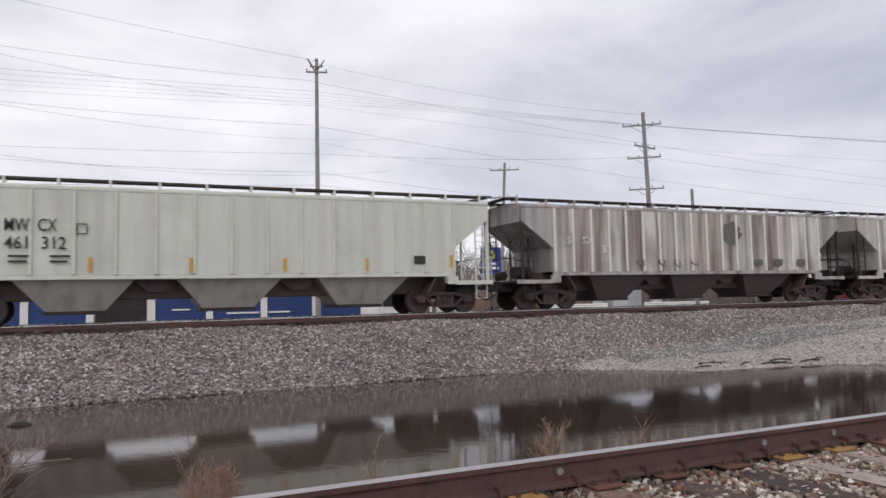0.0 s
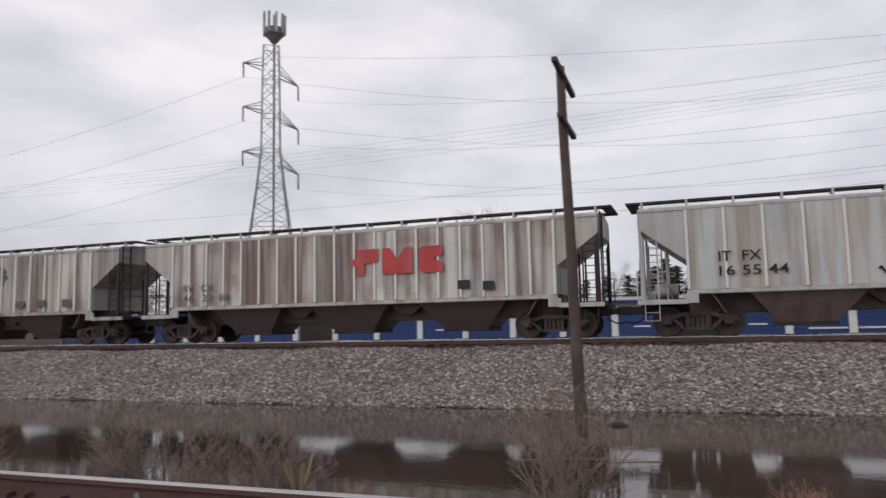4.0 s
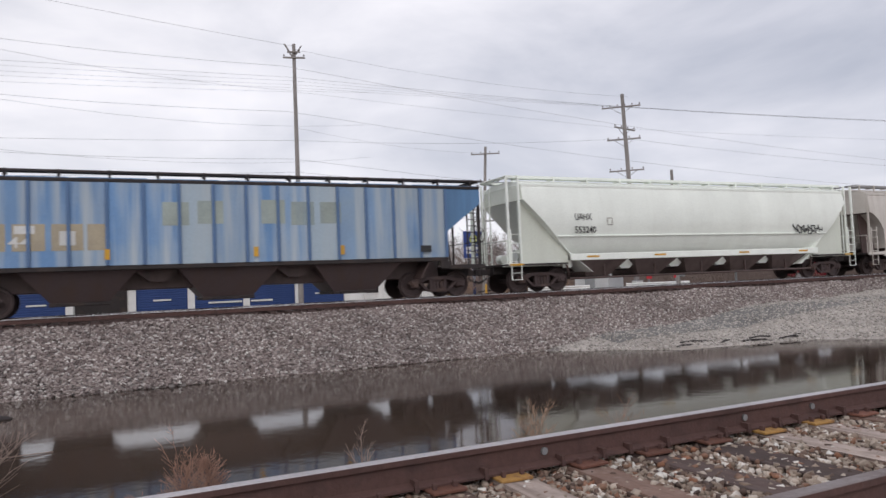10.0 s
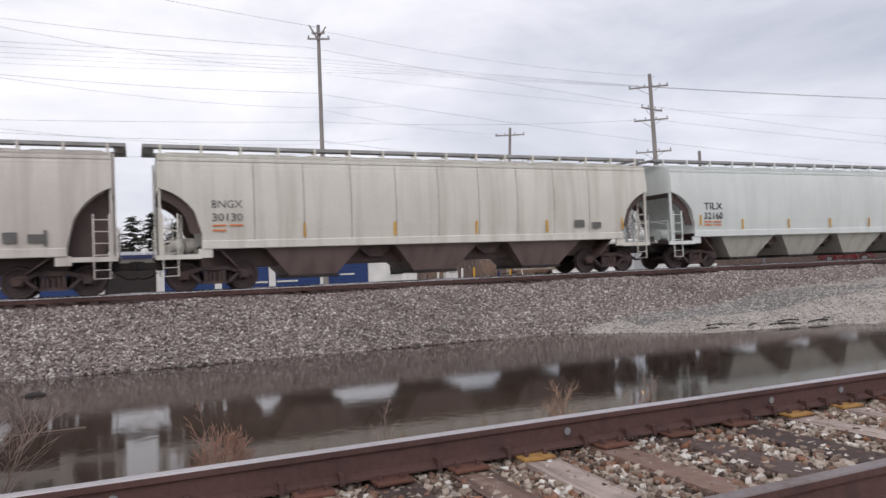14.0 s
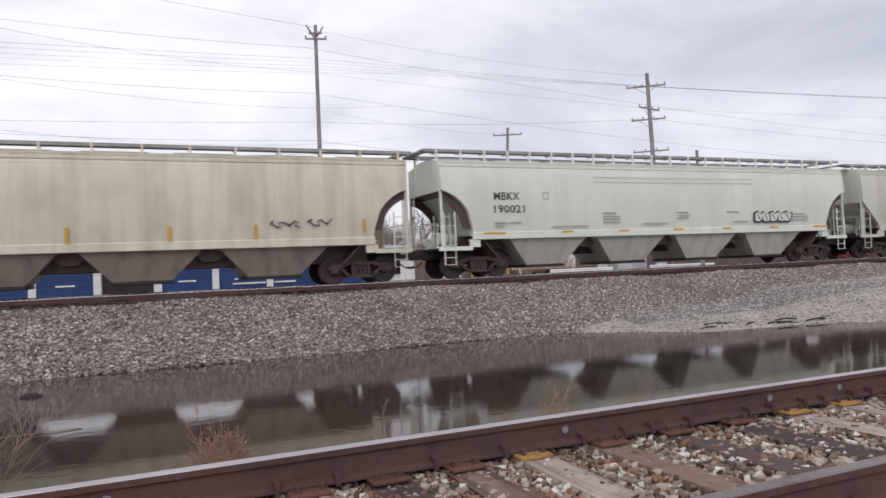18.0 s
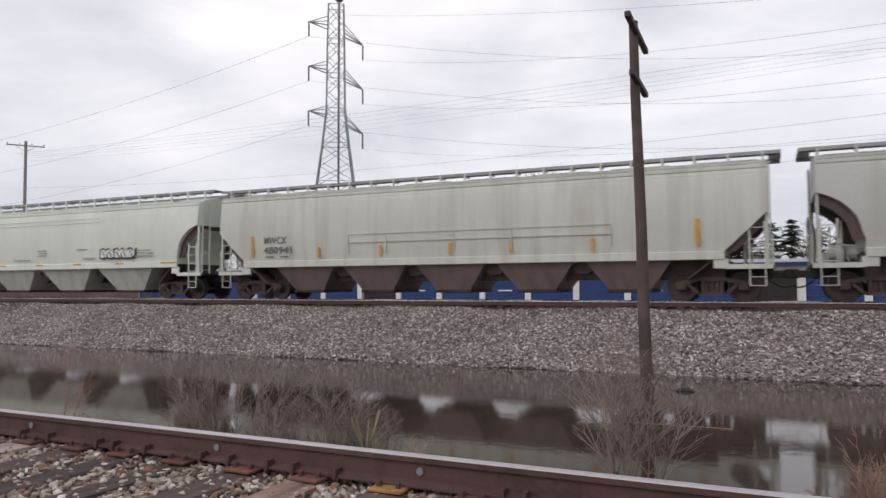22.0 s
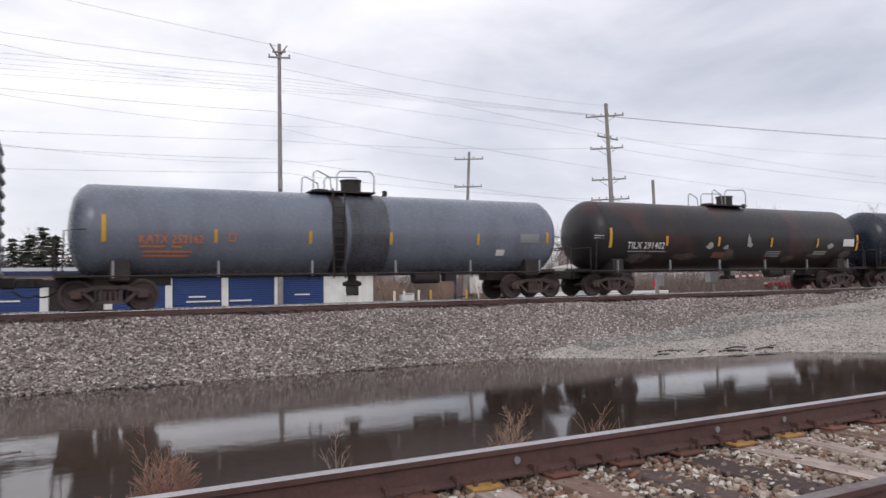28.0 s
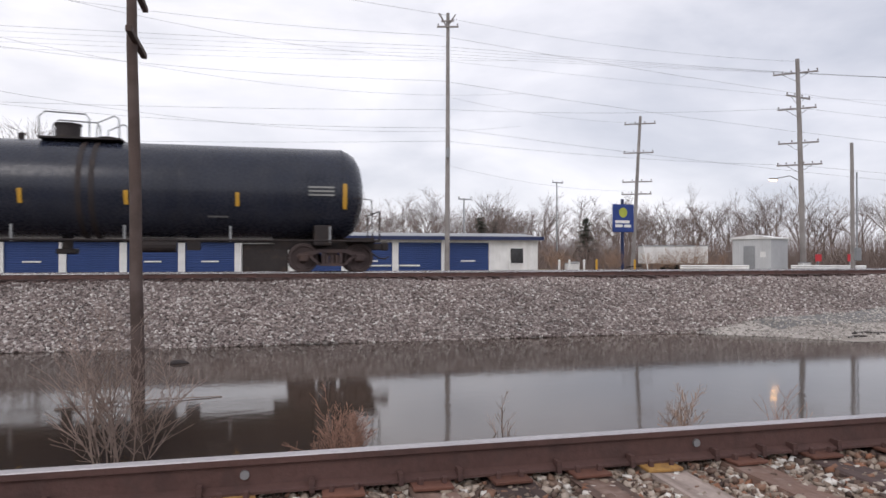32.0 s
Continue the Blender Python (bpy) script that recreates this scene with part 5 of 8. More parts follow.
def spray_tag(car, x0, x1, n, z0, z1, edge, fill, low, inner, seed, stroke=0.3, y0=-1.568, rim=0.13, shine=0.045, over=0.12):
    """A row of locked letter-like forms: thick outline, two-tone fill and thin strokes, each a step proud of the last."""
    g = random.Random(seed)
    w = (x1 - x0) / n
    for i in range(n):
        lean, tall = g.uniform(-0.2, 0.2), g.uniform(0.86, 1.08)
        xa, wd, zb, ht = x0 + w * i - w * over * 0.5, w * (1 + over), z0 + g.uniform(0, 0.12), (z1 - z0) * tall
        sk = [(xa + wd * (u + g.uniform(-0.08, 0.08)) + lean * v, zb + ht * (v + g.uniform(-0.05, 0.05))) for u, v in GLYPHS[(i * 3 + seed) % len(GLYPHS)]]
        line = rounded(sk)
        y = y0 - 0.022 * (i % 2)
        form = part("graffiti_form", brush(Build(), line, y, stroke + rim), edge, car, "spray-painted graffiti letter form")
        part("graffiti_fill", brush(Build(), line, y - 0.008, stroke), fill, form, "spray-painted fill")
        zm, b, run_ = zb + ht * g.uniform(0.38, 0.52), Build(), []
        for p in line + [(0, 99)]:
            if p[1] < zm:
                run_.append(p)
            else:
                if len(run_) > 1:
                    brush(b, run_, y - 0.013, stroke * 0.96)
                run_ = []
        if b.v:
            part("graffiti_shade", b, low, form)
        b = Build()
        brush(b, [(p[0] - stroke * 0.25, p[1] + stroke * 0.22) for p in line[2:len(line) // 2]], y - 0.017, shine)
        brush(b, [(p[0] + stroke * 0.12, p[1] - stroke * 0.1) for p in line[len(line) // 2 + 2:-2]], y - 0.017, shine)
        part("graffiti_stroke", b, inner, form)


rib_car = dict(ribs=15)
smooth = dict(curved=True, cut=(1.2, 3.1, 1.75), bow=0.8, z_eave=3.97, z_top=4.29, z_sill=1.42, hide=P_hide, crescent=True, board=M_board, brackets=16, board_top=0.2, bay_y=1.0)
angled = dict(smooth, cut=(1.2, 2.65, 1.5), bow=0.0)
Y0 = -1.575

c = join(hopper("pale green-grey ribbed covered hopper car, fairly clean", length(0), P_a, P_a_low, panel_paint=PP_a, **rib_car), 0, 0.1)
lettering(c, "MW  CX", -6.1, -4.83, 2.8, 0.36, M_black_mark)
lettering(c, "461  312", -6.1, -4.6, 2.3, 0.36, M_black_mark)
box_mark(c, -4.35, 2.55, 0.28, M_black_mark)
bars(c, [(-6.0, 1.9, 0.5, 0.06), (-6.0, 1.75, 0.45, 0.06), (-5.0, 1.9, 0.5, 0.06), (-5.0, 1.75, 0.45, 0.06)], M_black_mark)
bars(c, [(5.9, 1.72, 0.42, 0.26)], M_black_mark, name="data_panel")
yellow_marks(c, [(-4.0, 1.68), (-1.28, 1.68), (1.52, 1.68), (4.22, 1.68), (-7.0, 1.8), (7.3, 1.8)])

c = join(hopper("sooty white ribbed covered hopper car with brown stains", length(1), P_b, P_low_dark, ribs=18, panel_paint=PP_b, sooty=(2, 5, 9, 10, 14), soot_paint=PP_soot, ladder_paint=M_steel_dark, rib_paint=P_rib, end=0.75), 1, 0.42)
lettering(c, "SF  SX", -6.98, -5.75, 2.6, 0.28, M_white_mark)
lettering(c, "33", -5.42, -4.95, 2.27, 0.28, M_white_mark)
scrawl(c, [(-3.8, -3.3, 1.74), (-2.7, -2.2, 1.74), (-1.9, -1.5, 1.74), (-1.0, -0.6, 1.74)], 0.36, 0.06, 3, M_dim, "dark spray-paint scrawl")
bars(c, [(3.8, 1.6, 0.5, 0.3), (5.2, 1.6, 0.5, 0.3), (2.6, 1.62, 0.5, 0.26)], M_dim, name="data_panel")
b = Build()
fan(b, blob(random.Random(2), 1.4, 3.0, 1.1, 0.95, 34, 0.16), -1.517)
part("soot_stain", b, M_dim, c, "dark soot stain")

c = join(hopper("stained white ribbed covered hopper car with a big red emblem", length(2), P_c, P_low_dark, ribs=20, panel_paint=PP_c, sooty=(5, 6, 7, 9, 10), soot_paint=PP_soot, rib_paint=P_rib, ladder_paint=M_steel_dark), 2, 0.45)
lettering(c, "RV   CX", -7.41, -6.0, 2.1, 0.26, M_dim)
lettering(c, "46   23  88", -7.41, -5.3, 1.72, 0.26, M_dim)
em = [("emblem_corner", Build().prism([(-0.2, 2.64), (0.06, 2.64), (0.06, 2.3), (0.36, 2.3), (0.36, 2.72), (0.85, 2.72), (0.92, 3.2), (-0.02, 3.2), (0.1, 2.9), (-0.2, 2.84)], "y", -1.594, -1.586)),
      ("emblem_crown", Build().prism([(1.05, 2.3), (2.19, 2.3), (2.19, 3.2), (1.9, 3.2), (1.62, 2.8), (1.34, 3.2), (1.05, 3.2)], "y", -1.594, -1.586)),
      ("emblem_block", Build().prism([(2.42, 2.42), (2.55, 2.3), (3.3, 2.3), (3.3, 2.6), (2.95, 2.75), (3.3, 2.9), (3.3, 3.2), (2.55, 3.2), (2.42, 3.08)], "y", -1.594, -1.586))]
for nm, b in em:
    part(nm, b, M_red_mark, c, "faded red block emblem")
bars(c, [(3.8, 1.68, 0.42, 0.3), (4.67, 1.62, 0.4, 0.3)], M_black_mark, name="data_panel")

c = join(hopper("weathered grey ribbed covered hopper car with rust and scrawls", length(3), P_d, P_low2, panel_paint=PP_d, rib_paint=P_rib, **rib_car), 3, 0.4)
lettering(c, "IT  FX", -6.97, -5.8, 2.35, 0.3, M_black_mark)
lettering(c, "16 55 44", -6.97, -5.1, 1.92, 0.3, M_black_mark)
part("rust_panel", Build().box(7.45, 8.79, -1.512, -1.49, 3.42, 3.74), mat("orange_rust", (0.38, 0.14, 0.06), 0.8, patch=(0.45, 0.4, 0.35), patch_amt=0.6), c, "orange rust patch")
scrawl(c, [(-2.9, -1.5, 1.76), (-0.1, 1.3, 1.76), (2.8, 4.2, 1.76)], 0.4, 0.07, 8, M_black_mark, "black spray-paint scrawl")
bars(c, [(5.95, 1.72, 0.42, 0.26), (7.6, 3.16, 0.75, 0.2)], M_black_mark, y=-1.58, name="data_panel")

c = join(hopper("purple-brown stained ribbed covered hopper car", length(4), P_e, P_low_dark, panel_paint=PP_e, rib_paint=P_rib, **rib_car), 4, 0.4)
lettering(c, "BN  AX", -6.13, -4.9, 2.42, 0.3, M_dim)
lettering(c, "68  90", -6.13, -4.9, 2.0, 0.3, M_dim)
bars(c, [(3.45, 1.6, 0.34, 0.32), (4.3, 1.6, 0.34, 0.32)], M_black_mark, name="data_panel")
yellow_marks(c, [(3.17, 1.72), (0.48, 1.7), (-1.35, 1.7), (-6.6, 1.75)], h=0.4, w=0.14)

c = join(hopper("brown-grey stained ribbed covered hopper car with yellow corner marks", length(5), P_f, P_low, panel_paint=PP_f, rib_paint=P_rib, ladder_paint=M_steel_dark, **rib_car), 5, 0.42)
bars(c, [(-7.1, 1.8, 0.4, 0.42), (-6.45, 1.8, 0.4, 0.42), (-5.65, 1.68, 0.4, 0.28), (7.1, 1.62, 0.45, 0.26)], M_dim, name="data_panel")
yellow_marks(c, [(-7.42, 1.97), (7.5, 2.04)], h=0.8, w=0.16)
yellow_marks(c, [(-3.2, 1.62), (0, 1.62), (3.2, 1.62)], h=0.14, w=0.4)

c = join(hopper("cream-grey ribbed covered hopper car with a rust spot", length(6), P_g, P_low2, panel_paint=PP_g, rib_paint=P_rib, **rib_car), 6, 0.34)
lettering(c, "FU  RX", -7.11, -5.7, 2.42, 0.36, M_black_mark)
lettering(c, "82 82 14", -7.11, -4.9, 1.88, 0.36, M_black_mark)
for x, z, w_, h_ in ((-2.62, 2.42, 0.26, 0.36), (-2.82, 2.18, 0.22, 0.2), (-2.75, 3.1, 0.3, 0.16)):
    b = Build()
    fan(b, blob(random.Random(int(z * 100)), x, z, w_, h_, 22, 0.16), -1.5155)
    part("rust_spot", b, M_plate, c)
yellow_marks(c, [(-7.27, 1.94), (7.35, 1.94)], h=0.8, w=0.16)
yellow_marks(c, [(-3.0, 1.65), (0.6, 1.65), (3.2, 1.75)], h=0.3, w=0.16)
bars(c, [(3.6, 1.65, 0.4, 0.2), (4.8, 1.72, 0.4, 0.2)], M_dim, name="data_panel")

c = join(hopper("faded two-tone blue ribbed covered hopper car, streaked pale", length(7), P_h_end, P_low_dark, ribs=16, panel_paint=PP_h, rib_paint=P_h_rib, sill_paint=M_steel_dark), 7, 0.25)
pale_panel = mat("painted_out_tan_panel", (0.42, 0.36, 0.26), 0.6, streak=(0.3, 0.28, 0.24), streak_amt=0.4)
bars(c, [(-7.0, 1.85, 0.8, 0.75), (-6.05, 1.85, 0.8, 0.75), (-5.1, 1.85, 0.8, 0.75), (-4.2, 1.85, 0.5, 0.75)], pale_panel, y=-1.516, name="painted_panel", label="tan painted-out panel")
bars(c, [(-2.2, 2.55, 0.75, 0.7), (-1.2, 2.6, 0.75, 0.7), (0.7, 2.6, 0.75, 0.75), (1.65, 2.55, 0.75, 0.75), (2.6, 2.6, 0.7, 0.7)], mat("grey_green_patch", (0.34, 0.39, 0.36), 0.6, streak=(0.2, 0.3, 0.4), streak_amt=0.5), y=-1.516, name="painted_panel", label="grey-green paint patch")
lettering(c, "44", -6.14, -5.6, 2.1, 0.3, M_white_mark, y=-1.525)
bars(c, [(-6.9, 2.25, 0.35, 0.3), (-6.0, 2.33, 0.5, 0.22), (-4.9, 2.0, 0.4, 0.4)], M_white_mark, y=-1.522, name="faded_print")
yellow_marks(c, [(-3.7, 1.72), (0.5, 1.72), (3.3, 1.72)], h=0.3, w=0.14)
bars(c, [(6.1, 1.6, 0.4, 0.22)], M_black_mark, name="data_panel")

c = join(hopper("clean white round-sided covered hopper car with slanted ends", length(8), P_i, P_low2, bays=5, curved=True, cut=(2.1, 3.5, 1.42), z_eave=4.04, z_top=4.28, gusset=True, board=P_i, z_sill=1.3, hide=P_i, end=1.2, brackets=12, girth=(1.08, 1.6, 1.4), end_sheet=P_o, deep=0.95, outlet=0.42), 8, 0)
part("side_ledge", Build().box(-7.6, 7.6, -1.56, -1.5, 2.06, 2.11, 0.01), P_i, c)
part("train_line_pipe", Build().tube([(-7.0, -1.15, 1.0), (-6.9, -1.15, 0.45), (6.9, -1.15, 0.45), (7.0, -1.15, 1.0)], 0.045), P_hide, c)
for x in (-5.2, -2.6, 0.0, 2.6, 5.2):
    part("pipe_hanger", Build().box(x - 0.03, x + 0.03, -1.18, -1.12, 0.45, 1.2), P_hide, c)
box_mark(c, -5.3, 2.5, 0.26, M_seam, y=-1.61)
lettering(c, "UAHX", -6.85, -6.05, 2.82, 0.26, M_black_mark, y=-1.615)
lettering(c, "553240", -6.85, -5.85, 2.32, 0.26, M_black_mark, y=-1.6)
scrawl(c, [(5.26, 7.3, 2.36), (5.5, 7.0, 2.18)], 0.3, 0.07, 5, M_black_mark, "black spray-paint scrawl", y=-1.6)
yellow_marks(c, [(-9.5, 1.05), (-6.0, 1.28), (-2.6, 1.28), (2.2, 1.28), (6.0, 1.28), (9.2, 1.05)], y=-1.53, h=0.07, w=0.6)

c = join(hopper("dusty beige-grey smooth-sided covered hopper car", length(9), P_j, P_low, bays=3, posts=9, **dict(smooth, z_sill=1.3, cut=(1.2, 3.1, 1.4), bulkhead=True, crescent=False)), 9, 0)
lettering(c, "CSYX", -6.8, -5.95, 2.55, 0.26, M_black_mark, y=Y0)
lettering(c, "13422", -6.8, -5.9, 2.22, 0.26, M_black_mark, y=Y0)
box_mark(c, -4.1, 2.2, 0.2, M_dim)
bars(c, [(-6.8, 1.62, 0.6, 0.05), (-6.8, 1.52, 0.5, 0.04)], M_black_mark, y=-1.555)
bars(c, [(6.6, 1.55, 0.4, 0.24), (6.0, 1.55, 0.35, 0.3)], M_dim, y=-1.555, name="data_panel")
for x in (-6.95, -4.1, -1.45, 2.1, 4.75, 7.0):
    part("reflector", Build().box(x, x + 0.07, -1.575, -1.56, 1.45, 1.9), M_dim, c, "grimy reflector strip")

c = join(hopper("dusty white smooth-sided covered hopper car", length(10), P_k, P_low2, bays=3, posts=10, **smooth), 10, 0.32)
lettering(c, "BNGX", -7.8, -6.9, 2.62, 0.24, M_dim, y=Y0)
lettering(c, "30130", -7.8, -6.9, 2.22, 0.24, M_dim, y=Y0)
bars(c, [(-7.8, 1.95, 0.4, 0.05), (-7.3, 1.95, 0.4, 0.05), (-7.8, 1.8, 0.4, 0.05)], M_orange_mark, y=-1.57)
bars(c, [(5.2, 1.75, 0.45, 0.26), (6.0, 1.7, 0.4, 0.22)], M_dim, y=-1.57, name="data_panel")
yellow_marks(c, [(-5.0, 1.8), (-1.95, 1.8), (1.1, 1.8), (4.0, 1.8), (7.4, 1.85)], y=-1.572, h=0.45, w=0.08)

c = join(hopper("cool white smooth-sided four-bay covered hopper car", length(11), P_l, P_low_grey, bays=4, **dict(smooth, deep=0.95)), 11, -0.05)
lettering(c, "TILX", -7.8, -6.8, 2.52, 0.28, M_black_mark, y=Y0)
lettering(c, "32160", -7.8, -6.8, 2.12, 0.28, M_black_mark, y=Y0)
bars(c, [(-7.8, 1.85, 0.4, 0.05), (-7.3, 1.85, 0.4, 0.05), (-7.8, 1.72, 0.4, 0.05), (-7.3, 1.72, 0.4, 0.05)], M_orange_mark, y=-1.57)
yellow_marks(c, [(-8.0, 1.95), (-5.7, 1.75), (-3.0, 1.75), (-0.4, 1.75), (2.2, 1.75), (7.3, 1.9)], y=-1.572, h=0.42, w=0.08)

c = join(hopper("beige smooth-sided covered hopper car with brown rust streaks", length(12), P_n, P_low_mid, bays=4, **smooth), 12, 0)
lettering(c, "TILX", -8.6, -7.5, 2.45, 0.28, M_black_mark, y=Y0)
lettering(c, "649837", -8.6, -7.3, 2.02, 0.28, M_black_mark, y=Y0)
bars(c, [(-8.6, 1.72, 0.9, 0.05), (-8.6, 1.6, 0.7, 0.05)], M_dim, y=-1.57)
scrawl(c, [(5.6, 6.6, 1.98), (6.8, 7.6, 2.02)], 0.3, 0.06, 16, M_dim, "faint dark scrawl")
yellow_marks(c, [(-8.9, 1.95), (-6.2, 1.75), (-2.7, 1.75), (0.0, 1.75), (2.7, 1.75), (5.2, 1.75), (8.7, 1.9)], y=-1.572, h=0.45, w=0.09)

c = join(hopper("fresh pale green-grey four-bay covered hopper car with painted tag", length(13), P_o, P_low_grey, bays=4, **dict(smooth, z_sill=1.5, brackets=22, board_top=0.32, deep=1.0)), 13, -0.1)
lettering(c, "MBKX", -8.0, -6.95, 2.88, 0.28, M_black_mark, y=-1.58)
lettering(c, "190021", -8.0, -6.75, 2.42, 0.28, M_black_mark, y=-1.58)
box_mark(c, -5.95, 2.76, 0.24, M_faint)
bars(c, [(-8.0, 1.9, 0.5, 0.05), (-7.4, 1.9, 0.5, 0.05), (-8.0, 1.78, 0.4, 0.05), (-3.3, 2.2, 0.6, 0.06), (-3.3, 2.08, 0.8, 0.04), (-3.3, 1.98, 0.8, 0.04), (-3.3, 1.86, 0.8, 0.04), (-5.6, 1.72, 1.6, 0.05), (-1.4, 1.78, 1.2, 0.05), (0.3, 2.2, 0.6, 0.06), (0.4, 2.08, 0.6, 0.04),
          (0.3, 1.98, 0.6, 0.04), (3.0, 2.2, 0.7, 0.06), (3.4, 1.8, 0.8, 0.05), (6.2, 2.1, 1.4, 0.04), (6.6, 1.98, 1.2, 0.04), (6.4, 1.86, 1.4, 0.04), (-3.7, 3.6, 8.2, 0.015), (-3.7, 3.42, 8.2, 0.015)], M_faint, y=-1.578)
g = random.Random(12)
for k, (x0, sl) in enumerate(((4.5, 0.1), (5.0, -0.08), (5.4, 0.06), (5.9, -0.1), (6.2, 0.1))):
    w_ = 0.52
    pts = [(x0, 1.78), (x0 + w_ * 0.55, 1.74), (x0 + w_, 1.82), (x0 + w_ + sl, 2.24), (x0 + w_ * 0.6 + sl, 2.14), (x0 + w_ * 0.3 + sl, 2.28), (x0 + sl * 0.5 - 0.04, 2.2)]
    b = Build()
    fan(b, pts, -1.58 - 0.002 * k)
    lt = part("painted_tag", b, M_black_mark, c, "black and white spray-painted tag")
    b = Build()
    cx = sum(p[0] for p in pts) / 7
    fan(b, [(cx + (p[0] - cx) * 0.72, 2.0 + (p[1] - 2.0) * 0.74) for p in pts], -1.594 - 0.002 * k)
    part("tag_fill", b, M_white_mark, lt)
    part("tag_line", Build().ribbon([(cx - 0.1, 2.12), (cx + 0.02, 1.95), (cx + 0.08, 1.85)], -1.606, 0.05), M_black_mark, lt)
for x in (-8.0, -4.9, -2.3, 0.4, 3.0, 5.7, 8.6):
    part("reflector", Build().box(x - (0.45 if x in (-8.0, 8.6) else 0.25), x + (0.45 if x in (-8.0, 8.6) else 0.25), -1.535, -1.524, 1.52, 1.59), M_yellow, c)

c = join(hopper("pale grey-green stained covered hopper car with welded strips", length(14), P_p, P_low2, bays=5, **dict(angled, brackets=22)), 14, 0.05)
lettering(c, "MWCX", -7.97, -6.9, 2.32, 0.28, M_dim, y=-1.58)
lettering(c, "480941", -8.0, -6.65, 1.93, 0.28, M_dim, y=-1.58)
bars(c, [(-7.9, 1.65, 0.4, 0.05), (-7.2, 1.65, 0.4, 0.05)], M_dim, y=-1.572)
for z in (2.42, 2.12):
    part("welded_strip", Build().box(-4.1, 5.6, -1.59, -1.565, z, z + 0.035), P_q, c)
for x in (-4.1, -2.5, 0.2, 2.3, 5.6):
    part("welded_strip", Build().box(x, x + 0.04, -1.588, -1.563, 1.75, 2.44), P_q, c)
yellow_marks(c, [(-8.55, 2.1), (8.2, 2.1)], y=-1.578, h=0.8, w=0.13)
yellow_marks(c, [(-5.4, 1.8), (-2.7, 1.8), (0.07, 1.8), (2.3, 1.8), (5.05, 1.8)], y=-1.573, h=0.42, w=0.1)

c = join(hopper("warm grey smooth-sided covered hopper car with seams", length(15), P_q, P_low_mid, bays=4, posts=2, **dict(smooth, brackets=22)), 15, 0.4)
lettering(c, "ADMX", -8.76, -7.75, 2.45, 0.28, M_dim, y=Y0)
lettering(c, "64532", -8.76, -7.7, 2.0, 0.28, M_dim, y=Y0)
bars(c, [(-8.7, 1.72, 0.4, 0.05), (-8.1, 1.72, 0.4, 0.05)], M_dim, y=-1.57)
bars(c, [(-7.3, 1.65, 0.55, 0.5), (-6.6, 1.7, 0.5, 0.45)], mat("faint_grey_print", (0.38, 0.39, 0.37), 0.6), y=-1.57, name="faded_print")
bars(c, [(7.0, 1.7, 0.5, 0.26), (8.0, 1.75, 0.6, 0.2)], M_dim, y=-1.57, name="data_panel")
yellow_marks(c, [(-8.99, 2.0), (-6.3, 1.85), (-2.85, 1.85), (-0.14, 1.85), (2.53, 1.85), (5.96, 1.85), (9.1, 1.95)], y=-1.572, h=0.45, w=0.09)

c = join(tank_car("dark blue-grey tank car with white lettering", length(16), P_tank_r, 0.6, band=[(-0.9, 0.6, P_tank_r)], flip=-1), 16, 0.35)
lettering(c, "AEWC 26796", -6.94, -5.0, 2.12, 0.27, M_white_mark, y=None)
bars(c, [(-6.3, 1.8, 0.6, 0.06), (-5.5, 1.8, 0.6, 0.06), (-5.9, 1.68, 0.8, 0.05), (5.8, 2.1, 1.1, 0.06), (5.8, 1.95, 1.2, 0.05)], M_white_mark, y=None)
yellow_marks(c, [(-7.75, 2.25)], y=None, h=0.85, w=0.13)
yellow_marks(c, [(-4.67, 2.2), (-1.8, 2.2), (1.51, 2.2), (4.67, 2.2)], y=None, h=0.45, w=0.12)

c = join(box_car("faded yellow ribbed boxcar with black door, rust and graffiti", length(17), P_yellow, P_yellow_end, P_black_door, (-0.3, 0.108), 4.25, 4.55,
                 [-1 + 0.008, -0.86, -0.72, -0.58, -0.44, -0.31, 0.14, 0.28, 0.42, 0.57, 0.71, 0.86, 0.992], corrugated_door=True, drop=-0.12), 17, 0.45)
for x, z, w_, h_ in ((-7.45, 3.52, 0.2, 0.26), (-6.95, 3.52, 0.32, 0.26), (-6.3, 3.52, 0.1, 0.32), (-5.85, 3.52, 0.1, 0.36), (-5.15, 3.0, 0.3, 0.3), (-4.35, 3.0, 0.34, 0.26), (-3.35, 3.0, 0.34, 0.24)):
    part("emblem", Build().prism([(x, z), (x + w_ * 0.45, z), (x + w_ * 0.55, z + h_ * 0.45), (x + w_, z + h_ * 0.5), (x + w_ + 0.06, z + h_), (x + 0.06, z + h_)], "y", -1.574, -1.567), M_black_mark, c, "black emblem shape")
b = Build()
brush(b, [(-7.2, 3.4), (-7.95, 2.72), (-7.05, 2.72), (-6.75, 3.22)], -1.57, 0.055)
brush(b, [(-7.5, 3.38), (-5.3, 3.38)], -1.572, 0.055)
brush(b, [(-5.3, 3.38), (-5.55, 2.98), (-6.85, 2.98)], -1.574, 0.055)
part("emblem_frame", b, M_black_mark, c)
worn_cream = mat("worn_cream_print", (0.6, 0.5, 0.32), 0.7)
G_plum, G_tan, G_olive, G_grey, G_rust = (mat("graffiti_" + nm, col, 0.65, var=0.35, scale=1.6, patch=(0.5, 0.33, 0.13), patch_amt=0.6, patch_scale=2.2) for nm, col in
    (("plum", (0.14, 0.085, 0.075)), ("tan", (0.36, 0.22, 0.12)), ("olive", (0.34, 0.28, 0.1)), ("pale_grey", (0.4, 0.33, 0.25)), ("rust", (0.3, 0.12, 0.06))))
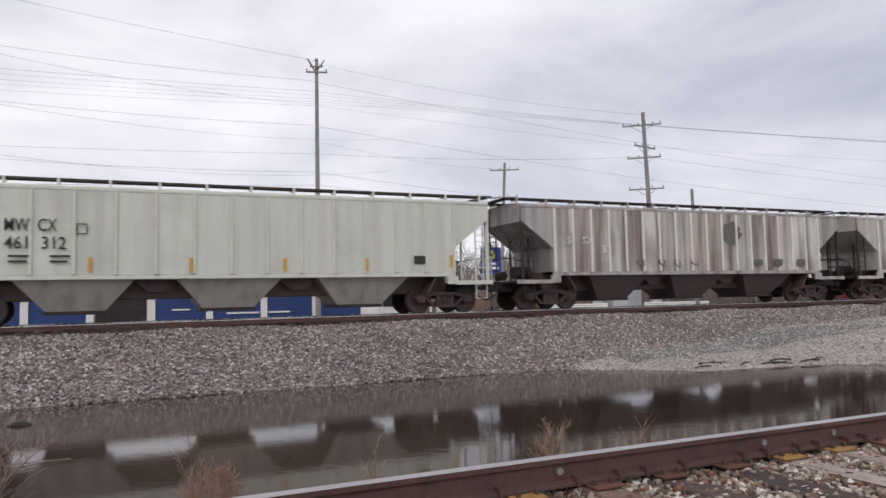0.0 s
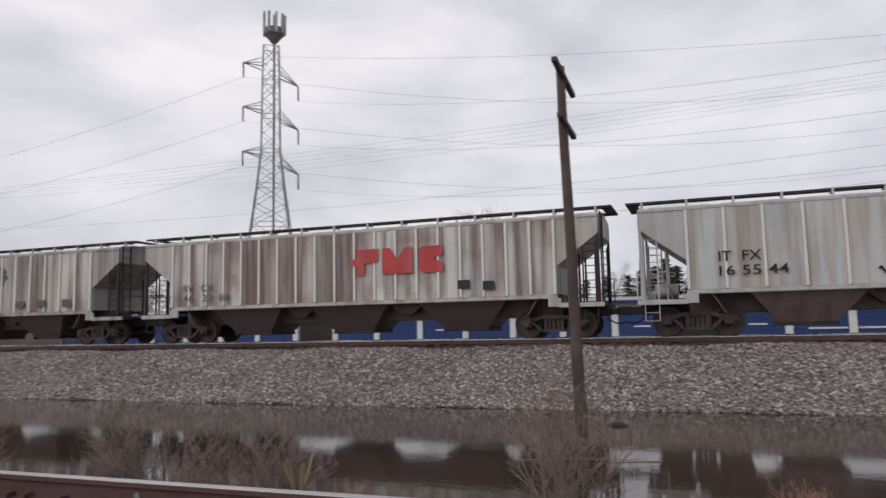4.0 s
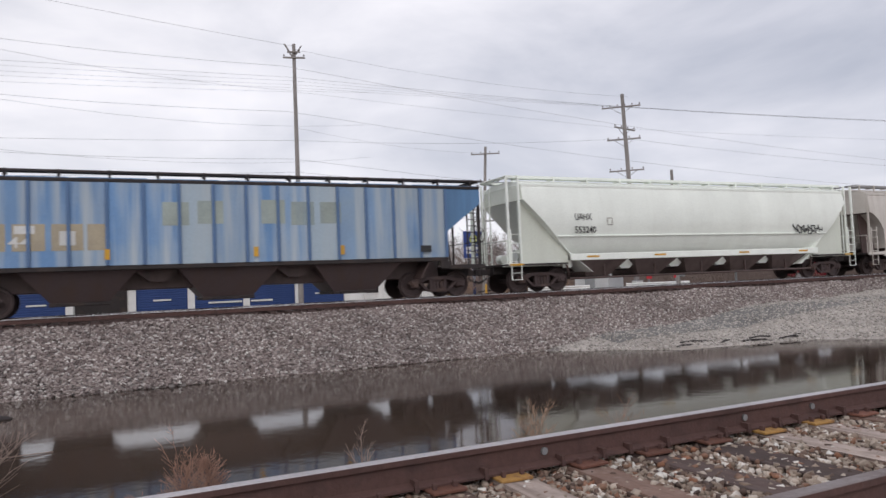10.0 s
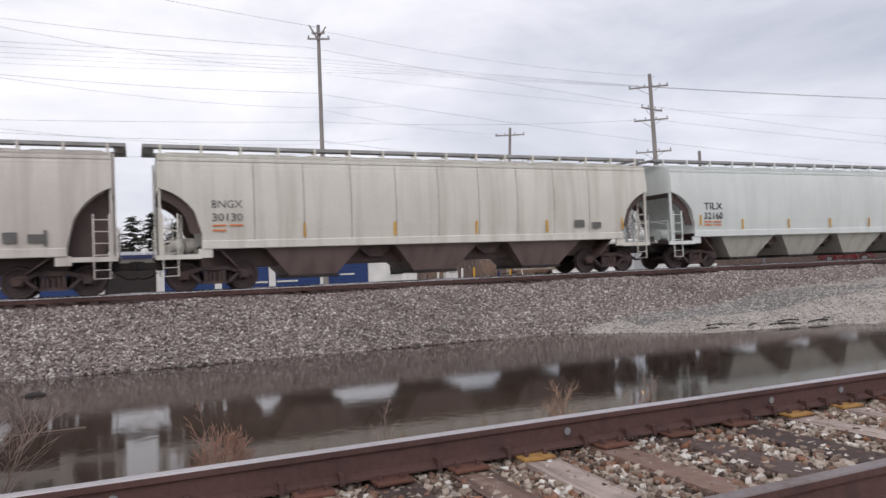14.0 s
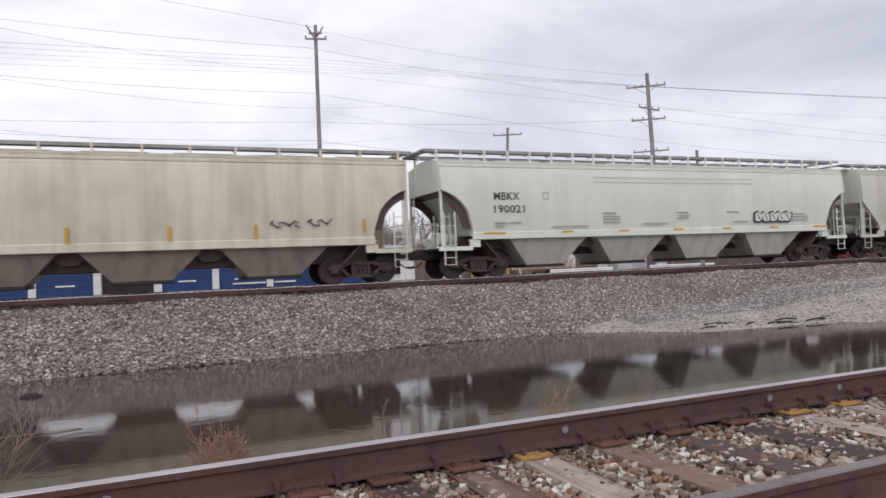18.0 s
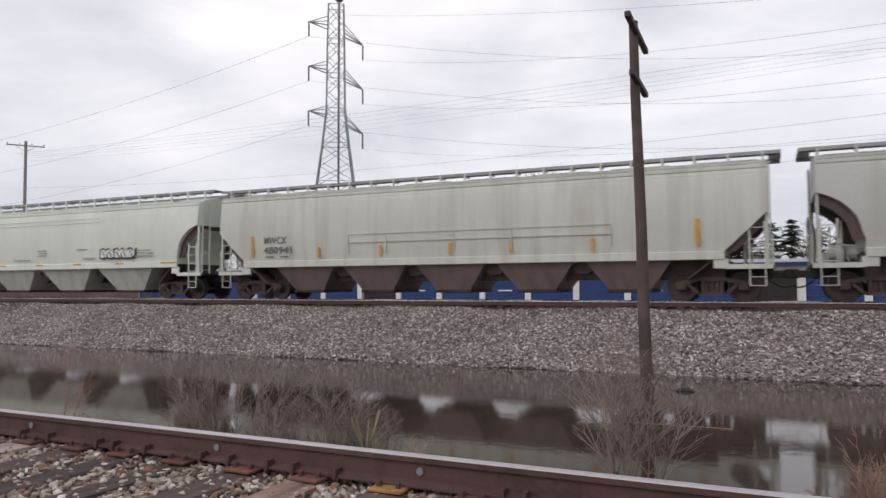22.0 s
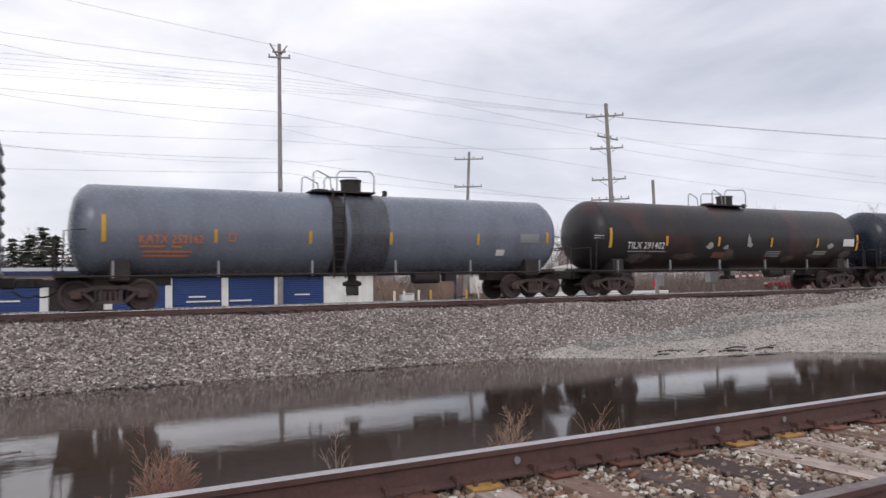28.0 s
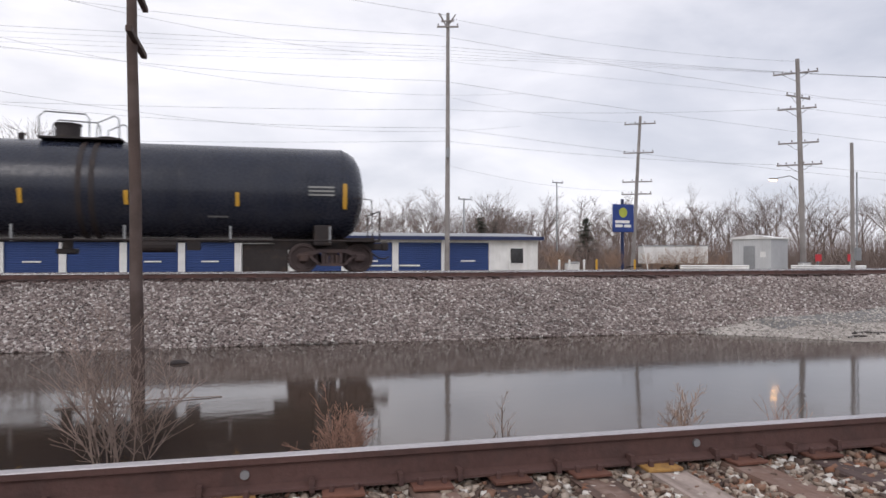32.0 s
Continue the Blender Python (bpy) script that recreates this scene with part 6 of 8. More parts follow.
for z0_, z1_, col, sd in ((0.98, 1.32, G_olive, 31), (1.25, 1.62, G_plum, 32), (1.5, 1.78, G_tan, 33)):
    b = Build()
    g = random.Random(sd)
    for i in range(17):
        fan(b, blob(g, -7.6 + i * 0.3, g.uniform(z0_, z1_), g.uniform(0.25, 0.5), g.uniform(0.25, 0.5), 11, 0.35), -1.5632 - 0.0006 * (sd - 31) - 0.0001 * i)
    tagged(part("graffiti_haze", b, col, c), "muddy faded spray-paint patches", kind="stuff")
spray_tag(c, -7.75, -2.75, 8, 1.04, 1.66, G_plum, G_olive, G_tan, G_grey, 22, stroke=0.15, rim=0.1, shine=0.03)
spray_tag(c, 1.9, 5.4, 5, 1.1, 1.95, G_grey, G_rust, G_plum, G_grey, 24, stroke=0.16, rim=0.12)
spray_tag(c, 5.3, 7.7, 4, 1.0, 1.6, G_rust, G_tan, G_olive, G_grey, 27, stroke=0.16, rim=0.14)
g = random.Random(21)
b = Build()
for i in range(30):
    x = g.uniform(-7.6, -2.8) if i % 2 else g.uniform(1.5, 7.6)
    fan(b, blob(g, x, g.uniform(1.2, 2.6), g.uniform(0.1, 0.4), g.uniform(0.08, 0.3), 9, 0.45), -1.5655)
tagged(part("rust_blotch", b, G_rust, c), "rust blotches and flaked paint", kind="stuff")
bars(c, [(-6.0, 2.36, 0.3, 0.2), (-5.6, 2.36, 0.25, 0.2), (-6.1, 1.98, 0.2, 0.22), (-5.7, 1.98, 0.45, 0.22), (-5.0, 1.98, 0.5, 0.22)], worn_cream, y=-1.566, name="faded_print")
bars(c, [(-5.95, 2.4, 0.22, 0.14), (-5.58, 2.4, 0.2, 0.14), (-5.65, 2.02, 0.18, 0.15), (-4.95, 2.02, 0.3, 0.15)], G_plum, y=-1.574, name="faded_print")
bars(c, [(-8.1, 1.75, 0.38, 0.38), (-6.9, 0.72, 0.7, 0.26), (-4.2, 0.72, 0.7, 0.26), (2.4, 0.72, 0.6, 0.22)], M_yellow, y=-1.57, name="reflector", label="bright yellow reflector patch")
b = Build()
fan(b, blob(random.Random(3), -3.03, 2.62, 0.55, 0.6, 16, 0.1), -1.58)
part("round_sticker", b, mat("pale_mint_paint", (0.5, 0.62, 0.55), 0.6), c)
scrawl(c, [(-1.75, 0.1, 1.72), (-1.6, 0.0, 1.58)], 0.2, 0.05, 9, mat("blue_scrawl_paint", (0.12, 0.27, 0.34), 0.6), "blue spray-paint scrawl", y=-1.665)
bars(c, [(-2.2, 2.82, 0.45, 0.08), (-2.0, 1.2, 0.6, 0.07)], M_white_mark, y=-1.665, name="chalk_mark")
b = Build()
for a in (-1, 1):
    b.ribbon([(4.4, 3.46 - 0.2 * a), (4.55, 3.46 - 0.05 * a), (4.75, 3.46 + 0.05 * a), (4.95, 3.46 + 0.22 * a)], -1.575 - 0.001 * a, 0.11)
part("white_cross", b, M_white_mark, c)

c = join(box_car("navy blue high-cube boxcar with green and white graffiti", length(18), P_navy, P_navy_end, P_door_t, (-0.165, 0.165), 4.85, 5.05,
                 [-0.992, -0.89, -0.79, -0.69, -0.59, -0.48, -0.37, -0.26, -0.175, 0.175, 0.27, 0.37, 0.48, 0.59, 0.7, 0.81, 0.91, 0.992], z0=0.5), 18, 0.55)
lettering(c, "ND  YX", -7.55, -6.2, 2.9, 0.36, M_white_mark, y=-1.57)
bars(c, [(-7.5, 2.4, 0.2, 0.26), (-6.9, 2.4, 0.25, 0.26), (-6.15, 2.4, 0.35, 0.26)], mat("faded_maroon_number", (0.12, 0.035, 0.05), 0.6), y=-1.57, name="faded_number")
box_mark(c, -4.1, 2.35, 0.28, M_white_mark, y=-1.57)
bars(c, [(-0.5, 4.2, 0.75, 0.07), (-0.45, 4.08, 0.65, 0.07), (-0.4, 3.96, 0.55, 0.07)], M_white_mark, y=-1.60)
G_lime, G_green, G_mint = mat("graffiti_lime", (0.42, 0.52, 0.25), 0.55, var=0.25, scale=1.5), mat("graffiti_grey_green", (0.17, 0.26, 0.18), 0.55, var=0.3, scale=2), mat("graffiti_mint", (0.24, 0.46, 0.38), 0.55, var=0.3, scale=2)
G_white = mat("graffiti_white", (0.62, 0.68, 0.6), 0.6)
G_teal, G_pink, G_gold = mat("graffiti_teal", (0.06, 0.2, 0.17), 0.6), mat("graffiti_pink", (0.5, 0.32, 0.33), 0.6), mat("graffiti_gold", (0.6, 0.32, 0.06), 0.6)


b = Build()
g = random.Random(33)
for x, z in ((-8.0, 1.0), (-6.6, 2.2), (-5.9, 2.25), (-3.2, 2.2), (-2.8, 2.15), (-5.2, 2.15)):
    fan(b, blob(g, x, z, 0.6, 0.32, 12, 0.3), -1.563)
tagged(part("graffiti", b, G_pink, c), "pink graffiti blotches", kind="stuff")
b = Build()
fan(b, [(-7.9, 0.66), (-1.3, 0.62), (-1.35, 1.7), (-2.2, 2.15), (-4.6, 1.95), (-7.3, 2.2), (-7.95, 1.4)], -1.5635)
part("graffiti_ground", b, G_green, c, "grey-green sprayed backing")
spray_tag(c, -7.8, -1.45, 9, 0.76, 2.05, M_steel_dark, G_lime, G_green, G_white, 42, stroke=0.24, rim=0.12, over=0.55)
g = random.Random(71)
for k in range(9):
    x = -7.6 + k * 0.68
    line = rounded([(x + g.uniform(-0.1, 0.5), g.uniform(0.8, 2.1)) for q in range(4)])
    part("graffiti_arrow", brush(Build(), line, -1.618, 0.07), M_steel_dark, c, "black spray-paint line")
b = Build()
fan(b, [(1.4, 0.72), (7.0, 0.7), (7.05, 1.2), (6.2, 1.5), (1.7, 1.35)], -1.5635)
part("graffiti_ground", b, G_teal, c, "dark teal sprayed backing")
spray_tag(c, 1.5, 7.0, 9, 0.78, 1.98, G_white, G_mint, G_teal, G_white, 45, stroke=0.17, rim=0.13, over=0.6)
scrawl(c, [(-1.1, 0.2, 0.9), (-0.6, 1.0, 0.72)], 0.2, 0.035, 55, M_white_mark, "thin white spray scrawl on the door", y=-1.64)
b = Build()
for x, z in ((-7.55, 1.45), (7.05, 1.5), (-3.7, 1.3)):
    fan(b, blob(g, x, z, 0.36, 0.5, 14, 0.2), -1.612)
tagged(part("graffiti", b, G_gold, c), "gold graffiti blotches", kind="stuff")
bars(c, [(-0.7, 2.3, 0.12, 0.12), (-0.2, 2.3, 0.12, 0.1), (-1.2, 2.95, 0.08, 0.2), (0.5, 1.6, 0.3, 0.1)], M_white_mark, y=-1.64, name="door_placard")

c = join(tank_car("blue-grey tank car with a black spill band and orange lettering", length(19), P_tank_u, 0.35, r=1.42, zc=2.42, end=0.8, ladder=True, band=[(-0.75, -0.3, P_tank_v), (-0.15, 1.25, P_tank_spill)], flip=-1), 19, 0.38)
lettering(c, "KATX 252162", -7.1, -5.28, 2.1, 0.25, M_orange_mark, y=None)
bars(c, [(-7.1, 1.85, 0.7, 0.05), (-6.2, 1.85, 0.3, 0.05), (-7.0, 1.7, 1.4, 0.05), (-7.0, 1.58, 1.3, 0.05)], M_orange_mark, y=None)
box_mark(c, -4.55, 2.05, 0.22, M_orange_mark, y=None)
yellow_marks(c, [(-8.05, 2.4)], y=None, h=0.8, w=0.12)
yellow_marks(c, [(-4.93, 2.2), (-1.94, 2.2), (0.91, 2.2), (4.37, 2.2), (7.44, 2.3)], y=None, h=0.42, w=0.1)
bars(c, [(5.2, 1.62, 0.36, 0.22)], M_white_mark, y=None, name="data_panel")
bars(c, [(6.2, 2.1, 0.85, 0.34)], M_galv, y=None, name="data_panel")

c = join(tank_car("matt black tank car with rust-red top stains and white lettering", length(20), P_tank_v, 0.45, end=0.68, flip=-1), 20, 0.09)
lettering(c, "TILX 291402", -6.98, -4.93, 2.05, 0.28, M_white_mark, y=None)
worn_print = mat("worn_white_print", (0.3, 0.3, 0.29), 0.7)
bars(c, [(-6.9, 1.78, 1.0, 0.05), (-5.8, 1.78, 1.0, 0.05), (-8.75, 2.3, 0.5, 0.05), (-8.75, 2.4, 0.5, 0.05), (1.5, 1.8, 1.0, 0.04), (1.5, 1.7, 1.0, 0.04), (1.5, 1.6, 1.0, 0.04), (4.9, 1.8, 0.9, 0.05), (4.9, 1.7, 0.9, 0.05)], worn_print, y=None)
g = random.Random(17)
b = Build()
for x, z, w_, h_ in ((-6.2, 1.55, 1.3, 0.4), (-3.6, 1.6, 1.6, 0.25), (-1.0, 1.65, 0.9, 0.5), (3.2, 1.5, 1.0, 0.3), (5.2, 1.7, 1.2, 0.3), (7.3, 1.7, 0.9, 0.4)):
    fan(b, blob(g, x, z, w_, h_, 18, 0.3), 0)
tagged(put("mud_stain", wrapped(b.mesh("mud_stain", mat("grey_brown_mud_splash", (0.075, 0.06, 0.052), 0.8, var=0.4, scale=2.5)), None, c), c), "grey-brown mud splashes low on the tank", kind="stuff")
b = Build()
for x, z, w_, h_ in ((-2.2, 2.05, 0.5, 0.25), (-1.2, 2.0, 0.3, 0.2), (6.0, 2.1, 0.5, 0.25), (0.2, 2.3, 0.2, 0.5), (0.35, 2.1, 0.3, 0.2)):
    fan(b, blob(g, x, z, w_, h_, 11, 0.45), 0)
tagged(put("chipped_paint", wrapped(b.mesh("chipped_paint", worn_print), None, c), c), "pale patches of chipped paint", kind="stuff")
bars(c, [(7.0, 2.1, 0.85, 0.36)], M_white_mark, y=None, name="data_panel")
bars(c, [(-1.95, 1.55, 0.75, 0.24)], M_plate, y=None, name="rust_panel")
yellow_marks(c, [(-7.88, 2.35), (8.1, 2.3)], y=None, h=0.8, w=0.13)
yellow_marks(c, [(-4.82, 2.25), (-1.72, 2.25), (1.73, 2.25), (5.03, 2.25)], y=None, h=0.42, w=0.12)

c = join(tank_car("satin black tank car ending the train, with white lettering", length(21), P_tank_w, -0.35, r=1.5, zc=2.56, end=0.85, band=[(0.2, 0.35, M_steel_dark), (0.55, 0.7, M_steel_dark)]), 21, 0.25)
lettering(c, "WFRX 159647", -7.6, -4.96, 2.1, 0.3, M_white_mark, y=None)
bars(c, [(-6.6, 1.85, 0.5, 0.05), (-5.9, 1.85, 0.7, 0.06), (-5.9, 1.72, 0.7, 0.06), (-3.0, 1.9, 0.8, 0.05), (3.6, 1.7, 0.6, 0.05)], mat("dim_white_print", (0.2, 0.2, 0.2), 0.7), y=None)
bars(c, [(6.6, 2.4, 0.8, 0.06), (6.6, 2.52, 0.8, 0.06), (6.6, 2.64, 0.8, 0.06)], worn_print, y=None)
yellow_marks(c, [(-7.86, 2.3), (7.73, 2.4)], y=None, h=0.8, w=0.13)
yellow_marks(c, [(-4.74, 2.25), (-1.49, 2.25), (1.32, 2.25), (4.47, 2.25)], y=None, h=0.42, w=0.12)


# ---- poles and wires ----
def pole_thing(label, base, top, r0, r1, material, name="utility_pole"):
    ob = empty(name, label, "utility pole", pose(*base))
    d = Vector(top) - Vector(base)
    b = Build()
    n, k = 12, 6
    rings = []
    g = random.Random(int(base[0] * 10))
    for j in range(k + 1):
        f = j / k
        r = r0 + (r1 - r0) * f
        c = d * f + Vector((g.uniform(-0.012, 0.012), g.uniform(-0.012, 0.012), 0))
        rings.append([(c.x + r * math.cos(2 * math.pi * i / n), c.y + r * math.sin(2 * math.pi * i / n), c.z) for i in range(n)])
    part("shaft", b.loft(rings), material, ob, smooth=True)
    return ob, d


def crossarm(ob, at, turn, half, material, pins=4, brace=True, h=0.11, drop=0.55, tilt=0.0):
    """A wooden arm with insulators on pins, across the pole at a height on it."""
    b = Build().box(-half, half, -0.05, 0.05, -h / 2, h / 2, 0.01)
    arm = part("crossarm", b, material, ob, m=pose(*at, 0, tilt, turn) @ pose(0, -0.16, 0))
    ins = Build().cyl((0, 0, h / 2), (0, 0, h / 2 + 0.08), 0.015, n=6).cyl((0, 0, h / 2 + 0.06), (0, 0, h / 2 + 0.13), 0.05, 0.06, n=10).cyl((0, 0, h / 2 + 0.13), (0, 0, h / 2 + 0.18), 0.045, 0.025, n=10).mesh("insulator", M_insul)
    for i in range(pins):
        x = -half + 0.08 + (2 * half - 0.16) * i / max(1, pins - 1)
        put("insulator", ins, arm, pose(x, 0, 0))
    if brace:
        b = Build()
        for s in (-1, 1):
            b.tube([(s * half * 0.55, 0.06, -h / 2), (0, 0.1, -drop)], 0.016, 5)
        part("brace", b, M_steel_dark, arm)
    return arm


p1, d = pole_thing("old dark wooden telegraph pole standing in ditch water", (-2.13, 13.05, -0.42), (-2.28, 13.1, 7.24), 0.118, 0.082, M_pole, "telegraph_pole")
crossarm(p1, (-0.25, 0.1, 7.44), 91, 1.1, M_pole, 0, False, h=0.1)
crossarm(p1, (-0.24, 0.15, 6.52), 91, 0.85, M_pole, 0, False, h=0.1)
p6, d = pole_thing("leaning dark wooden telegraph pole with two crossarms, in gravel", (30.45, 16.3, 0.7), (29.98, 16.3, 9.8), 0.185, 0.13, M_pole, "telegraph_pole")
crossarm(p6, (-0.42, -0.1, 8.4), 78, 0.9, M_pole, 2)
crossarm(p6, (-0.36, -0.1, 7.15), 78, 1.9, M_pole, 7)
p2, d = pole_thing("tall thin grey utility pole behind the main track", (12.1, 48.0, 1.0), (12.15, 48.0, 19.35), 0.19, 0.12, M_pole_grey)
b = Build()
for s in (-1, 1):
    b.box(-0.05, 0.05, -0.05, 0.05, 0, 0.95)
    b.v[-8:] = [(x + s * z * 0.62, y, z + 17.35) for x, y, z in b.v[-8:]]
part("vee_arm", b, M_pole_grey, p2)
crossarm(p2, (0.05, 0, 17.35), -14, 0.75, M_pole_grey, 2, False)
crossarm(p2, (0.05, 0, 17.75), -20, 0.45, M_pole_grey, 2, False)
b = Build().box(-0.12, 0.12, -0.36, -0.16, 8.2, 8.9, 0.02)
part("pole_box", b, M_galv, p2)
p3, d = pole_thing("weathered utility pole carrying five crossarms", (38.15, 44.3, 1.0), (37.45, 44.05, 16.75), 0.22, 0.14, M_pole_grey)
for z, half, turn, pins in ((14.75, 1.5, -40, 6), (13.0, 1.35, 15, 4), (12.15, 1.3, -40, 4), (9.65, 1.35, -40, 4), (8.05, 1.5, -40, 6)):
    crossarm(p3, (-0.7 * z / 15.7, 0, z), turn, half, M_pole_grey, pins)
b = Build().tube([(-0.35, 0, 6.9), (-1.4, -0.3, 7.2), (-2.8, -0.5, 6.95)], 0.035).box(-3.3, -2.7, -0.62, -0.4, 6.85, 6.97, 0.03)
part("street_light_arm", b, M_galv, p3)
lamp_mat = bpy.data.materials.new("sodium_lamp_glow")
lamp_mat.use_nodes = True
lamp_bsdf = lamp_mat.node_tree.nodes["Principled BSDF"]
lamp_bsdf.inputs["Emission Color"].default_value = (1.0, 0.55, 0.2, 1)
lamp_bsdf.inputs["Emission Strength"].default_value = 22.0
part("lamp_lens", Build().box(-3.25, -2.75, -0.6, -0.42, 6.8, 6.85), lamp_mat, p3, "glowing orange lamp lens")
p4, d = pole_thing("distant utility pole with four crossarms", (31.6, 57.6, 1.0), (32.4, 57.6, 14.9), 0.18, 0.12, M_pole_grey)
for z, half in ((13.2, 1.35), (10.6, 1.3), (8.0, 1.3), (6.9, 1.3)):
    crossarm(p4, (0.8 * z / 13.9, 0, z), -29, half, M_pole_grey, 4, False)
p5, d = pole_thing("distant wooden pole with one crossarm", (-66.8, 45.9, 1.0), (-66.9, 45.9, 16.9), 0.19, 0.13, M_pole_grey)
crossarm(p5, (-0.1, 0, 15.4), 55, 1.65, M_pole_grey, 4)
p7, d = pole_thing("short grey service pole with a meter box", (34.6, 36.1, 1.0), (34.55, 36.1, 9.3), 0.14, 0.1, M_pole_grey)
part("meter_box", Build().box(-0.05, 0.35, -0.32, -0.12, 1.1, 1.9, 0.03).box(0.08, 0.14, -0.24, -0.18, 1.9, 6.5), M_galv, p7)
for x, y, top, lab in ((17.2, 62.0, 7.6, "thin distant lamp post"), (29.6, 70.0, 10.2, "slender distant light pole")):
    q, d = pole_thing(lab, (x, y, 1.0), (x, y, top), 0.09, 0.06, M_galv, "light_pole")
    crossarm(q, (0, 0, top - 1.1), 15, 0.7, M_galv, 2, False)


def wire(a, b_, sag, r=0.016, n=14):
    a, b_ = Vector(a), Vector(b_)
    pts = []
    for i in range(n + 1):
        f = i / n
        p = a.lerp(b_, f)
        p.z -= sag * 4 * f * (1 - f)
        pts.append(p)
    return part("overhead_wire", Build().tube(pts, r * 0.52, 4), M_wire, None)


def tag_wire(ob, lab="dark overhead wire strung between poles"):
    return tagged(ob, lab, "wire", "overhead wires")


# bundle along the pole line
for k, (z5, z2, z3, off) in enumerate(((15.6, 17.0, 15.75, -1.3), (15.5, 16.75, 15.75, -0.8), (15.4, 16.5, 15.75, 0.6), (15.3, 16.3, 15.75, 1.4), (14.9, 16.0, 14.0, 0.3))):
    tag_wire(wire((-66.8 + off * 0.6, 45.9 + off * 0.4, z5), (12.1 + off * 0.25, 48.0, z2), 0.5 + 0.1 * k, 0.017 if k == 0 else 0.013))
    tag_wire(wire((12.1 + off * 0.25, 48.0, z2), (37.6 + off, 44.1, z3), 0.06, 0.017 if k == 0 else 0.013))
    tag_wire(wire((37.6 + off, 44.1, z3), (130 + off, 34.0, z3 + 1.8), 0.8, 0.017 if k == 0 else 0.013))
for z2, z3, z9 in ((12.6, 13.2, 12.0), (10.4, 9.0, 8.5)):
    tag_wire(wire((-66.8, 45.9, z2 - 0.4), (12.1, 48.0, z2), 1.0, 0.018))
    tag_wire(wire((12.1, 48.0, z2), (37.6, 44.1, z3), 0.3, 0.018))
    tag_wire(wire((37.6, 44.1, z3), (130, 36.0, z9), 1.5, 0.018))
tag_wire(wire((12.15, 48.0, 19.0), (38.0, 44.1, 16.6), 0.5, 0.014))
tag_wire(wire((12.1, 48.0, 8.7), (32.2, 57.6, 8.2), 0.5, 0.012))
tag_wire(wire((32.3, 57.6, 14.3), (12.1, 48.0, 13.5), 0.4, 0.012))

# ---- lattice tower ----
tower = empty("transmission_tower", "grey steel lattice transmission tower topped with antennas", "lattice tower", pose(-46.9, 70.7, 1.0, 0, 0, 34))
LEV = ((0, 3.9), (7, 3.0), (13.6, 2.15), (18.2, 1.55), (22.4, 1.1), (26.6, 1.05), (30.8, 1.0), (35, 0.9))


def corner(k, i):
    z, w = LEV[k]
    return Vector(((1, 1, -1, -1)[i] * w, (1, -1, -1, 1)[i] * w, z))


for i in range(4):
    part("leg", Build().tube([corner(k, i) for k in range(len(LEV))], 0.1, 5), M_galv, tower)
for i in range(4):
    b = Build()
    j = (i + 1) % 4
    for k in range(len(LEV) - 1):
        m0 = 2
        for q in range(m0):
            a0, a1 = corner(k, i).lerp(corner(k + 1, i), q / m0), corner(k, i).lerp(corner(k + 1, i), (q + 1) / m0)
            c0, c1 = corner(k, j).lerp(corner(k + 1, j), q / m0), corner(k, j).lerp(corner(k + 1, j), (q + 1) / m0)
            b.cyl(a0, c1, 0.045, n=4)
            b.cyl(c0, a1, 0.045, n=4)
        b.cyl(corner(k + 1, i), corner(k + 1, j), 0.05, n=4)
    tagged(part("lattice_bracing", b, M_galv, tower), kind="stuff")
part("cable_riser", Build().cyl((0.35, 0, 0), (0.35, 0, 36.5), 0.13, n=8), M_insul, tower)
for z in (21.6, 27.0, 32.4):
    for s in (-1, 1):
        b = Build()
        tip = Vector((s * 3.2, 0, z + (0.6 if s < 0 else -2.0)))
        root = z if s < 0 else z - 0.8
        for y in (-0.8, 0.8):
            b.cyl((s * 0.9, y, root), tip, 0.08, n=5)
            b.cyl((s * 0.9, y, root + 1.1), tip, 0.055, n=5)
        part("tower_arm", b, M_galv, tower)
        part("insulator_string", Build().cyl(tip, tip + Vector((0, 0, -1.8)), 0.1, n=8), M_insul, tower)
part("antenna_mast", Build().cyl((0.35, 0, 34.0), (0.35, 0, 39.2), 0.16, n=8), M_galv, tower)
part("antenna_frame", Build().cyl((0.35, 0, 35.6), (0.35, 0, 36.6), 0.3, 1.15, n=10).cyl((0.35, 0, 36.6), (0.35, 0, 37.4), 1.2, 1.2, n=10), M_insul, tower)
g = random.Random(61)
for i in range(9):
    a = 2 * math.pi * i / 9
    cx, cy, lo = 0.35 + 1.25 * math.cos(a), 1.25 * math.sin(a), 36.6 + g.uniform(-0.3, 0.5)
    part("panel_antenna", Build().box(cx - 0.16, cx + 0.16, cy - 0.14, cy + 0.14, lo, lo + 2.5, 0.03), M_concrete if i % 2 else M_galv, tower)
tw = Matrix.Translation((-46.9, 70.7, 1.0)) @ Matrix.Rotation(radians(34), 4, "Z")
for n_, z in enumerate((21.6, 27.0, 32.4)):
    tip = tw @ Vector((3.2, 0, z - 3.8))
    tag_wire(wire(tip, (12.1, 49 + n_, 11.5 + 3.6 * n_), 1.4, 0.022))
    tag_wire(wire((12.1, 49 + n_, 11.5 + 3.6 * n_), (150, 52, 9 + 3 * n_), 2.4, 0.02))
    tip = tw @ Vector((-3.2, 0, z - 1.2))
    tag_wire(wire(tip, (-190, 80, z - 4), 4.0, 0.03))
    tag_wire(wire(tip, (40, 110, z + 2), 4.0, 0.03))
tag_wire(wire(tw @ Vector((0, 0, 34)), (12.15, 48.0, 19.2), 0.8, 0.02))

# ---- storage building ----
GZ = 1.02
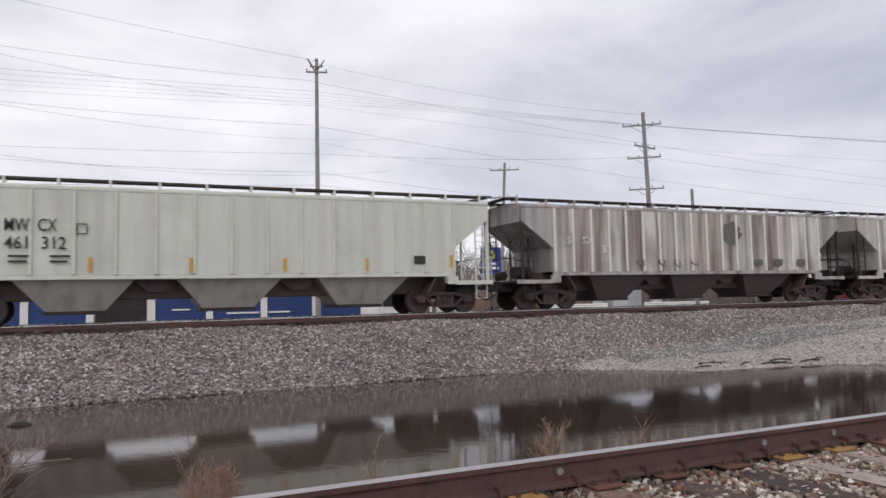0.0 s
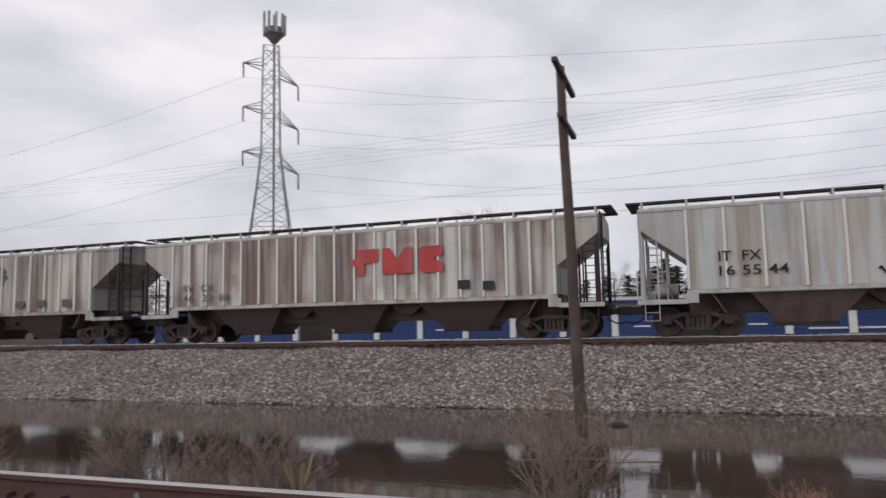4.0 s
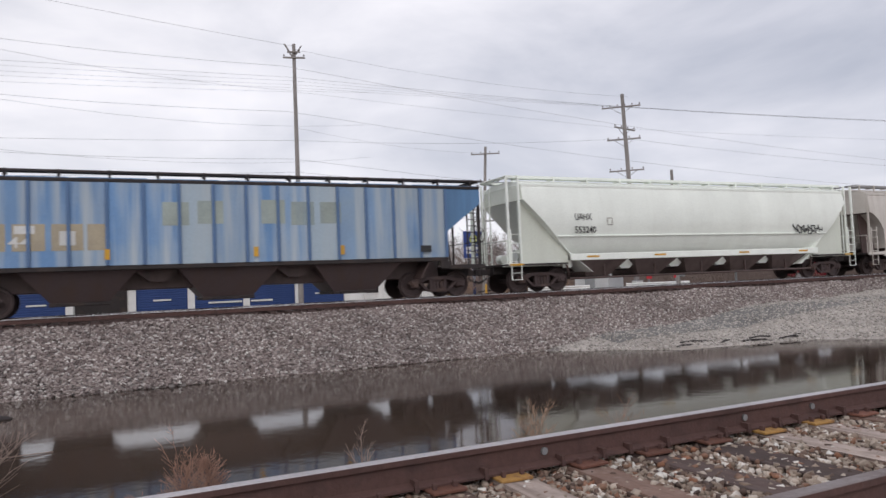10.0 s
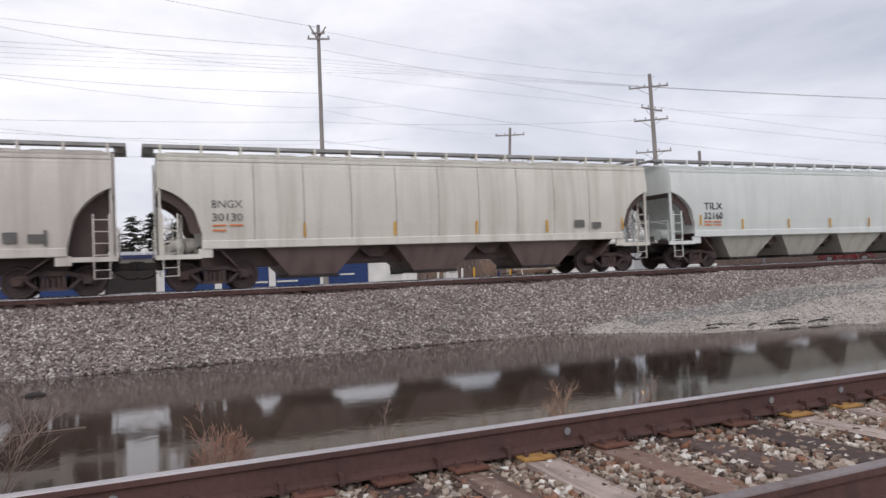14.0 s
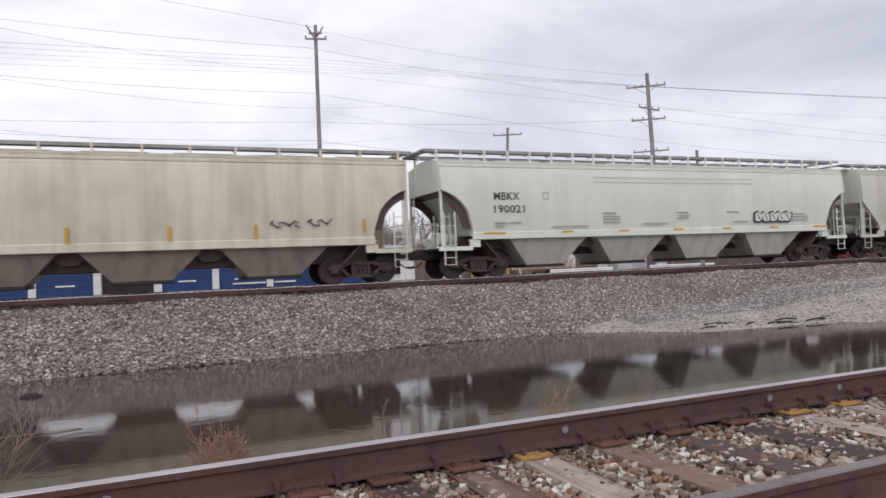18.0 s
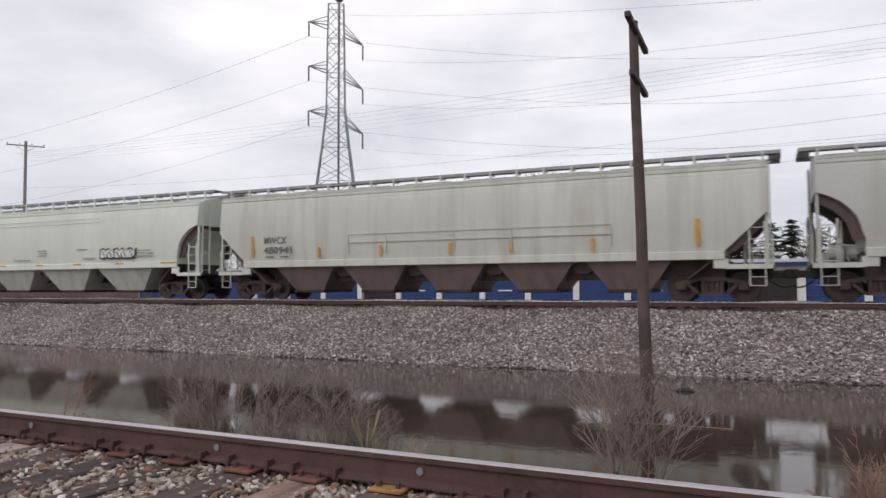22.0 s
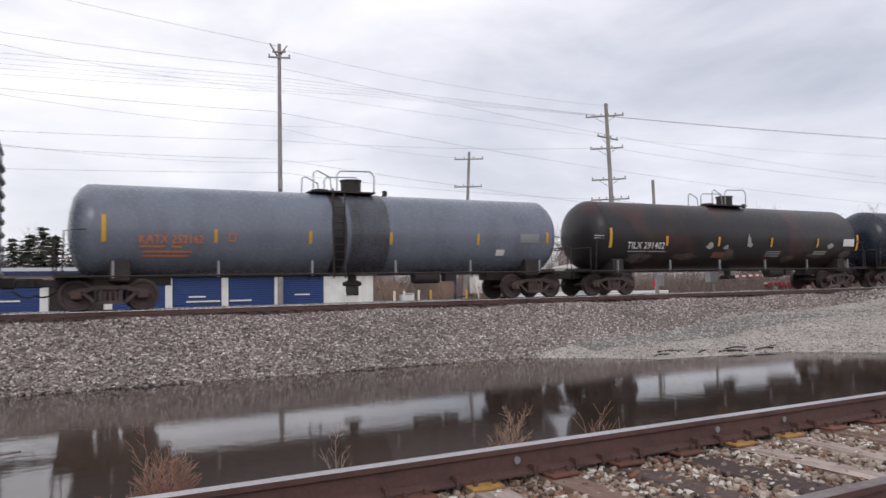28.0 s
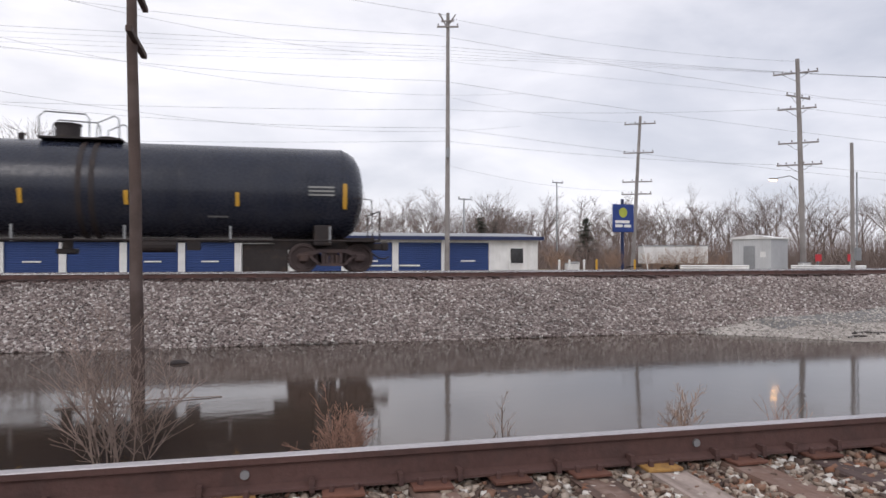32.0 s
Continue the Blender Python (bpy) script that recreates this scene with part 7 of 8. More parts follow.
store = empty("storage_building", "long low white storage building with blue roll-up doors", "building", pose(0, 50, GZ))
x_end, unit, wall_h, depth = 19.6, 3.6, 2.62, 9.0
b = Build().box(-56, x_end, 0.25, depth, 0, wall_h).box(16.0, x_end, 0.0, 0.25, 0, wall_h)
part("wall", b, M_white, store)
b = Build().prism([(-0.45, wall_h), (depth + 0.3, wall_h), (depth + 0.3, wall_h + 0.1), (depth / 2, wall_h + 0.55), (-0.45, wall_h + 0.16)], "x", -56.3, x_end + 0.3)
part("roof", b, M_galv, store)
part("fascia", Build().box(-56.3, x_end + 0.32, -0.5, -0.44, wall_h - 0.1, wall_h + 0.17), M_navy, store, "navy blue fascia board")
pillar = Build().box(-0.22, 0.22, -0.02, 0.25, 0, wall_h, 0.01).mesh("pillar", M_white)
slat_mesh = Build().prism([(0.18, 0.0), (0.145, 0.03), (0.145, 0.115), (0.18, 0.143)], "x", -1.58, 1.58).mesh("slat", M_blue_door)
door_mesh = Build().box(-1.58, 1.58, 0.178, 0.26, 0, 2.34).mesh("roll_door", M_blue_door)
handle = Build().box(-0.55, 0.55, 0.09, 0.13, 0.95, 1.05).mesh("door_handle", M_white)
x = 16.0
i = 0
while x > -55:
    put("pillar", pillar, store, pose(x, 0, 0))
    if i not in (4, 12):
        dr = put("roll_door", door_mesh, store, pose(x - unit / 2, 0, 0), "blue corrugated roll-up door")
        for q in range(16):
            put("slat", slat_mesh, dr, pose(0, 0, 0.01 + q * 0.145))
        if i % 3 != 1:
            put("door_handle", handle, dr)
    else:
        # no opening in the wall: a black panel stands for the shade inside
        part("doorway", Build().box(x - unit + 0.3, x - 0.3, 0.2, 0.26, 0, 2.2), M_steel_dark, store, "dark panel painted as the unlit inside of an open doorway")
    part("lintel", Build().box(x - unit + 0.2, x - 0.2, 0.02, 0.25, 2.34, wall_h), M_white, store)
    x -= unit
    i += 1
dome = [[(0.24 * q * math.cos(k * math.pi / 8), 0.24 * q * math.sin(k * math.pi / 8), z) for k in range(16)] for q, z in ((0.7, 0), (0.7, 0.12), (1.0, 0.14), (0.97, 0.26), (0.75, 0.38), (0.4, 0.44), (0.05, 0.46))]
part("roof_vent", Build().loft(dome), M_white, store, "white domed roof vent", smooth=True, m=pose(0.68, -0.1, wall_h + 0.15))
for x0, x1, z in ((6.3, 8.5, 0.62), (9.1, 10.6, 0.62), (9.1, 11.0, 0.12)):
    part("door_bar", Build().box(x0, x1, 0.06, 0.11, z, z + 0.12, 0.01), M_white, store, "white bar across the doors")
w_ = part("window", Build().box(17.35, 18.5, -0.05, 0.02, 0.75, 2.0, 0.02), M_white, store)
part("pane", Build().box(17.43, 18.42, -0.06, -0.04, 0.83, 1.92), M_glass, w_)
part("door", Build().box(18.8, 19.4, -0.05, 0.02, 0, 2.05, 0.01), M_white, store)

# ---- sign, hut, crossing and small things behind the track ----
sign = empty("roadside_sign", "blue roadside sign on a tall post, yellow disc and white bars", "sign", pose(29.2, 54.8, 1.0, 0, 0, 8))
part("post", Build().cyl((0, 0.12, 0), (0, 0.12, 6.2), 0.14, n=10), M_navy, sign)
part("panel", Build().box(-1.05, 1.05, -0.06, 0.08, 3.4, 5.75, 0.03), mat("sign_blue", (0.02, 0.05, 0.22), 0.4), sign)
part("disc", Build().cyl((-0.05, -0.075, 5.05), (-0.05, -0.06, 5.05), 0.42, n=20), mat("sign_yellow", (0.38, 0.42, 0.06), 0.5), sign)
for z, x0, x1 in ((4.15, -0.85, 0.6), (3.8, -0.85, -0.1), (3.8, 0.05, 0.75)):
    part("white_bar", Build().box(x0, x1, -0.075, -0.06, z, z + 0.24), M_white, sign)

hut = empty("equipment_hut", "grey corrugated metal equipment hut beside the crossing", "hut", pose(35.0, 45.0, 1.0, 0, 0, -58) @ Matrix.Diagonal((0.9, 0.9, 1, 1)))
part("wall", Build().box(-1.5, 1.5, -1.9, 1.9, 0, 2.6, 0.02), M_hut, hut)
seam = Build().box(-0.02, 0.02, -0.012, 0.012, 0.02, 2.58).mesh("wall_seam", M_hut)
for k in range(8):
    put("wall_seam", seam, hut, pose(-1.505, -1.7 + k * 0.49, 0, 0, 0, 90))
    put("wall_seam", seam, hut, pose(-1.3 + k * 0.37, -1.905, 0))
part("roof", Build().prism([(-1.65, 2.6), (1.65, 2.6), (1.65, 2.68), (0, 2.9), (-1.65, 2.68)], "y", -2.05, 2.05), M_white, hut)
part("door", Build().box(-0.6, 0.3, -1.94, -1.9, 0.05, 2.1), M_galv, hut)
part("vent", Build().box(0.7, 1.1, -1.95, -1.9, 1.3, 1.7), M_white, hut)

trailer = empty("box_trailer", "low white box trailer parked in the brush", "trailer", pose(31.2, 50.5, 1.0, 0, 0, -16))
part("body", Build().box(-2.5, 2.5, -0.9, 0.9, 0.75, 2.15, 0.06), M_white, trailer)
part("roof_rail", Build().box(-2.54, 2.54, -0.94, 0.94, 2.15, 2.22, 0.01), M_galv, trailer)
for sx in (-0.45, 0.45):
    for sy in (-0.8, 0.62):
        part("wheel", Build().cyl((sx, sy, 0.34), (sx, sy + 0.18, 0.34), 0.34, n=16), M_rubber, trailer)
part("drawbar", Build().tube([(-2.5, -0.5, 0.6), (-3.6, 0, 0.5), (-2.5, 0.5, 0.6)], 0.05), M_steel_dark, trailer)
lp_ = empty("leaning_post", "thin leaning white post beside the trailer", "post", pose(27.8, 48.2, 1.0, 0, -12, 0))
part("post", Build().cyl((0, 0, 0), (0, 0, 2.3), 0.045, n=8), M_white, lp_)

rail_ = empty("guard_rail", "white low guard rail by the yard", "guard rail", pose(30.2, 43.6, 1.0, 0, 0, -22))
part("beam", Build().prism([(-0.02, 0.45), (-0.08, 0.52), (-0.02, 0.6), (-0.08, 0.68), (-0.02, 0.75), (0.02, 0.75), (0.02, 0.45)], "x", -2.3, 2.3), M_white, rail_)
for k in range(4):
    part("post", Build().box(-2.1 + k * 1.4, -1.95 + k * 1.4, 0.02, 0.12, 0, 0.75), M_white, rail_)
copy_thing(rail_, pose(37.6, 41.4, 1.0, 0, 0, -40))

bol = Build().cyl((0, 0, 0), (0, 0, 1.05), 0.09, n=12).cyl((0, 0, 1.05), (0, 0, 1.12), 0.09, 0.03, n=12)
bol_y, bol_w = bol.mesh("bollard", M_yellow), bol.mesh("bollard", M_white)
for k, (x, y, yel) in enumerate(((16.9, 48.6, 0), (20.9, 49, 0), (21.8, 49.2, 0), (24.4, 50, 1), (27.4, 49.6, 1), (23.6, 50.5, 0))):
    tagged(put("bollard", bol_y if yel else bol_w, None, pose(x, y, 1.0)), "yellow steel bollard by the yard" if yel else "white steel bollard by the yard", "bollard", "yard bollards")
for k, (x, y, w, h) in enumerate(((22.4, 50.2, 0.9, 0.8), (23.0, 51.0, 0.7, 0.9), (36.9, 42.8, 0.7, 0.9))):
    bx = empty("utility_cabinet", "white metal utility cabinet on the ground", "cabinet", pose(x, y, 1.0))
    part("case", Build().box(-w / 2, w / 2, -0.25, 0.25, 0, h, 0.03), M_white, bx)
    part("lid", Build().box(-w / 2 - 0.03, w / 2 + 0.03, -0.28, 0.28, h, h + 0.05, 0.01), M_galv, bx)
for x, y in ((39.6, 41.5), (37.9, 42.6)):
    rs = empty("red_marker", "red marker sign on a short post", "sign", pose(x, y, 1.0))
    part("post", Build().box(-0.04, 0.04, 0.02, 0.1, 0, 1.3), M_galv, rs)
    part("plate", Build().prism([(-0.25, 1.0), (0.25, 1.0), (0.25, 1.5), (-0.25, 1.5)], "y", -0.02, 0.02), mat("signal_red", (0.55, 0.04, 0.05), 0.5), rs)

signal_glass = mat("red_signal_glass", (0.4, 0.02, 0.02), 0.3)
xs = empty("crossing_signal", "railway crossing signal with lowered striped gate arm", "crossing signal", pose(33.4, 30.2, 1.1))
part("mast", Build().cyl((0, 0, 0), (0, 0, 4.25), 0.07, n=10).cyl((0, 0, 0), (0, 0, 0.45), 0.16, n=10), M_galv, xs)
part("signal_case", Build().box(-0.5, 0.14, -0.22, 0.22, 1.2, 1.95, 0.04), M_galv, xs)
for s in (-1, 1):
    b = Build().box(-0.6, 0.6, -0.02, 0.02, -0.09, 0.09)
    part("crossbuck_board", b, M_white, xs, m=pose(0, -0.1, 3.75, 0, 35 * s, 40))
    for q, y in ((0.3, 0.0), (0.75, 0.12)):
        hood = part("lamp_hood", Build().cyl((s * q, y - 0.12, 2.95), (s * q, y + 0.1, 2.95), 0.21, n=16).cyl((s * q, y - 0.3, 2.98), (s * q, y - 0.1, 2.98), 0.12, n=12), M_steel_dark, xs)
        part("lamp_glass", Build().cyl((s * q, y - 0.14, 2.95), (s * q, y - 0.125, 2.95), 0.11, n=12), signal_glass, hood)
part("lamp_bar", Build().box(-0.9, 0.9, -0.04, 0.04, 2.86, 2.94), M_steel_dark, xs)
arm_red = mat("gate_red", (0.5, 0.05, 0.05), 0.5)
for k in range(17):
    part("gate_arm_segment", Build().box(0.3 + k * 0.42, 0.3 + (k + 1) * 0.42, -0.26, -0.2, 1.42 + 0.012 * k, 1.56 + 0.01 * k), arm_red if k % 2 else M_white, xs, m=pose(0, 0, 0, 0, 0, 12))

sv = empty("parked_car", "dark red sport utility car waiting at the crossing", "car", pose(59.9, 45.0, 1.25, 0, 0, 132))
def car_ring(z, x0, x1, w):
    """A rounded plan outline of a car body at a height."""
    return [(x, y, z) for x, y in ((x0, -w * 0.75), (x0 + 0.18, -w), (x1 - 0.3, -w), (x1, -w * 0.65), (x1, w * 0.65), (x1 - 0.3, w), (x0 + 0.18, w), (x0, w * 0.75))]


part("body", Build().loft([car_ring(*q) for q in ((0.3, -2.2, 2.22, 0.84), (0.5, -2.28, 2.3, 0.9), (0.78, -2.28, 2.28, 0.91), (0.95, -2.2, 2.05, 0.88), (1.03, -2.15, 1.2, 0.86))]), M_red_car, sv, smooth=True)
part("cabin", Build().loft([car_ring(*q) for q in ((1.02, -2.1, 1.15, 0.8), (1.3, -1.95, 0.85, 0.74), (1.48, -1.8, 0.5, 0.68))]), M_glass, sv, "dark tinted car windows", smooth=True)
part("roof", Build().loft([car_ring(*q) for q in ((1.46, -1.84, 0.5, 0.7), (1.54, -1.75, 0.42, 0.66), (1.58, -1.5, 0.2, 0.5))]), M_red_car, sv, smooth=True)
for s in (-1, 1):
    for x in (-1.95, -0.95, 0.05):
        part("pillar", Build().tube([(x, s * 0.81, 1.02), (x + 0.1, s * 0.75, 1.28), (x + 0.16, s * 0.69, 1.48)], 0.05), M_red_car, sv)
    part("headlight", Build().box(2.1, 2.29, s * 0.68 - 0.14, s * 0.68 + 0.14, 0.72, 0.86, 0.02), M_white, sv)
    part("tail_light", Build().box(-2.27, -2.15, s * 0.7 - 0.12, s * 0.7 + 0.12, 0.8, 1.0, 0.02), mat("red_tail_glass", (0.3, 0.01, 0.015), 0.2), sv)
    for xw in (-1.4, 1.4):
        wh = part("wheel", Build().cyl((xw, s * 0.74, 0.34), (xw, s * 0.93, 0.34), 0.34, n=18), M_rubber, sv)
        part("rim", Build().cyl((xw, s * 0.925, 0.34), (xw, s * 0.94, 0.34), 0.22, n=12), M_galv, wh)

# ---- by the ditch ----
sb_ = empty("track_box", "grey relay box on a white post in gravel", "relay box", pose(28.5, 16.7, 0.55))
part("post", Build().box(-0.075, 0.075, -0.07, 0.07, 0, 3.0, 0.01), M_white, sb_)
part("case", Build().box(-0.5, 0.0, -0.32, -0.08, 1.15, 1.85, 0.03), M_galv, sb_)
wp = empty("marker_post", "plain white marker post in gravel", "post", pose(40.8, 18.4, 0.9))
part("post", Build().box(-0.1, 0.1, -0.08, 0.08, 0, 1.65, 0.02), M_white, wp)
g = random.Random(77)
b = Build().loft([[(-0.35 + 0.5 * math.cos(a) * r, 0.25 * math.sin(a) * r, z) for a in [k * math.pi / 5 for k in range(10)]] for r, z in ((0.4, -0.1), (0.42, 0.02), (0.25, 0.06), (0.06, 0.08))])
part("debris", b, M_steel_dark, tagged(empty("mud_clump", "dark mud clump breaking the water surface", "clump", pose(-1.5, 16.1, 0.13)), ""))
st = empty("fallen_branch", "thin fallen branch lying on the water", "branch", pose(-2.2, 11.9, 0.14, 0, 0, 12))
part("stem", Build().tube([(-0.9, 0, 0), (0, 0.03, 0.03), (1.0, 0.0, 0.01), (1.5, -0.05, 0.0)], 0.009, 5), M_twig, st)

g = random.Random(91)
for k in range(9):
    x = 15.9 + k * 0.5 + g.uniform(-0.3, 0.3)
    y = float(np.interp(x, *zip(*EDGE))) + g.uniform(0.1, 0.9)
    ob = empty("driftwood", "dark sodden driftwood on the gravel shore", "debris", pose(x, y, float(land(np.array([x]), np.array([y]))[0]) + 0.03, 0, 0, g.uniform(-25, 25)), "shore debris")
    part("stick", Build().tube([(-g.uniform(0.2, 0.6), 0, 0), (0, g.uniform(-0.05, 0.05), 0.03), (g.uniform(0.2, 0.6), 0, 0)], g.uniform(0.012, 0.03), 6), M_steel_dark, ob)

asphalt = tagged(sheet("road", np.arange(36, 49, 1.0), np.arange(27, 150, 1.5), lambda X, Y: ground_height(X, Y) + 0.03, (M_asphalt,), lambda x, y: np.zeros(len(x))), "grey asphalt road leading away from the crossing", "road", kind="structure")
lane = tagged(sheet("gravel_track", np.arange(14.5, 46, 0.8), np.arange(17.9, 20.4, 0.5), lambda X, Y: ground_height(X, Y) + 0.015, (M_asphalt,), lambda x, y: np.zeros(len(x))), "worn grey service lane of packed gravel", "lane", kind="structure")


# ---- plants ----
def twigs(seed, h, w, stems, depth_, material, r=0.008, splay=0.5, kids=3, cone=0.3):
    """A leafless plant: crooked stems that fork at their nodes into ever finer twigs."""
    g = random.Random(seed)
    stem_meshes = []

    def grow(b, p, d_, ln, rad, lev):
        nodes = 5 if lev < 2 else 3
        for i in range(nodes):
            d_ = (d_ + Vector((g.uniform(-1, 1), g.uniform(-1, 1), g.uniform(-0.3, 0.8))) * 0.16).normalized()
            q = p + d_ * ln / nodes
            r0 = max(0.003, rad * (1 - 0.13 * i))
            b.cyl(p, q, r0, max(0.0026, r0 * 0.87), n=4 if lev < 2 else 3, cap=False)
            p = q
            if lev < depth_ and (i or lev):
                for k in range(1 if g.random() < 0.55 else kids - 1):
                    a = g.uniform(0, 6.28)
                    out = (Vector((math.cos(a), math.sin(a), g.uniform(-0.1, 0.3))) - d_ * 0.2).normalized()
                    grow(b, p, (d_ + out * g.uniform(0.55, 1.0)).normalized(), ln * g.uniform(0.36, 0.58) * (1.1 - 0.11 * i), r0 * 0.62, lev + 1)

    for i in range(stems):
        a, lean = g.uniform(0, 6.28), math.sqrt(g.random())
        d_ = Vector((math.cos(a) * splay * lean, math.sin(a) * splay * lean, 1)).normalized()
        b = Build()
        grow(b, Vector((math.cos(a) * w * 0.2 * lean, math.sin(a) * w * 0.2 * lean, 0)), d_, h * g.uniform(0.8, 1.05) * (1 - cone * lean), r * g.uniform(1.0, 1.5), 0)
        stem_meshes.append(b.mesh("stem", material))
    return stem_meshes


def shrub(label, at, me, scale_=1.0, turn=0.0, category="shrub", group=""):
    ob = empty("shrub", label, category, pose(*at, 0, 0, turn), group)
    for q in me:
        put("stem", q, ob, Matrix.Scale(scale_, 4))
    return ob


red_shrub = twigs(1, 1.3, 0.35, 13, 2, M_twig_red, 0.0075, 0.42, 4, 0.45)
grey_shrub = twigs(2, 1.95, 0.7, 9, 2, M_twig, 0.013, 0.3, 4, 0.1)
brush_a = twigs(3, 1.75, 1.5, 12, 2, M_twig, 0.009, 0.6, 4)
brush_b = twigs(4, 1.55, 1.3, 10, 2, M_twig, 0.009, 0.6, 4)
sapling = twigs(5, 1.7, 0.05, 1, 2, M_twig, 0.014, 0.05, 3)
weed = twigs(6, 1.25, 0.5, 6, 2, M_brush, 0.0065, 0.35, 3)
brown_brush = twigs(7, 2.2, 1.8, 16, 2, M_brush, 0.007, 0.7, 4)
shrub("leafless reddish-brown shrub at the water's edge", (0.8, 8.6, -0.4), red_shrub, 0.9)
shrub("large leafless grey-brown shrub at the water's edge", (-1.62, 8.7, -0.42), grey_shrub, 0.95)
for k, (x, y, me) in enumerate(((-7.9, 8.9, brush_a), (-7.0, 8.6, brush_b), (-6.2, 8.9, brush_a), (-5.6, 9.2, brush_b), (-8.8, 9.2, brush_b))):
    shrub("thicket of thin leafless grey twigs by the ditch", (x, y, -0.45), me, 1.0 - 0.06 * k, 70 * k, "shrub", "ditch thicket")
shrub("single bare sapling at the water's edge", (2.9, 8.6, -0.45), sapling, 0.75)
shrub("small bare sapling at the water's edge", (-11.7, 8.8, -0.45), twigs(15, 1.5, 0.1, 2, 2, M_twig_red, 0.012, 0.3, 3))
shrub("dry brown weeds at the water's edge", (5.25, 8.6, -0.38), weed, 0.85, 0, "weeds")
shrub("dry brown weeds at the water's edge", (-4.55, 8.3, -0.45), weed, 0.7, 40, "weeds")
shrub("small reddish weed stems by the ditch", (6.9, 8.4, -0.4), twigs(16, 1.1, 0.4, 5, 1, M_twig_red, 0.006, 0.5, 3), 1.0, 0, "weeds")
straw = Build()
for k in range(14):
    a = g.uniform(0, 6.28)
    straw.tube([(0, 0, 0), (0.05 * math.cos(a), 0.05 * math.sin(a), 0.4), (0.2 * math.cos(a), 0.2 * math.sin(a), g.uniform(0.65, 0.95))], 0.008, 4)
st = empty("grass_tuft", "tuft of yellow straw grass by the ditch", "grass", pose(-5.2, 8.5, -0.2))
part("blade_tuft", straw, M_straw, st)
for k, (x, y) in enumerate(((28.5, 48.8), (30.0, 48.6), (31.6, 48.2), (33.0, 47.4), (26.6, 52.0), (22.6, 54.0), (24.6, 56.5))):
    shrub("bare brown bush in the yard", (x, y, 0.95), brown_brush, 0.75 + 0.1 * (k % 3), 60 * k, "shrub", "yard bushes")
for k in range(15):
    x, y = g.uniform(22.5, 34), g.uniform(8.0, 10.6)
    shrub("tangled rusty-brown brush beside the track", (x, y, float(ground_height(np.array([x]), np.array([y]))[0]) - 0.05), brown_brush, g.uniform(0.4, 0.62), g.uniform(0, 360), "shrub", "track-side brush")
for k in range(4):
    x, y = (26.5, 28.2, 31.0, 24.6)[k], 9.3 + 0.4 * k
    shrub("pale young birch sapling amid brush", (x, y, 0.2), sapling, 2.0 - 0.2 * k, 50 * k, "sapling", "saplings")


def bare_tree(seed, h):
    g = random.Random(seed)
    b = Build()
    spray = Build()

    def grow(p, d_, ln, rad, lev):
        q = p + d_ * ln
        mid = p.lerp(q, 0.5) + Vector((g.uniform(-1, 1), g.uniform(-1, 1), g.uniform(-0.3, 0.3))) * ln * 0.08
        (b if lev < 2 else spray).cyl(p, mid, rad, rad * 0.85, n=6 if lev < 2 else 3, cap=False)
        (b if lev < 2 else spray).cyl(mid, q, rad * 0.85, rad * 0.62, n=6 if lev < 2 else 3, cap=False)
        if lev >= 4:
            return
        for i in range((5, 4, 4, 3)[lev]):
            f = g.uniform(0.45, 1.0)
            nd = (d_ + Vector((g.uniform(-1, 1), g.uniform(-1, 1), g.uniform(-0.25, 0.45))) * (0.9 if lev else 1.05)).normalized()
            grow(p.lerp(q, f), nd, ln * g.uniform(0.52, 0.78), max(0.008, rad * 0.46), lev + 1)

    grow(Vector((0, 0, 0)), Vector((g.uniform(-0.06, 0.06), g.uniform(-0.06, 0.06), 1)).normalized(), h * 0.42, h * 0.0125, 0)
    return b.mesh("trunk", M_tree), spray.mesh("crown", M_tree)


TREES = [bare_tree(100 + k, 10.0) for k in range(8)]


def tree(x, y, z, h, k, turn):
    ob = empty("bare_tree", "leafless winter tree in the far tree line", "tree", pose(x, y, z, 0, 0, turn), "tree line")
    s = Matrix.Scale(h / 10.0, 4)
    put("trunk", TREES[k][0], ob, s)
    put("crown", TREES[k][1], ob, s)


g = random.Random(5)
for k in range(330):
    az = radians(g.uniform(-68, 64))
    r = g.uniform(112, 175) if k % 4 else g.uniform(95, 115)
    tree(-r * math.sin(az), r * math.cos(az), 1.0, g.uniform(7.5, 12.0) * r / 110, k % 8, g.uniform(0, 360))
for x, y, h in ((-23.5, 86.0, 20.5), (-30.0, 88.0, 19.0), (-26.0, 92.0, 18.0)):
    tree(x, y, 1.0, h, int(h) % 8, x * 9)


def pine_mesh(seed):
    g = random.Random(seed)
    b = Build()
    for lev in range(16):
        f = lev / 16
        z, r = 0.9 + 8.6 * f, 2.9 * (1 - f) ** 0.8 + 0.15
        for i in range(11):
            a = g.uniform(0, 6.28)
            ln = r * g.uniform(0.6, 1.15)
            d_ = Vector((math.cos(a), math.sin(a), g.uniform(-0.25, 0.15)))
            p0 = Vector((0, 0, z + g.uniform(-0.2, 0.2)))
            side_ = Vector((-d_.y, d_.x, 0))
            for q in range(5):
                c0 = p0 + d_ * ln * (q + 0.6) / 5
                w = 0.36 * (1.2 - q / 6)
                up = Vector((0, 0, g.uniform(0.05, 0.22)))
                b.add([c0 - side_ * w, c0 + d_ * 0.4, c0 + side_ * w, c0 + up], [(0, 1, 3), (1, 2, 3), (2, 0, 3), (0, 2, 1)])
    return b.mesh("crown", M_pine)


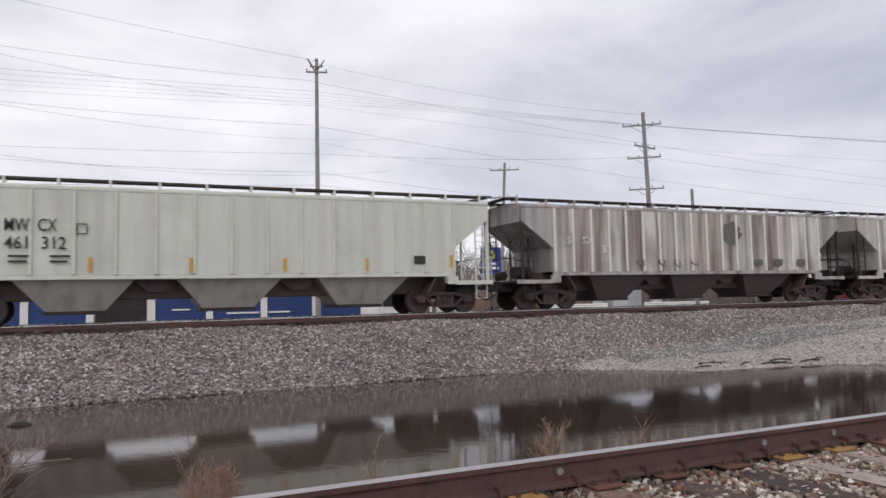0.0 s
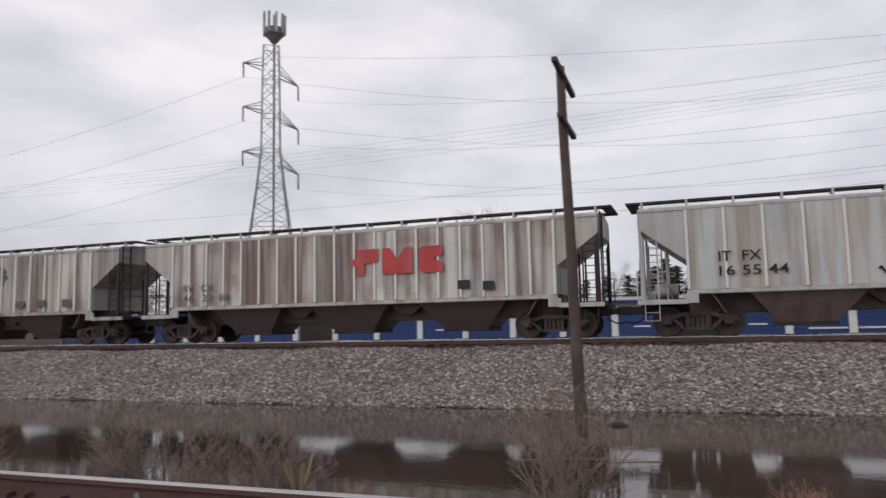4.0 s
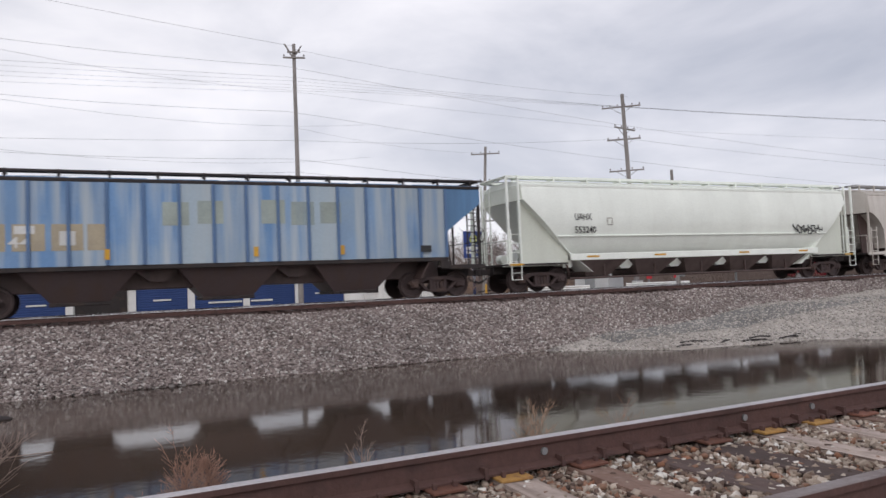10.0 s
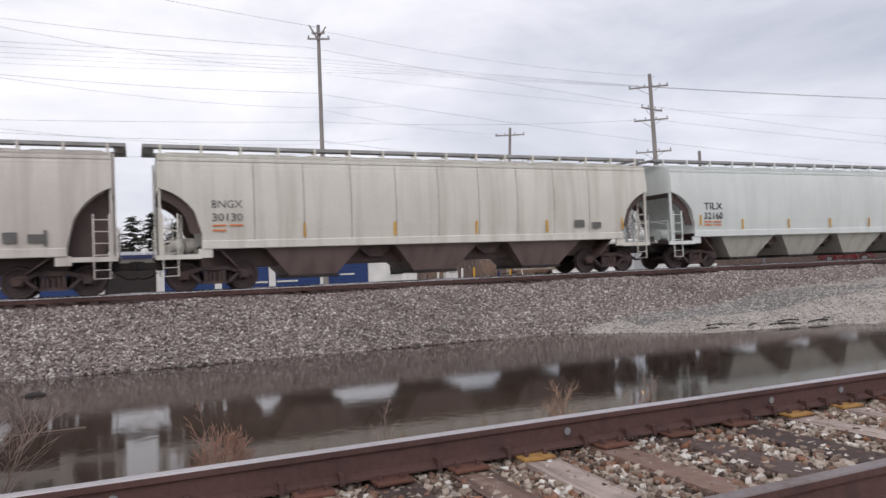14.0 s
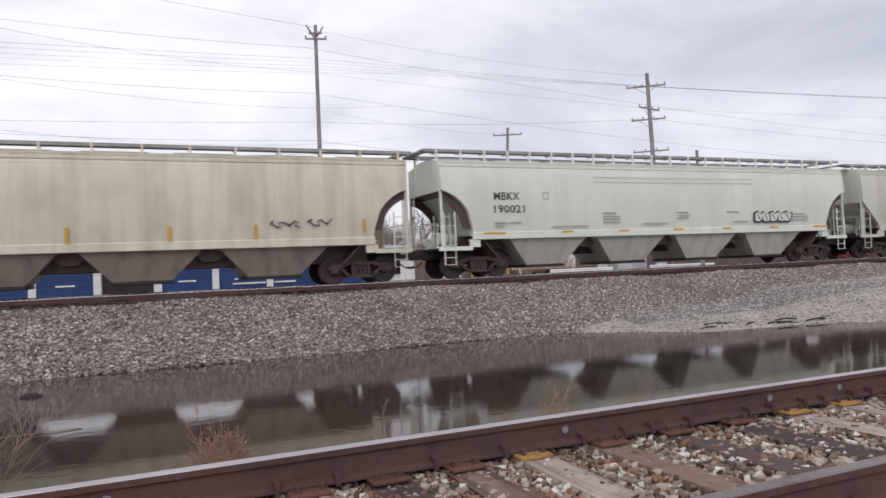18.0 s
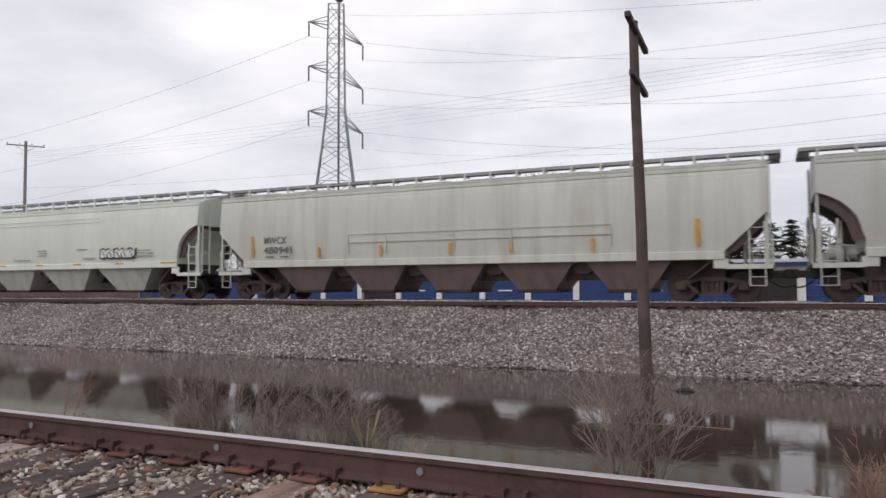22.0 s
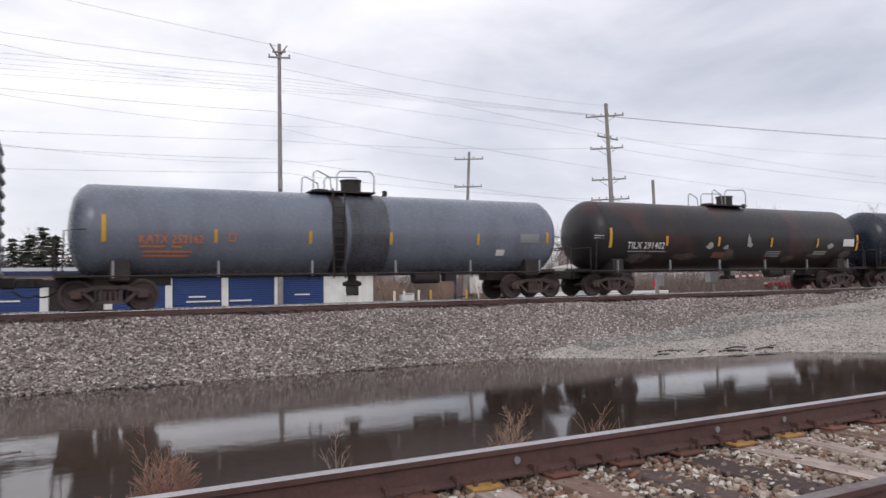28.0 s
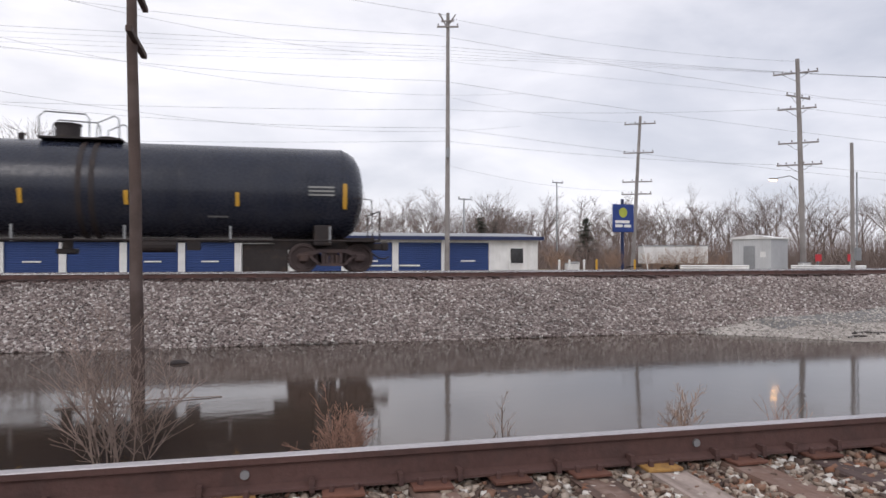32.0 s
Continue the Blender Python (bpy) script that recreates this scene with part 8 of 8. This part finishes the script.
PINES = [pine_mesh(k) for k in (1, 2, 3)]
pine_trunk = Build().cyl((0, 0, 0), (0, 0, 9.4), 0.16, 0.03, n=7).mesh("trunk", M_tree)
for k, (az, r, h) in enumerate(((0.0, 84, 8.2), (2.4, 85, 8.6), (4.2, 86, 7.4), (-4.4, 88, 7.4), (6.8, 87, 6.8), (-1.3, 86, 8.6), (1.6, 83, 7.6), (3.2, 88, 8.0), (-3.0, 92, 8.0), (5.2, 90, 7.2), (-16.8, 95, 6.6), (-18.0, 98, 6.2), (-50.6, 95, 5.8), (-52.6, 97, 6.4), (-55.0, 94, 6.6), (-25.2, 86, 6.0), (8.5, 95, 7.0), (-48.5, 99, 5.2))):
    ob = empty("evergreen_tree", "dark evergreen tree among bare trees", "tree", pose(r * math.sin(radians(-az)), r * math.cos(radians(az)), 1.0, 0, 0, 40 * k), "evergreens")
    put("crown", PINES[k % 3], ob, Matrix.Diagonal((1.15 * h / 9.5, 1.15 * h / 9.5, h / 9.5, 1)))
    put("trunk", pine_trunk, ob, Matrix.Scale(h / 9.5, 4))

# undergrowth below the tree line
rg = np.random.default_rng(9)
n = 60000
az = np.radians(rg.uniform(-70, 64, n))
r = rg.uniform(72, 120, n)
x, y = -r * np.sin(az), r * np.cos(az)
h = (1.0 + 4.8 * rg.uniform(0, 1, n) ** 1.6) * r / 95
lean = rg.uniform(-0.8, 0.8, (n, 2)) * h[:, None]
w = 0.03
p0 = np.stack([x, y, np.full(n, 0.9)], -1)
p1_ = p0 + np.concatenate([lean, h[:, None]], 1)
tri = np.stack([p0 + [w, 0, 0], p0 - [w, 0, 0], p0 + [0, w, 0], p1_], 1).reshape(-1, 3)
idx = np.arange(n)[:, None] * 4
fs = np.concatenate([idx + [[0, 1, 3]], idx + [[1, 2, 3]], idx + [[2, 0, 3]]], 0)
me = bpy.data.meshes.new("undergrowth")
me.from_pydata(tri.tolist(), [], fs.tolist())
me.materials.append(mat("brown_undergrowth", (0.185, 0.142, 0.125), 0.95, 0.0, var=0.3, scale=0.08, bump=0))
tagged(new("undergrowth", me), "brown leafless undergrowth below the far trees", "undergrowth", kind="stuff")


def motions():
    """Every railcar rolls along the main track; each wheelset turns with it."""
    for car, s in TRAIN:
        walk(car, [(t, pose(s + run(t), MAIN_Y, MAIN_Z)) for t in range(0, 33, 2)])
    spin = math.degrees(1) / 0.455
    for wheelset in WHEELSETS[:2]:
        x = wheelset.location.x
        walk(wheelset, [(k / FPS, pose(x, 0, 0.455, 0, run(k / FPS) * spin, 0)) for k in range(0, 32 * FPS + 1)])
    for k, wheelset in enumerate(WHEELSETS[2:]):
        lead = WHEELSETS[k % 2].animation_data
        wheelset.rotation_mode = "QUATERNION"
        wheelset.animation_data_create().action = lead.action
        wheelset.animation_data.action_slot = lead.action_slot


motions()
